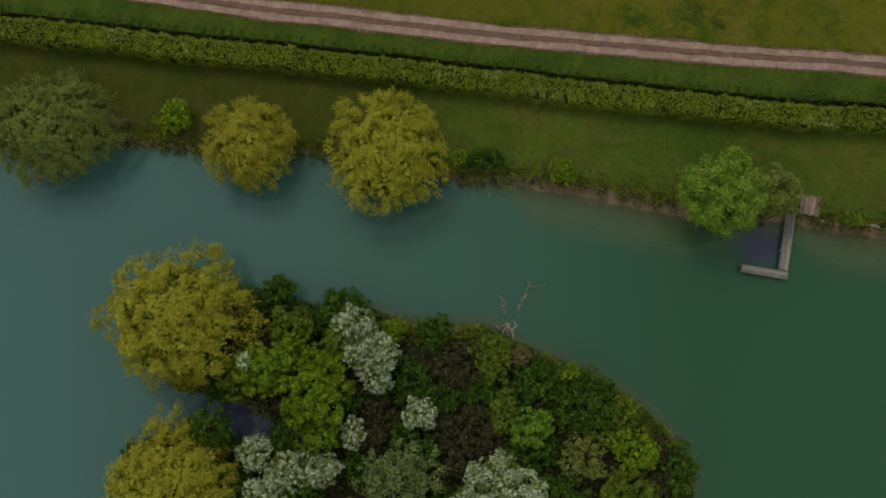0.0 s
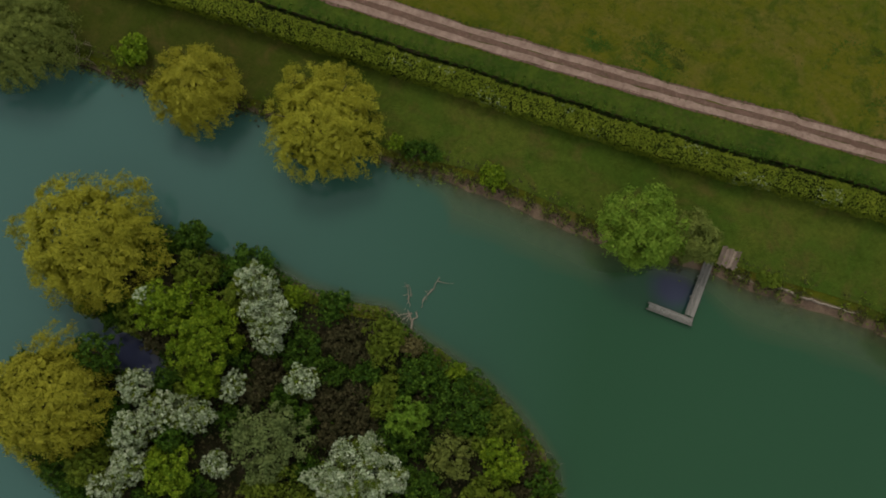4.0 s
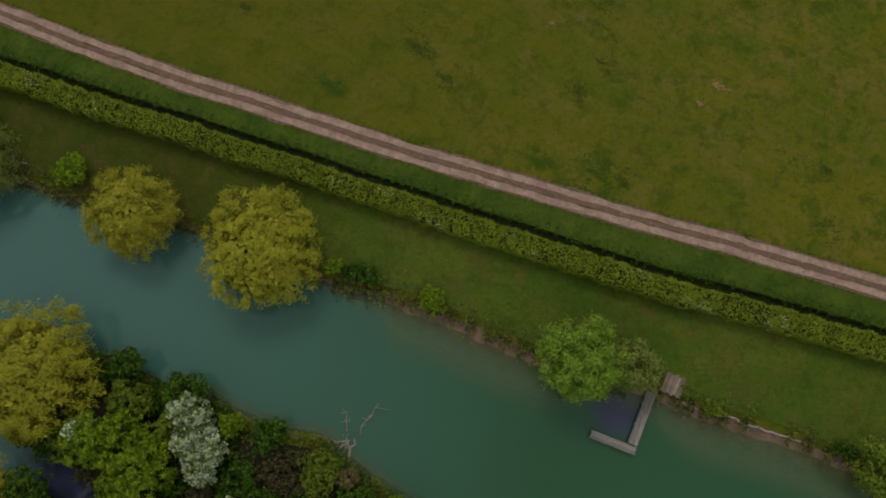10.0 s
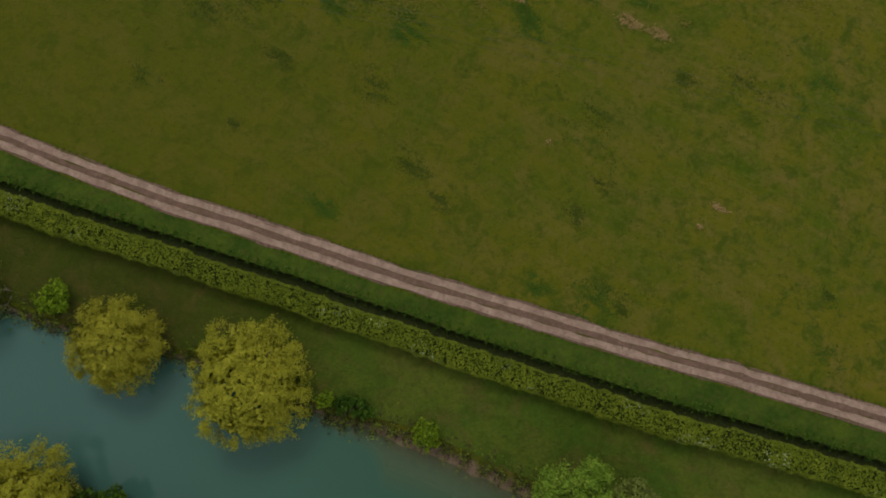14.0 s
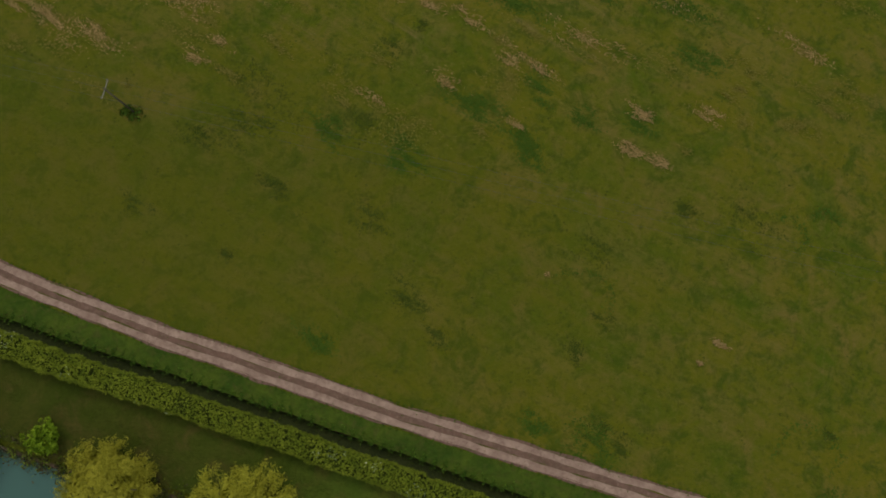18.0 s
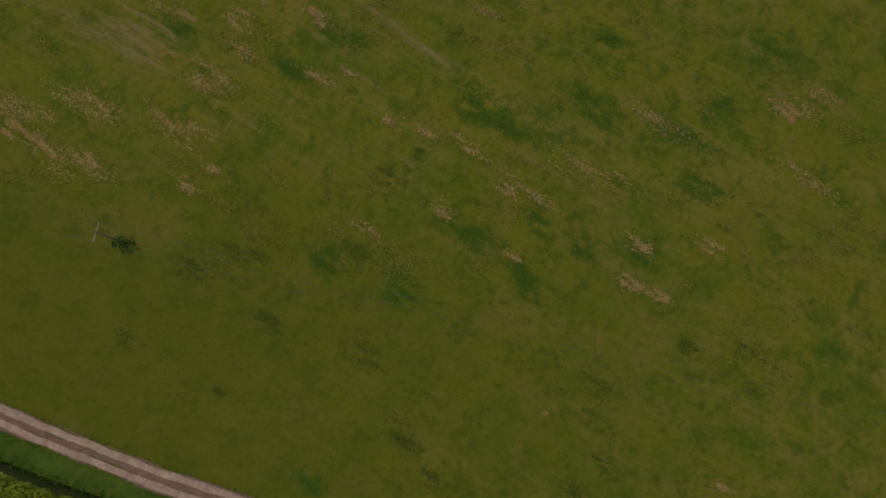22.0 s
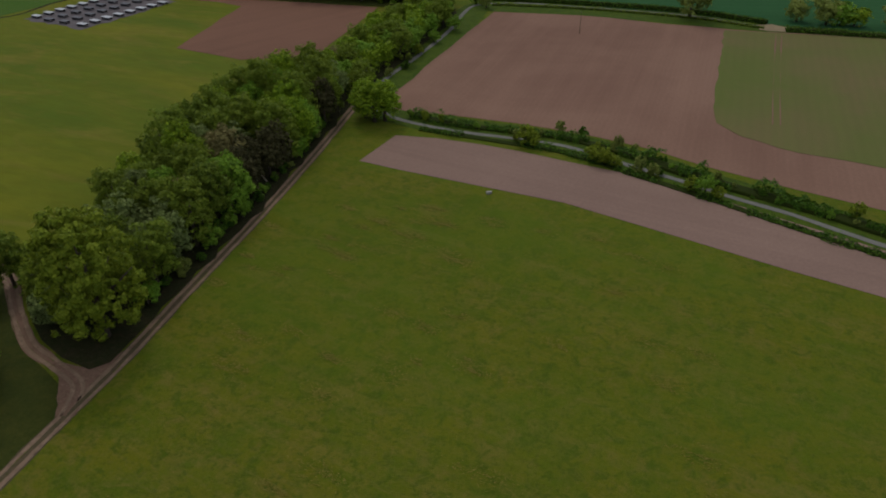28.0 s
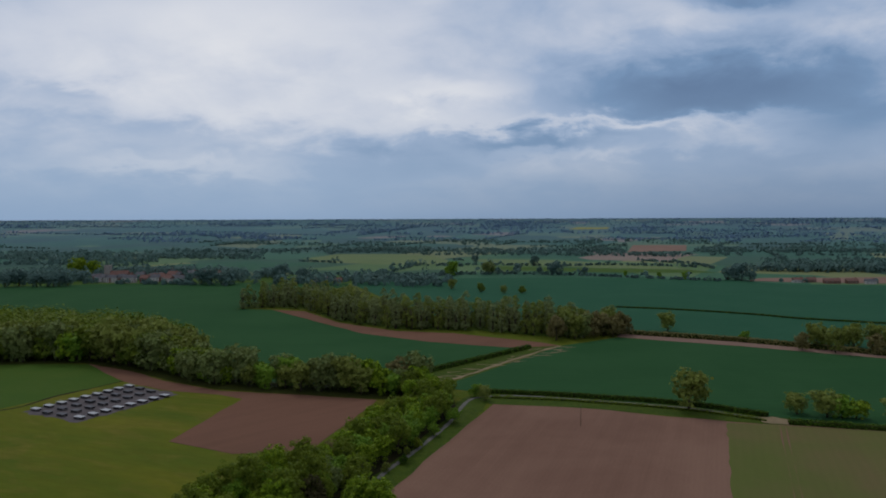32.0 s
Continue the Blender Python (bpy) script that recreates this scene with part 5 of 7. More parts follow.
rng = np.random.default_rng(55)
q = rng.uniform((-32, -33), (25, 4), (22000, 2))
q = q[inside(ISLAND, q)]
pick = np.array([noise.noise((a * 0.16, b * 0.16, 1.0)) for a, b in q])
low_growth("brambles", q[pick > 0.0], 0.34, LEAF_DARK, "dark brambles and nettles covering the island", 56, 0.5)
low_growth("dead_stems", q[pick <= 0.0], 0.34, TWIG, "dead brown stems covering the island", 57, 0.45)
ie = glide(ISLAND + ISLAND[:1], 0.5)
i = rng.integers(0, len(ie), 20000)
q = ie[i] + rng.normal(0, 0.75, (20000, 2))
q = q[land_side(q) > -0.5]
pick = np.array([noise.noise((a * 0.2, b * 0.2, 7.0)) for a, b in q])
low_growth("shore_brambles", q[pick > -0.05], 0.36, LEAF_DARK, "dark scrub overhanging the island's shore", 60, 0.5)
low_growth("shore_weeds", q[pick <= -0.05], 0.34, LEAF_OAK, "green weeds on the island's shore", 61, 0.45)
bl = bank_line[(bank_line[:, 0] > -50) & (bank_line[:, 0] < 64)]
i = rng.integers(0, len(bl), 15000)
q = bl[i] + sides(bl)[i] * rng.normal(0.25, 0.55, (15000, 1)) + rng.normal(0, 0.4, (15000, 2))
thick = np.array([noise.noise((a * 0.22, 0.0, 4.0)) for a in q[:, 0]]) + np.where(q[:, 0] < 33, 0.5, 0.08)
q, thick = q[thick > 0], thick[thick > 0]
half = rng.random(len(q)) < 0.55
low_growth("bank_stems", q[half], 0.30, TWIG, "dead brown stems and roots along the bank", 58, 0.3)
low_growth("bank_weeds", q[~half], 0.28, LEAF_OAK, "green weeds along the bank", 59, 0.35)

i = rng.integers(0, len(hedge_line), 7000)
q = hedge_line[i] + hs[i] * rng.normal(1.5, 0.25, (7000, 1)) + rng.normal(0, 0.3, (7000, 2))
low_growth("ditch_weeds", q[:1200], 0.22, LEAF_RUSH, "rank dark weeds growing in the ditch", 62, 0.02, 0.8, -0.62)

i = rng.integers(0, len(hedge_line), 7000)
q = hedge_line[i] + hs[i] * (1.95 + np.abs(rng.normal(0.3, 0.3, (7000, 1)))) + rng.normal(0, 0.2, (7000, 2))
low_growth("ditch_grass", q, 0.22, LEAF_DARK, "dark grass hanging over the ditch", 63, 0.06)
ts = sides(track_line)
i = rng.integers(0, len(track_line), 15000)
off = np.where(rng.random(15000) < 0.14, 0.0, np.where(rng.random(15000) < 0.5, 1.26, -1.26)) + rng.normal(0, 0.13, 15000)
low_growth("track_grass", track_line[i] + ts[i] * off[:, None] + rng.normal(0, 0.3, (15000, 2)) * 0.3, 0.16, LEAF_GRASS, "grass tufts along the track's edges and middle", 64, 0.05)

# ---- jetty, logs, snags ----
def plank_run(parent, a, b, width, z, n, seed=1):
    """Boards laid along the way from a to b, side by side, each in two or three lengths."""
    rng = np.random.default_rng(seed)
    a, b = Vector((*a, z)), Vector((*b, z))
    d = b - a
    turn = math.degrees(math.atan2(d.y, d.x))
    s = Vector((-d.y, d.x, 0)).normalized()
    for k in range(n):
        cuts = [0.0, *sorted(rng.uniform(0.25, 0.75, 1 + k % 2)), 1.0]
        for f0, f1 in zip(cuts[:-1], cuts[1:]):
            p = a + d * ((f0 + f1) / 2) + s * ((k + 0.5) / n - 0.5) * width
            ob = part("plank", box_bm((f1 - f0) * d.length - 0.015 + rng.uniform(0, 0.03) * (f1 == 1.0), width / n * 0.84, 0.045, 0, 0, 0, 0.006), BOARD, parent)
            ob.matrix_local = pose(p.x, p.y, p.z + rng.normal() * 0.006, rng.normal() * 0.8, rng.normal() * 0.15, turn + rng.normal() * 0.25)


jetty = new("jetty")
plank_run(jetty, (34.32, 4.2), (35.52, 10.0), 0.98, 0.50, 5, 61)
plank_run(jetty, (30.15, 4.42), (34.72, 3.6), 0.80, 0.50, 5, 62)
for a, b in (((33.95, 4.1), (35.12, 10.0)), ((34.68, 3.9), (35.92, 9.9)), ((30.2, 4.75), (34.0, 4.07)), ((30.12, 4.1), (34.68, 3.28))):
    from_mesh("beam", tubes("beam", [([(*a, 0.43), (*b, 0.43)], [0.07, 0.07])], BOARD, 4), jetty)
for x, y in ((30.2, 4.75), (30.12, 4.1), (32.3, 4.38), (32.2, 3.72), (33.95, 4.1), (34.68, 3.3), (34.3, 6.2), (35.1, 6.0), (34.75, 8.4), (35.55, 8.3)):
    from_mesh("post", tubes("post", [([(x, y, -2.0), (x, y, 0.62)], [0.075, 0.07])], BOARD, 7), jetty)
tagged(jetty, "L-shaped grey weathered wooden fishing jetty", "jetty")
stage = new("landing_stage")
for k in range(8):
    bmx = box_bm(0.23, 2.0 + 0.2 * math.sin(k * 2.1), 0.06, 0, 0, 0, 0.012)
    ob = part("plank", bmx, BOARD_BROWN, stage)
    ob.matrix_local = pose(36.5 + 0.245 * k * 0.97, 10.85 - 0.05 * k, LAND + 0.03 + 0.015 * (k % 3), 0, 2 * math.sin(k * 1.7), -13 + 2 * math.sin(k * 3.3))
for a, b in (((36.35, 10.2), (38.35, 9.9)), ((36.5, 11.5), (38.5, 11.2))):
    from_mesh("bearer", tubes("bearer", [([(*a, LAND - 0.06), (*b, LAND - 0.06)], [0.09, 0.09])], BOARD, 4), stage)
tagged(stage, "broken landing stage of loose weathered boards", "landing stage")


def log(points, r, label, name="fallen_log"):
    rng = np.random.default_rng(int(points[0][0] * 10) % 97)
    pts = glide([(x, y, z) for x, y, z in points], 0.4)
    pts = pts + rng.normal(0, 0.05, pts.shape)
    th = new(name)
    from_mesh("trunk", tubes("trunk", [(pts, np.linspace(r, r * 0.5, len(pts)))], DEADWOOD, 7), th)
    return tagged(th, label, "log")


log([(42.6, 8.75, 0.30), (44.4, 8.45, 0.34), (46.3, 8.15, 0.30), (48.6, 7.85, 0.32), (51.2, 7.55, 0.28)], 0.16, "long bleached log lying along the bank")
log([(38.7, 9.1, 0.25), (40.5, 8.75, 0.2)], 0.12, "short bleached log at the water's edge")
log([(0.55, 14.9, 0.9), (0.6, 14.2, 0.3), (0.5, 13.8, 0.05)], 0.1, "pale dead branch dipping into the water", "dead_branch")


def snag(x, y, arms, label, seed):
    rng = np.random.default_rng(seed)
    th = new("dead_branch")
    limbs = []
    for pts, r in arms:
        g = glide(pts, 0.35)
        g = g + rng.normal(0, 0.10, g.shape)
        limbs.append((g, np.linspace(r, r * 0.3, len(g))))
        for k in range(1, len(g), 2):
            for _ in range(2):
                e = g[k] + rng.normal(0, 0.5, 3) + (0, 0, 0.15)
                limbs.append(([g[k], (g[k] + e) / 2 + rng.normal(0, 0.08, 3), e], [r * 0.45, r * 0.3, r * 0.15]))
    for l in limbs:
        from_mesh("branch", tubes("branch", [l], DEADWOOD, 5), th)
    return tagged(th, label, "dead branch")


snag(7, -2.5, [([(7.1, -2.6, 0.3), (7.0, -1.6, 0.12), (6.5, -0.7, -0.06), (6.2, 0.4, 0.02), (6.1, 1.5, 0.14), (5.45, 2.0, 0.2)], 0.075), ([(7.1, -2.5, 0.2), (7.2, -1.5, 0.05), (7.5, -0.1, -0.14), (8.2, 1.5, 0.06), (8.5, 2.2, 0.14), (8.9, 3.3, 0.24)], 0.085), ([(6.9, -0.8, 0.08), (6.3, -1.3, 0.2), (5.7, -2.0, 0.3)], 0.075), ([(6.4, -0.9, 0.1), (6.1, -1.2, 0.2), (5.7, -1.6, 0.25)], 0.06), ([(6.2, 0.5, 0.0), (6.35, 1.1, 0.15), (6.25, 1.7, 0.25)], 0.05)], "bleached dead branches lying half under the lake", 71)
snag(22, -14, [([(21.5, -14.3, 0.4), (22.6, -13.2, 0.9), (23.6, -12.6, 0.9)], 0.05), ([(21.5, -14.3, 0.4), (22.9, -14.2, 0.8), (24.3, -14.0, 0.7)], 0.05), ([(21.5, -14.3, 0.4), (22.3, -15.3, 0.8), (23.5, -15.9, 0.6)], 0.05), ([(21.2, -13.8, 0.4), (21.6, -12.5, 0.9), (22.4, -11.6, 0.7)], 0.045)], "bare pale dead branches at the island's end", 72)
snag(-33, 19, [([(-33.5, 19.0, 0.6), (-33.2, 20.4, 1.5), (-33.6, 21.7, 2.4)], 0.06), ([(-33.5, 19.0, 0.6), (-32.6, 19.9, 1.4), (-31.6, 20.4, 1.6)], 0.05), ([(-33.5, 19.0, 0.6), (-32.4, 18.7, 1.0), (-31.0, 18.6, 1.1)], 0.05)], "bare pale dead branches on the bank", 73)

# ---- power line ----
def power_pole(x, y, turn, h, label):
    th = new("utility_pole")
    th.matrix_basis = pose(x, y, LAND, 0, 0, turn)
    from_mesh("pole", tubes("pole", [([(0, 0, -0.3), (0, 0, h)], [0.11, 0.075])], POLE_WOOD, 10), th)
    part("crossarm", box_bm(0.06, 1.9, 0.07, 0, 0, h - 0.35, 0.01), BOARD, th, "slim pale weathered crossarm")
    for y0 in (-0.95, 0, 0.95):
        bm = bmesh.new()
        bmesh.ops.create_cone(bm, cap_ends=True, segments=10, radius1=0.05, radius2=0.035, depth=0.2, matrix=pose(0, y0, h - 0.10))
        part("insulator", bm, GREY_STEEL, th)
    return tagged(th, label, "utility pole", "power line poles")


POLES = [(-120.0, 58.6), (-26.8, 54.6), (68.0, 50.5)]
turn = math.degrees(math.atan2(50.5 - 54.6, 68 + 26.8))
for x, y in POLES:
    power_pole(x, y, turn, 7.2, "weathered wooden electricity pole with a slim crossarm in the pasture")
for k, off in enumerate((-0.95, 0, 0.95)):
    pts = []
    for (xa, ya), (xb, yb) in zip(POLES[:-1], POLES[1:]):
        for j in range(13 if (xb, yb) == POLES[-1] else 12):
            t = j / 12
            pts.append((xa + (xb - xa) * t - off * math.sin(radians(turn)), ya + (yb - ya) * t + off * math.cos(radians(turn)), LAND + 7.21 - 4 * 0.6 * t * (1 - t)))
    tagged(from_mesh("overhead_wire", tubes("overhead_wire", [(pts, [0.008] * len(pts))], WIRE, 4)), "thin bare overhead electricity wire", "wire", "overhead wires")
power_pole(3.4, 345.6, 0, 8.0, "dark wooden electricity pole in the ploughed field")
bush(-27.0, 54.5, 0.4, 1.5, 1.0, LEAF_GRASS, 300, "dark nettle clump round the pole's foot", seed=81)

# pasture: darker tussocks, dry seed stalks in torn streaks, dark rings
g = np.random.default_rng(64)


def drifts(name, centres, per, size, mat, label, seed, lift, torn=True, narrow=0.22, z_up=0.03):
    """Drifts of growth, each (x, y, half length), drawn out along the mowing."""
    g = np.random.default_rng(seed)
    a = radians(-20)
    along, over = np.array((math.cos(a), math.sin(a))), np.array((-math.sin(a), math.cos(a)))
    out = []
    for x, y, reach in centres:
        for _ in range(8):
            m = np.array((x, y)) + along * g.normal(0, reach * 0.42) + over * g.normal(0, reach * narrow)
            k = int(per * reach * g.uniform(0.5, 1.4)) + 4
            out.append(m + along * g.normal(0, reach * 0.34, (k, 1)) + over * g.normal(0, reach * narrow * 0.30 + 0.1, (k, 1)))
    q = np.concatenate(out)
    hole = np.array([noise.noise((0.5 * (0.94 * x - 0.34 * y), 1.6 * (0.34 * x + 0.94 * y), 3.0)) for x, y in q])
    q = q[hole > g.uniform(-0.5, 0.25, len(q))]
    if not torn:
        return low_growth(name, q, size, mat, label, seed, lift, 0.22)
    # bent stalks: narrow blades lying roughly along the mowing
    m = len(q)
    w = a + g.normal(0, 0.6, m)
    d = np.column_stack([np.cos(w), np.sin(w), g.normal(0, 0.12, m)]) * (size * g.uniform(0.5, 1.5, (m, 1)))
    s = np.column_stack([-np.sin(w), np.cos(w), np.zeros(m)]) * (size * 0.16)
    p = np.column_stack([q, LAND + z_up + np.abs(g.normal(0, lift, m)) + np.abs(d[:, 2]) / 2])
    v = np.stack([p - d / 2, p + s - d * 0.1, p + d / 2, p - s - d * 0.1], 1).reshape(-1, 3)
    return tagged(from_mesh(name, mesh_of(name, v, np.arange(4 * m).reshape(m, 4), mat)), label, "undergrowth", kind="stuff")


DENSE = [(-49.3, 89.2, 4.0), (-42.1, 92.6, 3.0), (-38.3, 99.1, 3.4), (-27.1, 94.0, 4.7), (-30.1, 90.4, 2.6), (-18.6, 85.9, 3.2), (-16.3, 87.1, 2.6), (-19.5, 84.3, 1.6), (-21.2, 81.1, 1.9), (-34.7, 69.0, 4.3), (-41.4, 66.4, 3.6), (-38.0, 62.6, 3.6), (-33.5, 62.3, 3.0), (-42.1, 64.0, 1.8), (-25.5, 68.0, 3.0), (-21.9, 61.9, 1.3), (11.5, 68.0, 2.3), (25.9, 64.7, 1.4), (26.0, 60.6, 1.5), (28.9, 59.8, 1.4), (38.8, 82.7, 3.0), (-47.1, 94.5, 4.1), (-51.6, 96.8, 2.8), (-21.5, 73.6, 3.1), (-12.9, 83.2, 1.6)]
THIN = [(-28.2, 88.5, 3.3), (-31.4, 80.9, 2.2), (-27.7, 80.6, 2.5), (-18.8, 77.5, 1.9), (-27.4, 75.8, 0.7), (-19.2, 63.9, 1.5), (-7.9, 77.3, 1.2), (-10.8, 76.1, 2.5), (-2.5, 72.9, 1.8), (1.3, 72.4, 2.4), (5.6, 72.6, 1.2), (7.1, 71.0, 1.5), (14.8, 67.4, 1.7), (42.4, 85.0, 2.4), (25.3, 78.7, 3.6), (42.1, 75.0, 3.5), (20.2, 71.2, 4.7), (-2.8, 61.3, 2.3), (5.4, 64.1, 2.3), (34.8, 101.0, 2.0), (16.9, 96.7, 2.6), (13.0, 61.0, 1.2), (32.8, 66.1, 2.3), (-15.7, 92.5, 2.6), (-49.2, 101.9, 2.8), (5.4, 87.2, 1.3), (35.9, 40.1, 0.4), (37.6, 42.3, 1.0), (19.3, 45.9, 0.4)]
GREEN = [(-34.1, 87.7, 3.0), (-27.1, 78.9, 2.5), (-10.2, 81.6, 3.1), (-14.0, 76.4, 3.1), (6.1, 76.5, 3.6), (10.0, 75.0, 4.2), (18.6, 78.7, 3.6), (27.3, 76.9, 4.2), (31.7, 81.0, 2.4), (18.8, 87.0, 1.6), (15.1, 95.4, 1.2), (38.0, 88.1, 3.7), (30.6, 72.1, 2.6), (15.1, 65.5, 2.3), (8.7, 62.4, 4.0), (20.0, 63.6, 1.7), (-6.5, 57.2, 2.3), (1.8, 56.6, 2.2), (14.3, 59.6, 1.7), (1.6, 54.8, 1.5), (-2.6, 35.0, 2.0), (20.8, 30.5, 1.4), (26.5, 30.4, 2.8), (26.5, 63.9, 2.4), (15.5, 57.5, 1.5)]
DARK = [(-18.0, 98.6, 2.0), (3.5, 83.6, 1.6), (-2.0, 58.0, 1.4), (1.3, 69.9, 0.7), (-16.9, 54.8, 2.8), (-15.5, 59.9, 3.5), (2.4, 92.7, 2.9), (-2.9, 102.8, 2.7), (-9.4, 100.7, 3.4), (-1.4, 66.8, 1.8), (-4.4, 57.4, 2.4), (29.4, 29.9, 1.1), (23.3, 39.4, 1.4), (25.7, 42.2, 1.1), (5.7, 40.1, 2.0), (5.1, 41.7, 1.4), (9.2, 37.3, 1.4), (0.5, 48.5, 2.3), (23.3, 49.9, 2.3), (-23.9, 44.8, 1.8), (-13.5, 41.7, 0.9), (-19.9, 53.2, 2.4), (39.1, 55.0, 2.9), (32.0, 55.2, 1.2), (-14.0, 56.8, 3.0), (49.9, 35.2, 0.8), (27.4, 30.8, 2.3), (-10.6, 50.1, 2.4)]
g2 = np.random.default_rng(68)
FAINT = [(x, y, r) for x, y, r in g2.uniform((-60, 56, 0.8), (48, 106, 3.6), (110, 3))]
PALE = [(x, y, r) for x, y, r in g2.uniform((-54, 108, 1.5), (30, 205, 5.0), (70, 3)) if y < 212 - 0.25 * (x + 46)] 
STRAW = [(-34, 195, 4), (-27, 190, 5), (-20, 197, 4), (-16, 184, 5), (-38, 182, 4), (-24, 203, 3), (-42, 200, 3), (-56, 190, 2.5), (-56, 178, 2.5), (-57, 168, 2.5)]
drifts("straw_patches", STRAW, 16, 0.38, LEAF_HAY, "faded straw patches near the tilled strip", 73, 0.03, True, 0.2)
drifts("straw_dashes", PALE, 7, 0.36, LEAF_HAY, "scattered pale straw in the pasture", 69, 0.03)
drifts("dry_stalk_clumps", DENSE, 44, 0.21, LEAF_STRAW, "dense clumps of dry pinkish seed stalks", 70, 0.05)
drifts("dry_stalks", THIN, 18, 0.22, LEAF_STRAW, "thin streaks of dry seed stalks in the pasture", 66, 0.05, True, 0.14)
drifts("dry_stalks", FAINT, 12, 0.24, LEAF_HAY, "stray pale grass stalks scattered over the pasture", 71, 0.05, True, 0.22)
drifts("grass_tussocks", GREEN, 90, 0.26, LEAF_GRASS, "fresh darker green grass patches in the pasture", 65, 0.02, False, 0.30)
drifts("olive_tussocks", DARK, 40, 0.24, LEAF_RUSH, "dark olive tussocks in the pasture", 72, 0.02, False, 0.34)
q = g.uniform((-60, 30), (62, 120), (9000, 2))
q = q[q[:, 1] > np.interp(q[:, 0], *np.array(TRACK).T) + 2.2]
pick = np.array([noise.noise((a * 0.3, b * 0.3, 2.0)) for a, b in q])
low_growth("grass_tufts", q[pick > 0.12], 0.26, LEAF_RUSH, "small dark grass tufts in the pasture", 67, 0.04, 0.25)


def dark_arc(points, n, label, seed):
    g = np.random.default_rng(seed)
    line = glide(points, 0.25)
    i = g.integers(0, len(line), n)
    low_growth("grass_ring", line[i] + g.normal(0, 0.3, (n, 2)), 0.24, LEAF_GRASS, label, seed, 0.04, 0.3)


for k, arc in enumerate(([(20.4, 46.4), (24.3, 46.9), (26.0, 45.1), (25.8, 43.6)], [(10.8, 60.2), (12.9, 60.1), (14.4, 58.5), (14.2, 57.2)], [(41.2, 56.6), (44.2, 56.0), (45.0, 54.7), (44.3, 53.3)], [(45.3, 57.1), (46.6, 58.1), (48.2, 57.2)],
                         [(44.5, 32.4), (45.8, 35.6), (48.7, 35.8), (50.9, 33.6), (50.3, 31.8)], [(49.0, 28.6), (50.5, 30.1), (51.8, 28.6), (50.8, 27.5)])):
    dark_arc(arc, 200, "curved dark line of ranker grass in the pasture", 300 + k)

# ---- woods and far trees: a few kinds, built once and copied ----
def kind_of_tree(name, seed, h, r, mat, n, size, label, base=0.15, lump=0.3, lumps=26, lobes=None, radius=None, category="tree"):
    t = tree(name, np.random.default_rng(seed), 0, 0, -500, h, r, r, mat, n, size, label, category, "", 0.65, 0.0, base, lobes, lumps, lump, 0.26, radius)
    return t


def tall_lobes(h, r, seed):
    g = np.random.default_rng(seed)
    out = [(0, 0, h * 0.52, r * 0.85, r * 0.85, h * 0.45), (0, 0, h * 0.3, r * 0.85, r * 0.85, h * 0.28)]
    for _ in range(4):
        w = g.uniform(0, 6.28)
        out.append((math.cos(w) * r * 0.5, math.sin(w) * r * 0.5, h * g.uniform(0.35, 0.7), r * 0.55, r * 0.55, h * 0.24))
    return out


NEAR_WOOD = [kind_of_tree("woodland_tree", 200 + i, h, r, m, n, 0.60, lab, 0.06, 0.19, 46, tall_lobes(h, r, i), category="tree") for i, (h, r, m, n, lab) in enumerate([
    (18, 6.0, LEAF_OAK, 5600, "tall leafy green woodland tree"), (16, 5.5, LEAF_WOOD_SHADED, 5000, "broad green woodland tree in leaf"), (15, 5.0, LEAF_GREEN, 4400, "fresh green woodland tree in leaf"),
    (17, 5.2, LEAF_LIME, 4600, "yellow-green woodland tree in spring leaf"), (15, 4.6, LEAF_SALLOW, 4000, "dull grey-olive woodland tree in leaf"), (14, 4.4, LEAF_BROWN, 3800, "russet woodland tree coming into leaf"), (13, 4.0, TWIG, 3200, "bare brown woodland tree without leaves")])]
BIG_TREE = kind_of_tree("woodland_tree", 240, 24, 8.8, LEAF_HEDGE, 22000, 0.55, "great ovate green tree at the wood's end", 0.04, 0.10, 150, [(0, 0, 12, 8.0, 8.0, 10.8), (0.5, -0.5, 6.8, 8.4, 8.4, 6.0), (1.0, 1.0, 16, 5.4, 5.4, 7.0)], category="tree")
LANE_WOOD = [kind_of_tree("woodland_tree", 250 + i, h, r, m, n, 0.95, lab, 0.06, 0.24, 30, tall_lobes(h, r, 40 + i), category="tree") for i, (h, r, m, n, lab) in enumerate([
    (17, 5.6, LEAF_OAK, 2000, "leafy green tree in the wood by the lane"), (15, 5.0, LEAF_GREEN, 1700, "fresh green tree in the wood by the lane"), (16, 5.2, LEAF_LIME, 1800, "yellow-green tree in the wood by the lane"), (14, 4.6, LEAF_BROWN, 1500, "russet tree in the wood by the lane")])]
FAR_WOOD = [kind_of_tree("hedgerow_tree", 230 + i, h, r, m, n, 1.5, lab, 0.0, 0.38, 14, tall_lobes(h, r, 20 + i)) for i, (h, r, m, n, lab) in enumerate([
    (15, 5.5, LEAF_POPLAR, 900, "green hedgerow tree far off"), (13, 5.0, LEAF_WOOD_SHADED, 800, "dark hedgerow tree far off"), (14, 5.0, LEAF_SALLOW, 800, "grey-green hedgerow tree far off"), (12, 4.5, LEAF_GREEN, 700, "fresh green hedgerow tree far off"), (11, 4.5, LEAF_BROWN, 600, "russet hedgerow tree far off"), (12, 4.5, LEAF_LIME, 700, "yellow-green hedgerow tree far off"), (14, 5.6, LEAF_HAZED, 800, "haze-tinted tree far off"), (11, 4.8, LEAF_SALLOW, 700, "dull tree far off")])]
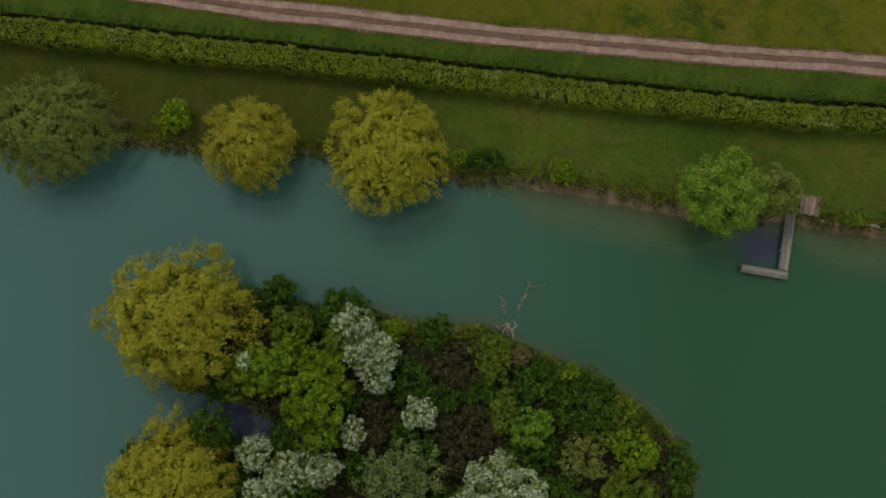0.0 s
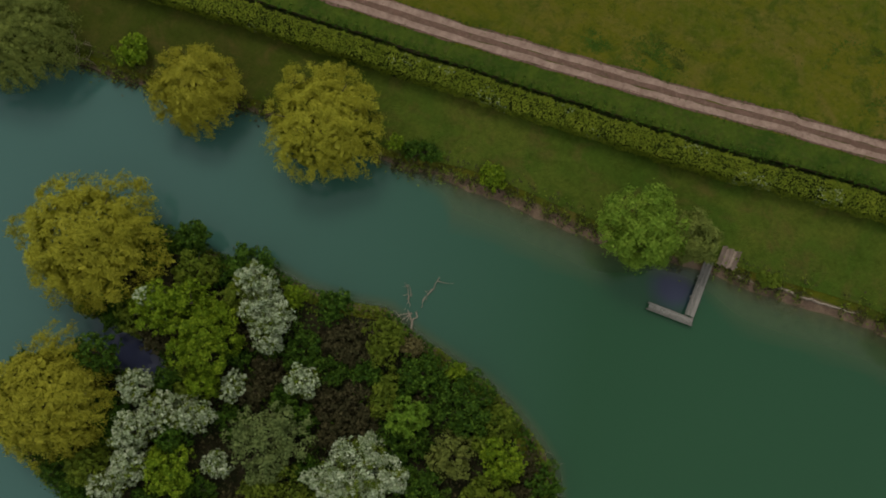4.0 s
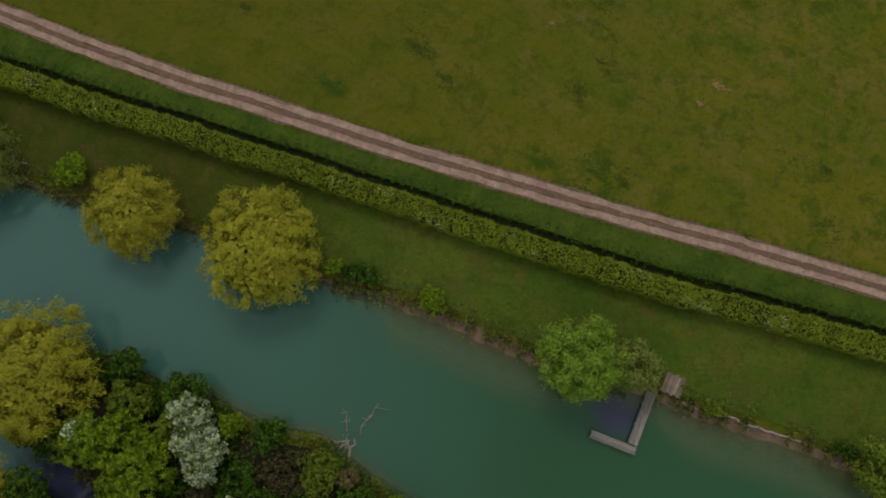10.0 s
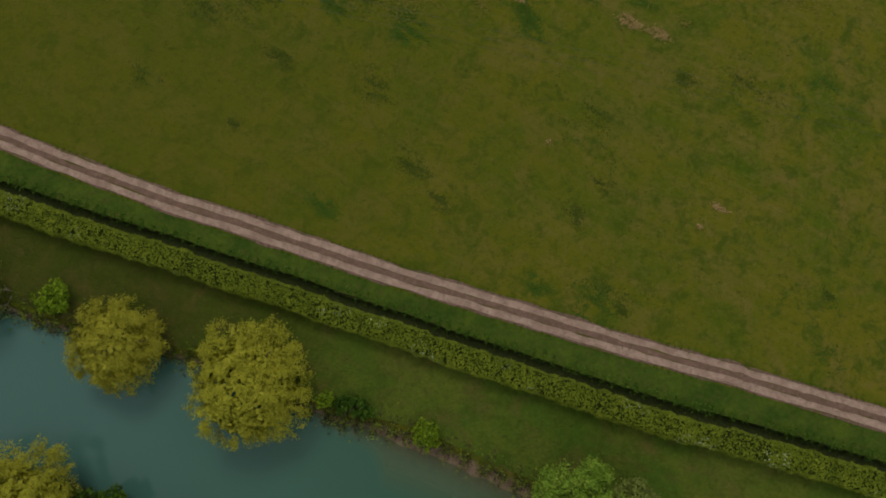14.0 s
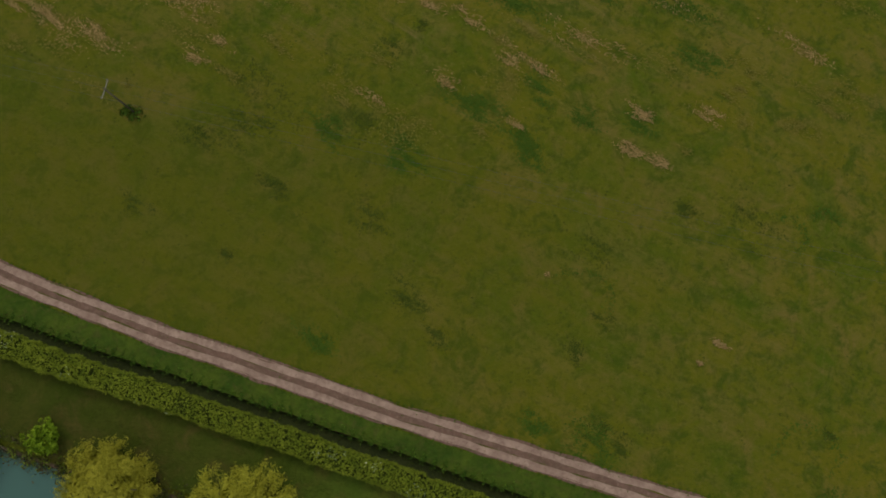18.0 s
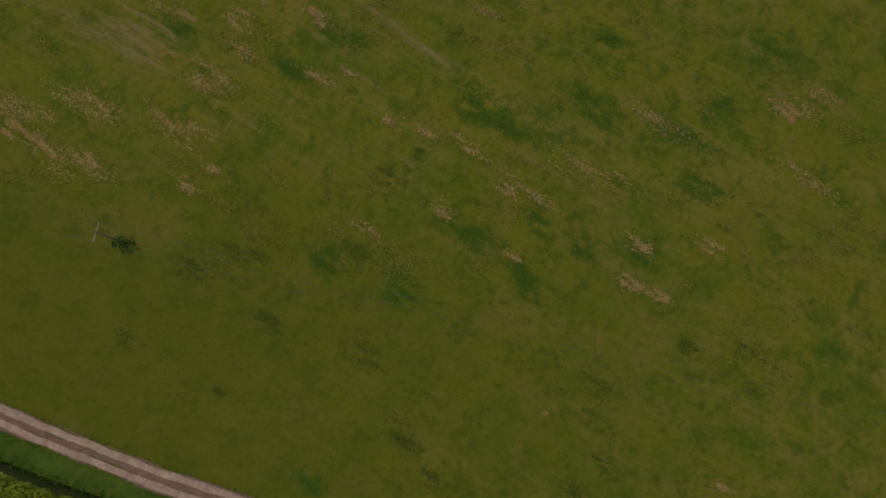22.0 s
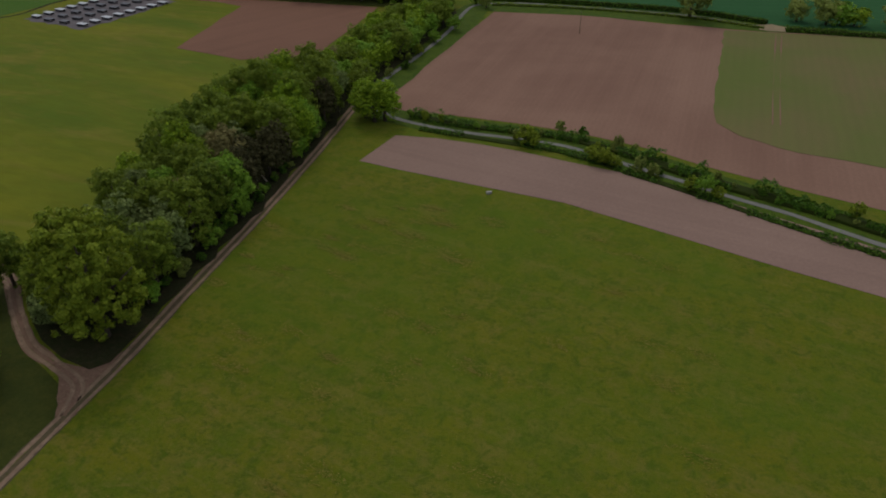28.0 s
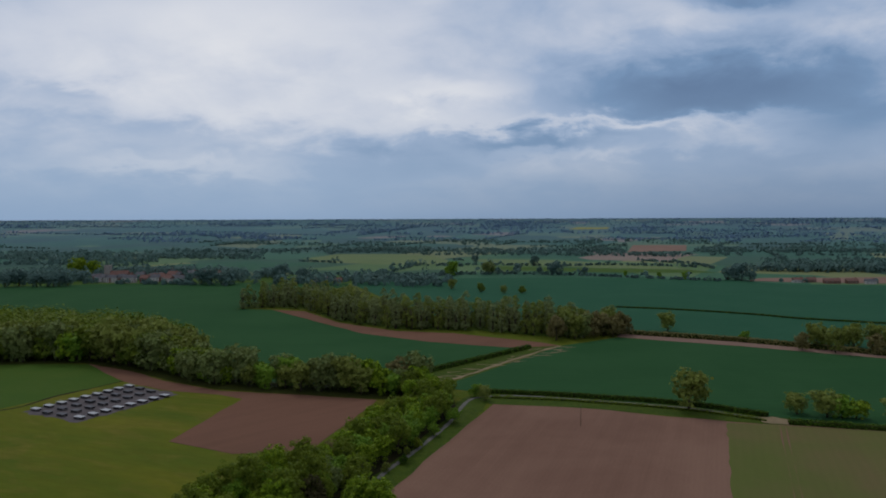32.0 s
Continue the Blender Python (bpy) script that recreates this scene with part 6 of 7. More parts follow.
POPLAR = [kind_of_tree("poplar_tree", 260 + i, h, r, m, n, 1.15, lab, 0.02, 0.36, 16, [(0, 0, h * 0.56, r * 0.8, r * 0.8, h * 0.44), (0.3, 0, h * 0.3, r * 0.9, r * 0.9, h * 0.3), (0, 0.2, h * 0.13, r * 0.85, r * 0.85, h * 0.14)], category="poplar") for i, (h, r, m, n, lab) in enumerate([
    (23, 3.6, LEAF_ASPEN, 760, "tall slender poplar in a plantation"), (21, 3.3, LEAF_ASPEN, 700, "slender poplar in a plantation"), (22, 3.6, LEAF_POPLAR, 700, "tall yellow-green poplar in a plantation")])]
SMALL = [kind_of_tree("shrub", 280 + i, h, r, m, n, 0.45, lab, 0.0, 0.22, 60, category="bush") for i, (h, r, m, n, lab) in enumerate([
    (5, 2.4, LEAF_HEDGE, 1500, "yellow-green shrub beside a lane"), (4, 1.8, LEAF_DARK, 1100, "dark shrub beside a lane"), (4.5, 1.7, LEAF_POPLAR, 1100, "thin olive shrub beside a lane"), (6, 3.0, LEAF_GREEN, 1900, "fresh green shrub beside a lane")])]
PROTO = [BIG_TREE] + NEAR_WOOD + LANE_WOOD + FAR_WOOD + POPLAR + SMALL


def plant(proto, x, y, scale=1.0, tall=1.0, group=""):
    t = copy_thing(proto, pose(x, y, float(rise(np.array(x), np.array(y))) - 0.05, 0, 0, R.uniform(0, 360)) @ Matrix.Diagonal((scale, scale, scale * tall, 1)))
    if group:
        t["group"] = group
    return t


def scatter(poly, gap, seed, tries=4000):
    """Places at least gap metres apart inside a plan outline."""
    g = np.random.default_rng(seed)
    p = np.array(poly, float)
    got = []
    c = g.uniform(p.min(0), p.max(0), (tries, 2))
    c = c[inside([tuple(q) for q in poly], c)]
    for q in c:
        if all((q[0] - o[0]) ** 2 + (q[1] - o[1]) ** 2 > gap * gap for o in got):
            got.append(q)
    return got


WOOD = [(-68.5, 149), (-66.5, 165), (-64.8, 183), (-63.5, 207), (-62.3, 235), (-61.6, 258), (-68, 268), (-88, 258), (-90, 240), (-87.5, 214), (-82, 182), (-77, 160), (-73, 150)]
weights = np.array([0.26, 0.20, 0.16, 0.18, 0.10, 0.06, 0.04])
BARE = [(-66.5, 205), (-64.2, 211), (-69.5, 203), (-63.5, 215), (-65.5, 198.5), (-73, 206)]
for k, (x, y) in enumerate(BARE):
    plant(NEAR_WOOD[5 if k in (2, 5) else 6], x, y, R.uniform(0.95, 1.1), 1.1, "wood along the track")
for x, y in scatter(WOOD, 5.1, 5):
    if math.hypot(x + 68.0, y - 151.2) < 8.5 or any(math.hypot(x - a, y - b) < 4.6 for a, b in BARE):
        continue
    plant(NEAR_WOOD[R.choice(7, p=weights)], x, y, R.uniform(0.75, 1.05), R.uniform(0.9, 1.1), "wood along the track")
plant(NEAR_WOOD[4], -79.0, 151.5, 0.75, 0.8, "wood along the track")
plant(NEAR_WOOD[0], -84.0, 157.0, 0.7, 0.85, "wood along the track")
plant(BIG_TREE, -68.6, 149.8, 1.1, 1.0, "wood along the track")
plant(NEAR_WOOD[4], -76.5, 153.5, 0.9, 0.9, "wood along the track")
plant(NEAR_WOOD[3], -76.0, 160.5, 0.85, 1.05, "wood along the track")
for x, y, s, k in ((-79.5, 157, 0.7, 4), (-83, 163, 0.75, 1), (-85.5, 169, 0.7, 3), (-87, 177, 0.75, 4), (-88.5, 187, 0.8, 0), (-90, 197, 0.8, 3), (-91, 208, 0.8, 1)):
    plant(NEAR_WOOD[k], x, y, s, 0.85, "wood along the track")
WOOD_N = [(-59, 264), (-58.5, 282), (-54, 307), (-49, 341), (-47.5, 366), (-55, 384), (-64, 378), (-66, 345), (-70, 308), (-74, 282), (-72, 266)]
for x, y in scatter(WOOD_N, 5.2, 6):
    plant(LANE_WOOD[R.choice(4, p=(0.4, 0.22, 0.28, 0.1))], x, y, R.uniform(0.6, 0.85), R.uniform(0.8, 1.0), "wood along the lane")
for x, y, s in ((-49.2, 248.6, 1.1), (-46.5, 249.8, 1.0), (-52.4, 251.5, 0.95)):
    plant(NEAR_WOOD[3], x, y, s, 0.75)
# trees by the fork; the outer ones are unseen, added to cast shade
for x, y, s, k in ((-77.5, 131, 0.72, 1), (-84, 129, 0.8, 1), (-82, 138, 0.6, 0), (-90, 136, 0.9, 0), (-75, 122, 0.7, 1), (-95, 154, 0.8, 0), (-93, 160, 0.75, 1), (-100, 148, 0.85, 1), (-104, 138, 0.9, 0)):
    plant(NEAR_WOOD[k], x, y, s)
T2 = [(-420, 385), (-304, 414), (-276, 422), (-255.5, 427), (-219.6, 413), (-182.4, 393), (-157.8, 384), (-128.6, 381), (-101, 379), (-70, 378), (-62, 386), (-70, 396), (-128, 394), (-160, 400), (-190, 418), (-225, 470), (-300, 525), (-460, 540)]
T2_FRONT = [(-420, 385), (-304, 414), (-276, 422), (-255.5, 427), (-219.6, 413), (-182.4, 393), (-157.8, 384), (-128.6, 381), (-101, 379), (-70, 378)]
back_rows = []
for x, y in scatter(T2, 5.2, 8, 9000):
    big = x < -190
    if to_line(T2_FRONT, np.array([[x, y]]))[0] > 24:
        back_rows.append((x, y, R.uniform(7.0, 10.0)))
        continue
    t = plant(FAR_WOOD[R.choice(6, p=(0.38, 0.26, 0.26, 0.03, 0.02, 0.05) if big else (0.24, 0.08, 0.24, 0.12, 0.02, 0.30))], x, y, R.uniform(1.05, 1.6) if big else R.uniform(0.7, 1.3), 1.0, "tree belt behind the ploughed field")
    t.name = "belt_tree"
PLANTATION = [(-283, 650), (-256, 668), (-222, 659), (-172, 594), (-121, 564), (-62, 566), (-10, 546), (0, 575), (-60, 604), (-125, 610), (-175, 640), (-215, 690), (-270, 715)]
for x, y in scatter(PLANTATION, 5.8, 9, 6000):
    plant(POPLAR[R.choice(3)], x, y, R.uniform(0.8, 1.15), R.uniform(0.8, 1.1), "poplar plantation")
for x, y in scatter([(-12, 536), (24, 552), (34, 566), (22, 580), (-6, 566)], 6.5, 10):
    plant(FAR_WOOD[R.choice((2, 4, 4, 4, 0))], x, y, R.uniform(0.9, 1.25), 1.15, "clump beside the plantation")
for x, y in scatter([(128, 524), (170, 512), (330, 452), (345, 490), (190, 552), (140, 550)], 11, 11):
    plant(FAR_WOOD[R.choice((0, 1, 1, 1, 4))], x, y, R.uniform(0.9, 1.1), 1.0, "dark copse in the cereal").name = "copse_tree"
for x, y, s, k in ((45.6, 375.5, 1.3, 0), (86, 377, 0.8, 0), (96, 374, 1.0, 0), (101, 373.5, 1.1, 3), (106, 373.5, 0.9, 5), (120, 372, 0.9, 0), (127, 371, 0.95, 5), (-132, 851, 0.85, 0), (-97, 826, 0.9, 1), (-72, 813, 0.65, 0), (-54, 816, 0.75, 1), (61, 585, 1.0, 0), (104, 557, 0.7, 3), (-41, 384, 0.55, 3), (-36, 378, 0.5, 0)):
    plant(FAR_WOOD[k], x, y, s, 0.72 if 80 < x < 130 else 0.9)
for x, y, s, k in ((-625, 810, 1.93, 6), (-632, 797, 1.21, 6), (-599, 806, 1.4, 6), (-579, 817, 1.49, 6), (-569, 818, 0.94, 6), (-580, 809, 1.18, 6), (-591, 813, 0.95, 6), (-451, 874, 1.09, 6), (-430, 864, 1.42, 6), (-414, 859, 1.5, 6), (-400, 861, 1.21, 6), (-395, 869, 1.31, 6), (-618, 957, 0.89, 6), (-358, 930, 1.76, 6), (-372, 944, 1.21, 6), (-333, 934, 1.35, 6)):
    plant(FAR_WOOD[k], x, y, s, R.uniform(0.85, 1.05), "trees round the village")
for x, y, s, k in ((-163, 1031, 1.87, 3), (-118, 1062, 1.92, 7), (-107, 1073, 0.78, 6), (-81, 1077, 1.05, 6), (-27, 1064, 1.53, 6), (-34, 1063, 1.12, 6), (9, 1069, 0.82, 6), (-50, 1071, 0.77, 6), (61, 1057, 0.63, 3), (101, 1031, 0.68, 3), (130, 1014, 0.79, 3), (88, 1052, 0.44, 3), (179, 1012, 1.23, 6), (194, 1006, 1.55, 6), (201, 991, 0.97, 6), (191, 1022, 1.44, 6), (-68, 1246, 1.32, 6), (-169, 1291, 1.09, 6)):
    plant(FAR_WOOD[k], x, y, s, R.uniform(0.9, 1.1), "trees between the small fields")
plant(FAR_WOOD[5], -650, 940, 2.5, 0.95)
plant(FAR_WOOD[5], -628, 948, 2.1, 0.95)
for x, y, s, k in ((-52.0, 303, 0.7, 2), (-50.2, 310, 0.8, 0), (-47.6, 325, 0.9, 3), (-43.0, 341, 1.0, 3), (-54.5, 286, 0.8, 2), (-51, 294, 0.8, 1), (-7.5, 240.5, 1.15, 0), (-5.2, 240.2, 0.9, 0), (-10, 243, 0.9, 2), (1, 250, 0.8, 2), (7, 248, 0.7, 1), (9.8, 233.2, 1.0, 0), (12.2, 232, 1.1, 0), (14.8, 231, 0.8, 0), (16, 243.5, 0.8, 2), (20, 240, 0.7, 2), (25, 228.4, 0.6, 1), (31.5, 221.8, 0.8, 0), (34.5, 220, 0.85, 3), (37, 218.5, 0.7, 0), (20.5, 229, 1.0, 2), (23.6, 227.4, 1.0, 2), (64.5, 214.5, 0.8, 0), (47, 221, 0.6, 1), (55, 217.5, 0.55, 1)):
    plant(SMALL[k], x, y, 1.05 * s, R.uniform(0.85, 1.15), "shrubs along the lane")
wood_side = glide([(-64.5, 160), (-62.9, 178), (-61.6, 200), (-60.7, 222), (-60.2, 248)], 1.0)
for k in range(30):
    x, y = wood_side[int(len(wood_side) * ((k * 0.618) % 1))] + R.normal(size=2) * (0.6, 0.8) - (1.4, 0)
    plant(SMALL[R.choice((1, 1, 2, 3))], x, y, R.uniform(0.5, 0.95), R.uniform(0.8, 1.2), "shrubs on the wood's edge")
lane_side = glide([(-40, 252.5), (-27, 249.5), (-12, 247.5), (4, 244.5), (22, 235), (44, 222), (66, 209)], 1.0)
for k in range(24):
    x, y = lane_side[int(len(lane_side) * ((k * 0.618) % 1))] + R.normal(size=2) * (1.2, 0.7)
    plant(SMALL[R.choice((1, 1, 2, 2, 0, 3))], x, y, R.uniform(0.3, 0.62), R.uniform(0.8, 1.7), "shrubs along the lane")
for ob in PROTO:
    for o in (*ob.children_recursive, ob):
        bpy.data.objects.remove(o)

field("belt_floor", [(x, y - 6) for x, y in T2_FRONT] + T2[len(T2_FRONT):], GRASS_SHADED, "grass under the tree belt, darkened like shade", 0.105, 20)
field("plantation_floor", PLANTATION, VERGE, "dark grass under the poplars", 0.135, 20)

# distant hedgerow trees and woods, too many to count
def far_trees(name, spots, size, per, mat, label, seed):
    g = np.random.default_rng(seed)
    s = np.array(spots)
    k = np.repeat(np.arange(len(s)), per)
    e = g.normal(size=(len(k), 3))
    e[:, 2] = np.abs(e[:, 2])
    e /= np.linalg.norm(e, axis=1)[:, None]
    r = s[k, 2:3]
    p = np.column_stack([s[k, :2], rise(s[k, 0], s[k, 1]) + s[k, 2] * 0.7]) + e * r * (0.9, 0.9, 1.1) * g.uniform(0.7, 1.1, (len(k), 1))
    low = g.random(len(k)) < 0.3
    p[low, 2] -= (s[k, 2] * 0.6)[low]
    v, f = leaves(g, p, e, size, 0.9, 0, 0.15)
    return tagged(from_mesh(name, mesh_of(name, v, f, mat)), label, "woodland", kind="stuff")


far_trees("belt_woods", back_rows[::2], 1.8, 110, LEAF_WOOD_SHADED, "dark green woodland behind the ploughed field", 97)
far_trees("belt_woods", back_rows[1::2], 1.8, 110, LEAF_OAK, "olive green woodland behind the ploughed field", 98)
g = np.random.default_rng(91)
spots = []


def hedgerow(line, gap, r, r_big, share=0.12):
    """Hedgerow along a line: low growth close together, a taller tree here and there."""
    for x, y in glide(line, gap):
        spots.append((x + g.normal() * 2, y + g.normal() * 2, g.uniform(0.7, 1.3) * (r_big if g.random() < share else r)))


def wood(x, y, wide, deep, n, r):
    for _ in range(n):
        spots.append((x + g.uniform(-1, 1) * wide, y + g.normal() * deep, g.uniform(0.75, 1.25) * r))


for line in ([(-485, 1311), (-333, 1251), (-253, 1232), (-180, 1215)], [(-180, 1022), (-124, 1080), (-33, 1113), (21, 1100)], [(6, 1072), (98, 1046), (190, 1006)], [(-295, 1425), (-158, 1352), (-39, 1289), (68, 1274), (174, 1234)], [(-420, 1015), (-260, 1040), (-160, 1035)], [(-250, 900), (-260, 1000), (-255, 1230)]):
    hedgerow(line, 6, 1.7, 5.0, 0.22)
for x, y, wide, deep, n, r in ((350, 1170, 130, 10, 90, 6), (335, 1186, 75, 9, 130, 6.5), (-420, 1700, 90, 40, 130, 6), (-850, 1215, 130, 25, 110, 6), (-690, 1400, 90, 25, 70, 5.5), (-250, 885, 100, 10, 75, 5.5), (-640, 1010, 120, 25, 90, 6), (420, 1330, 120, 25, 80, 6), (80, 1560, 120, 12, 60, 5)):
    wood(x, y, wide, deep, n, r)
for _ in range(170):
    a, d = g.uniform(-0.95, 0.75), 1000 * math.exp(g.uniform(0.36, 1.3))
    x0, y0 = d * math.sin(a), 70 + d * math.cos(a)
    w, far_ = g.choice((0.05, 0.15, -0.1, 1.35)) + g.normal() * 0.12, g.uniform(120, 460)
    hedgerow([(x0, y0), (x0 + math.cos(w) * far_, y0 + math.sin(w) * far_)], 8, 2.4, 5.0, 0.14)
for _ in range(95):
    a, d = g.uniform(-0.95, 0.75), 1000 * math.exp(g.uniform(0.42, 1.35))
    wide = g.uniform(30, 260)
    wood(d * math.sin(a), 70 + d * math.cos(a), wide, g.uniform(6, 26), int(wide / 3.4), g.uniform(4.2, 6.2))
spots = np.array(spots)
pale = np.zeros(len(spots), bool)
for poly in ([(-520, 1370), (-510, 1600), (-390, 1610), (-270, 1515), (-205, 1330), (-220, 1246), (-335, 1233)], [(-205, 1429), (-40, 1410), (160, 1240), (200, 1120), (56, 1106), (-150, 1130)], [(195, 1000), (345, 980), (600, 1000), (600, 1115), (215, 1050)], [(95, 1640), (230, 1640), (300, 2090), (130, 2090)], [(-40, 2850), (125, 2850), (140, 3340), (-40, 3340)], [(-150, 1125), (60, 1020), (175, 1000), (195, 1145), (-140, 1240)]):
    pale |= inside(poly, spots[:, :2])
spots = spots[~pale].tolist()
for line in ([(-218, 1241), (-127, 1252), (-37, 1250)], [(-180, 1043), (-87, 1066), (7, 1059)], [(7, 1055), (97, 1017), (169, 995)], [(-28, 1238), (52, 1276), (178, 1251)], [(106, 1407), (180, 1321), (197, 1216)], [(-828, 1276), (-784, 1434), (-741, 1520)]):
    hedgerow(line, 5, 1.9, 4.6, 0.10)
spots = np.array(spots)
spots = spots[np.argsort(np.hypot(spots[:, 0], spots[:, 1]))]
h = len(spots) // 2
far_trees("distant_woods", spots[:h], 4.4, 11, LEAF_HAZED, "distant woods and hedgerow trees tinted with haze", 92)
far_trees("distant_woods", spots[h:], 4.8, 9, LEAF_SKYLINE_HAZED, "distant hedgerow trees tinted blue with haze", 93)
ring = [(3300 * math.sin(a) + g.normal() * 500, 3300 * math.cos(a) + g.normal() * 500, g.uniform(5, 9)) for a in g.uniform(0.8, 5.3, 1500)]
tagged(from_mesh("rape_field", mesh_of("rape_field", [(x, y, float(rise(np.array(x), np.array(y))) + 1.0) for x, y in ((-40, 3060), (110, 3090), (125, 3230), (-10, 3250))], [[0, 1, 2, 3]], RAPE)), "yellow field of rape in flower far off", "field", kind="structure")
tagged(from_mesh("field_pink_far", mesh_of("field_pink_far", [(x, y, float(rise(np.array(x), np.array(y))) + 0.8) for x, y in ((104, 1717), (236, 1785), (276, 2081), (140, 2068))], [[0, 1, 2, 3]], SOIL_PALE)), "bare pinkish field far off", "field", kind="structure")
far_trees("distant_woods", ring, 4.5, 14, LEAF_HAZED, "distant woods on the rising land tinted with haze", 94)
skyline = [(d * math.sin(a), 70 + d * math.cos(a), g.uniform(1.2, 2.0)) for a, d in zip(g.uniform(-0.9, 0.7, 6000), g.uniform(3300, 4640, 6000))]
far_trees("distant_woods", skyline, 4.2, 7, LEAF_SKYLINE_HAZED, "woods on the skyline tinted blue with haze", 95)

fallen = new("fallen_log")
bend = glide([(-64.0, 208.5, LAND + 0.2), (-66.5, 210.1, LAND + 1.1), (-70.8, 211.1, LAND + 1.5), (-73.3, 210.7, LAND + 1.2)], 0.8)
from_mesh("trunk", tubes("trunk", [(bend, np.linspace(0.14, 0.26, len(bend)))], DEADWOOD, 7), fallen)
tagged(fallen, "bleached fallen trunk leaning out of the wood", "log")
gate_post = new("gate_post")
gate_post.matrix_basis = pose(-60.2, 252.0, LAND + 0.05, 0, 2, 10)
from_mesh("post", tubes("post", [([(0, 0, -0.3), (0, 0, 1.4)], [0.12, 0.11])], POLE_WOOD, 8), gate_post)
tagged(gate_post, "short dark wooden post beside the track", "post")
trough = new("water_trough")
trough.matrix_basis = pose(-12.9, 212.0, LAND + 0.02, 0, 0, 24)
part("basin", box_bm(1.3, 0.5, 0.45, 0, 0, 0, 0.05), FLINT, trough)
part("rim", box_bm(1.36, 0.56, 0.05, 0, 0, 0.45, 0.02), FLINT, trough)
tagged(trough, "pale grey water trough standing in the pasture", "trough")

# ---- livestock shelters ----
def shelter(x, y, turn, roof, label):
    th = new("field_shelter")
    th.matrix_basis = pose(x, y, LAND + 0.06, 0, 0, turn)
    part("roof", box_bm(4.2, 2.4, 0.08, 0, 0, 0.95, 0.02), roof, th, "sheet roof")
    for s in (-1, 1):
        part("side_wall", box_bm(3.6, 0.06, 0.7, 0, s * 0.95, 0.15), MESH_DARK, th)
    part("back_wall", box_bm(0.06, 1.84, 0.75, -1.77, 0, 0.1), MESH_DARK, th)
    for px in (-1.8, 1.8):
        for py in (-1.1, 1.1):
            part("leg", box_bm(0.09, 0.09, 0.95, px, py, 0), GREY_STEEL, th)
    return tagged(th, label, "shelter", "rows of field shelters")


tagged(slab("trodden_yard", [(-215, 328), (-202, 378), (-169, 366), (-183, 318)], LAND + 0.1, TRODDEN, 3, 0.6), "bare grey trodden earth under the shelters", "yard", kind="structure")
row_turn = math.degrees(math.atan2(375 - 330, -198 + 211))
pale_one = shelter(0, 0, 0, SHEET, "low field shelter with a pale sheet roof")
dark_one = shelter(0, 0, 0, SHEET_DARK, "low field shelter with a dark sheet roof")
for j, (a, b, n, one) in enumerate((((-211, 331), (-198.5, 374.5), 9, pale_one), ((-203, 327.5), (-191, 371), 8, dark_one), ((-195, 325.5), (-183, 367), 8, dark_one), ((-185.5, 323), (-172.5, 360.5), 8, pale_one))):
    for i in range(n):
        t = i / (n - 1)
        copy_thing(one, pose(a[0] + (b[0] - a[0]) * t, a[1] + (b[1] - a[1]) * t, LAND + 0.1, 0, 0, row_turn - 90 + R.normal() * 2))
for ob in (pale_one, dark_one):
    for o in (*ob.children_recursive, ob):
        bpy.data.objects.remove(o)

# ---- village ----
def house(x, y, turn, w, d, h, wall, roof, label, windows=3):
    th = new("house")
    th.matrix_basis = pose(x, y, LAND, 0, 0, turn)
    part("wall", box_bm(w, d, h), wall, th)
    rh = d * 0.42
    vs = [(-w / 2 - 0.4, -d / 2 - 0.5, h - 0.2), (w / 2 + 0.4, -d / 2 - 0.5, h - 0.2), (w / 2 + 0.4, d / 2 + 0.5, h - 0.2), (-w / 2 - 0.4, d / 2 + 0.5, h - 0.2), (-w / 2 - 0.4, 0, h + rh), (w / 2 + 0.4, 0, h + rh)]
    rf = from_mesh("roof", mesh_of("roof", vs, [[0, 1, 5, 4], [2, 3, 4, 5], [0, 4, 3], [1, 2, 5], [0, 3, 2, 1]], roof), th)
    part("chimney", box_bm(0.9, 0.7, 1.8, w * 0.32, 0, h + rh - 0.8, 0.03), BRICK, rf)
    for i in range(windows):
        for z in (0.9, 3.4):
            if z + 1.4 < h:
                wd = part("window", box_bm(1.2, 0.12, 1.3, (i + 0.5) / windows * w - w / 2, -d / 2, z), RENDERED, th)
                part("pane", box_bm(0.95, 0.05, 1.05, (i + 0.5) / windows * w - w / 2, -d / 2 - 0.06, z + 0.12), GLASS, wd)
    return tagged(th, label, "house", "village houses")


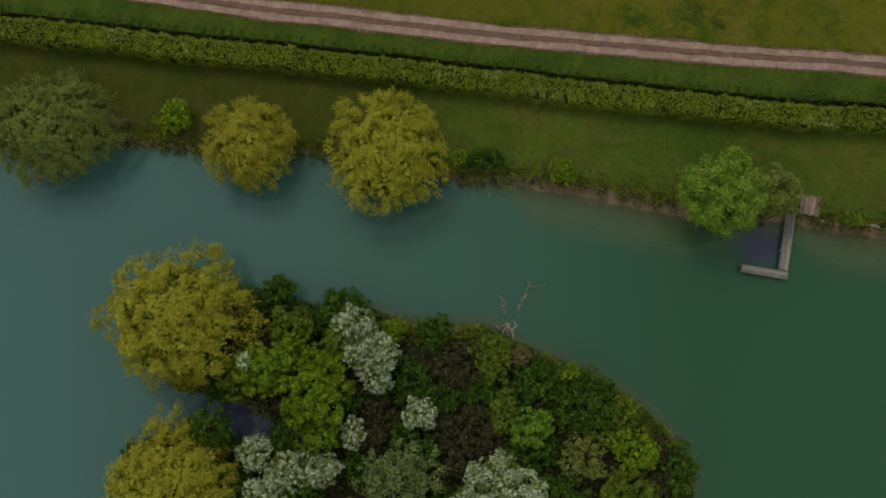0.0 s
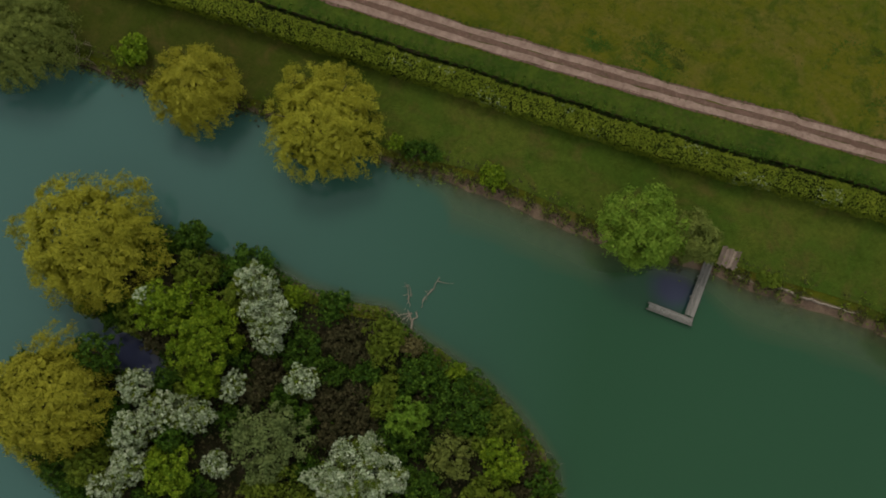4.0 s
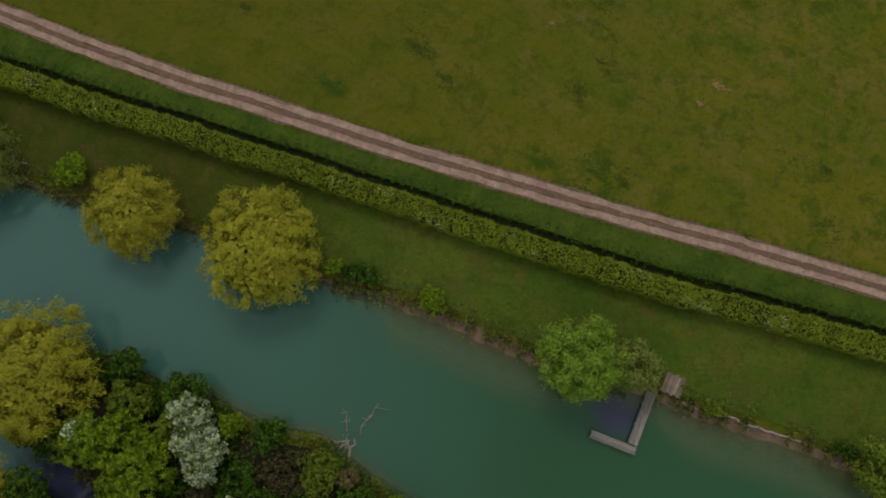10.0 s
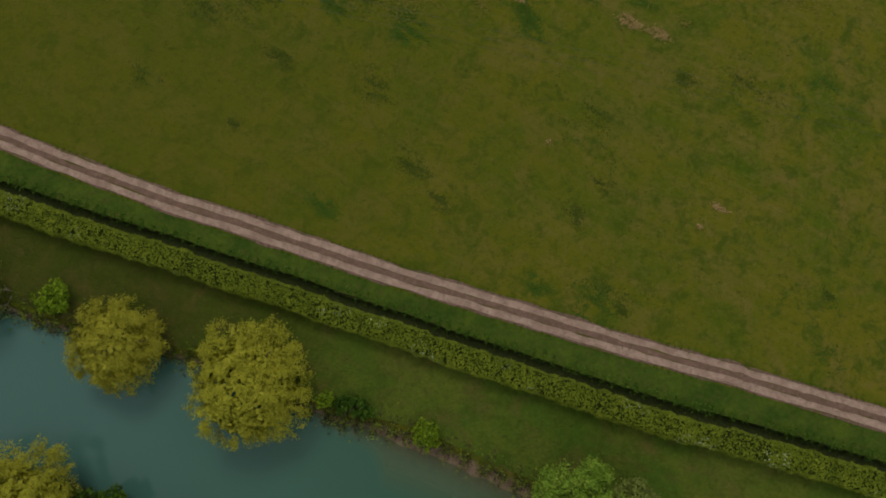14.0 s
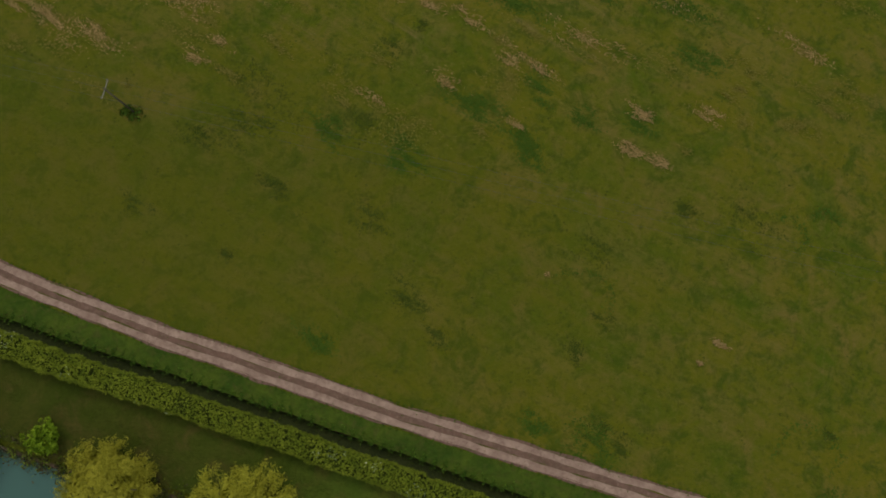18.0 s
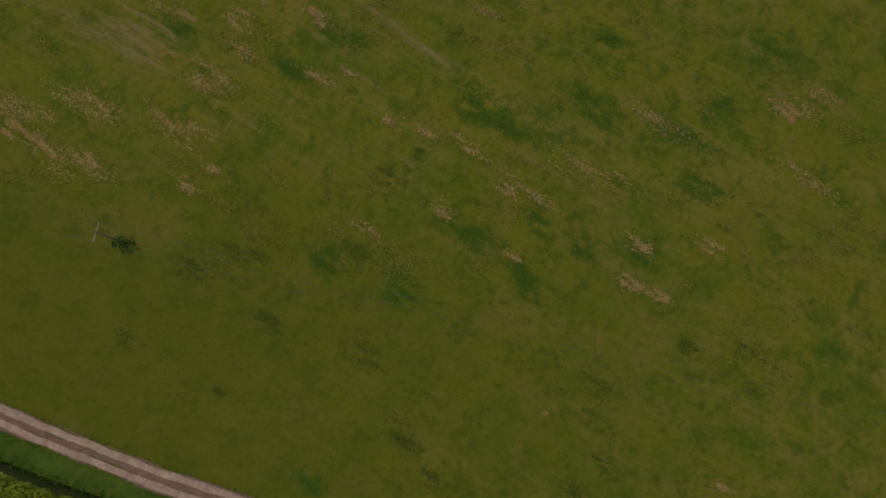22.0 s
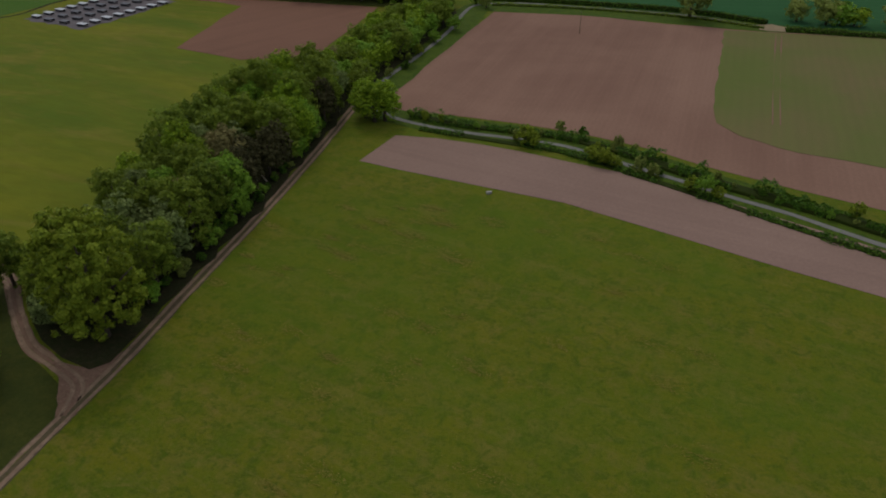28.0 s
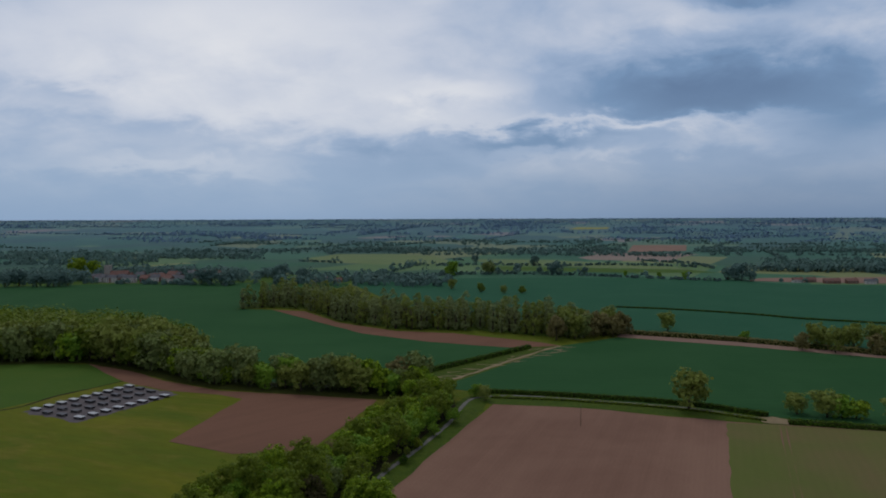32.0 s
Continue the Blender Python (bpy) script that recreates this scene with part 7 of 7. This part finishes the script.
g = np.random.default_rng(77)
for i in range(46):
    t = (i * 0.618) % 1
    x, y = -585 + 125 * t + g.normal() * 4, 866 + 12 * t + 110 * g.random() ** 1.4
    kind = g.integers(0, 4)
    wall, roof, lab = ((BRICK, TILE, "red-brick village house with a clay-tile roof"), (RENDERED, TILE, "white-rendered village house with a clay-tile roof"), (RENDERED, SLATE, "white village house with a slate roof"), (BRICK, SLATE, "red-brick village house with a slate roof"))[kind]
    house(x, y, g.uniform(-40, 40), g.uniform(9, 13), 7.5, g.uniform(5.0, 6.6), wall, roof, lab)
for x, y, w, wall, roof, lab in ((-312, 915, 16, RENDERED, SLATE, "white farmhouse with a grey roof"), (-298, 918, 14, RENDERED, SLATE, "pale barn with a grey roof"), (-280, 912, 12, BRICK, TILE, "brick cottage among trees"), (252, 990, 14, RENDERED, TILE, "low white cottage far off"), (268, 995, 12, BRICK, TILE, "red-brick farmhouse far off"), (286, 981, 22, BRICK, TILE, "long red-brick barn far off"), (308, 984, 16, BRICK, TILE, "red-brick house far off"), (326, 980, 14, RENDERED, SLATE, "white house far off")):
    house(x, y, g.uniform(-15, 15), w * 0.8, 6, 3.4, wall, roof, lab)
church = new("church")
church.matrix_basis = pose(-568, 890, LAND, 0, 0, 12)
part("tower", box_bm(7, 7, 19, 0, 0, 0, 0.15), FLINT, church, "square flint tower")
for sx_ in (-3, -1, 1, 3):
    for sy_ in (-3.2, 3.2):
        part("battlement", box_bm(1.1, 0.6, 1.1, sx_, sy_, 19), FLINT, church)
part("nave", box_bm(22, 9, 8, 14, 0, 0), FLINT, church)
from_mesh("roof", mesh_of("roof", [(3, -5, 7.8), (25.4, -5, 7.8), (25.4, 5, 7.8), (3, 5, 7.8), (3, 0, 13), (25.4, 0, 13)], [[0, 1, 5, 4], [2, 3, 4, 5], [0, 4, 3], [1, 2, 5], [0, 3, 2, 1]], TILE), church, "steep red tiled roof")
tagged(church, "flint village church with a square tower", "church")
vs = []
for i in range(150):
    t = g.random()
    x = -700 + 330 * t + g.normal() * 12
    vs.append((x, 858 + 15 * t + g.choice((45, 70, 95, 120) if -600 < x < -450 else (-4, 25, 55, 90)) + g.normal() * 8, g.uniform(3, 5.5) if -600 < x < -450 else g.uniform(4, 8.5)))
for i in range(90):
    vs.append((-350 + 200 * g.random(), 925 + g.normal() * 14 + 15, g.uniform(3, 6)))
for i in range(9):
    vs.append((230 + 140 * g.random(), 988 + g.normal() * 5, g.uniform(2, 3.4)))
for i in range(34):
    vs.append((-585 + 150 * g.random(), 852 + 6 * g.random() + 0.09 * i, g.uniform(2.0, 4.2)))
for i in range(60):
    vs.append((-720 + 125 * g.random(), 846 + 60 * g.random(), g.uniform(6, 9.5)))
for i in range(160):
    vs.append((-640 + 260 * g.random(), 970 + 60 * g.random() ** 2, g.uniform(4, 7.5)))
far_trees("village_trees", vs[::2], 2.4, 60, LEAF_HAZED, "garden trees round the village tinted with haze", 96)
far_trees("village_trees", vs[1::2], 2.4, 60, LEAF_HAZED, "churchyard trees round the village tinted with haze", 99)
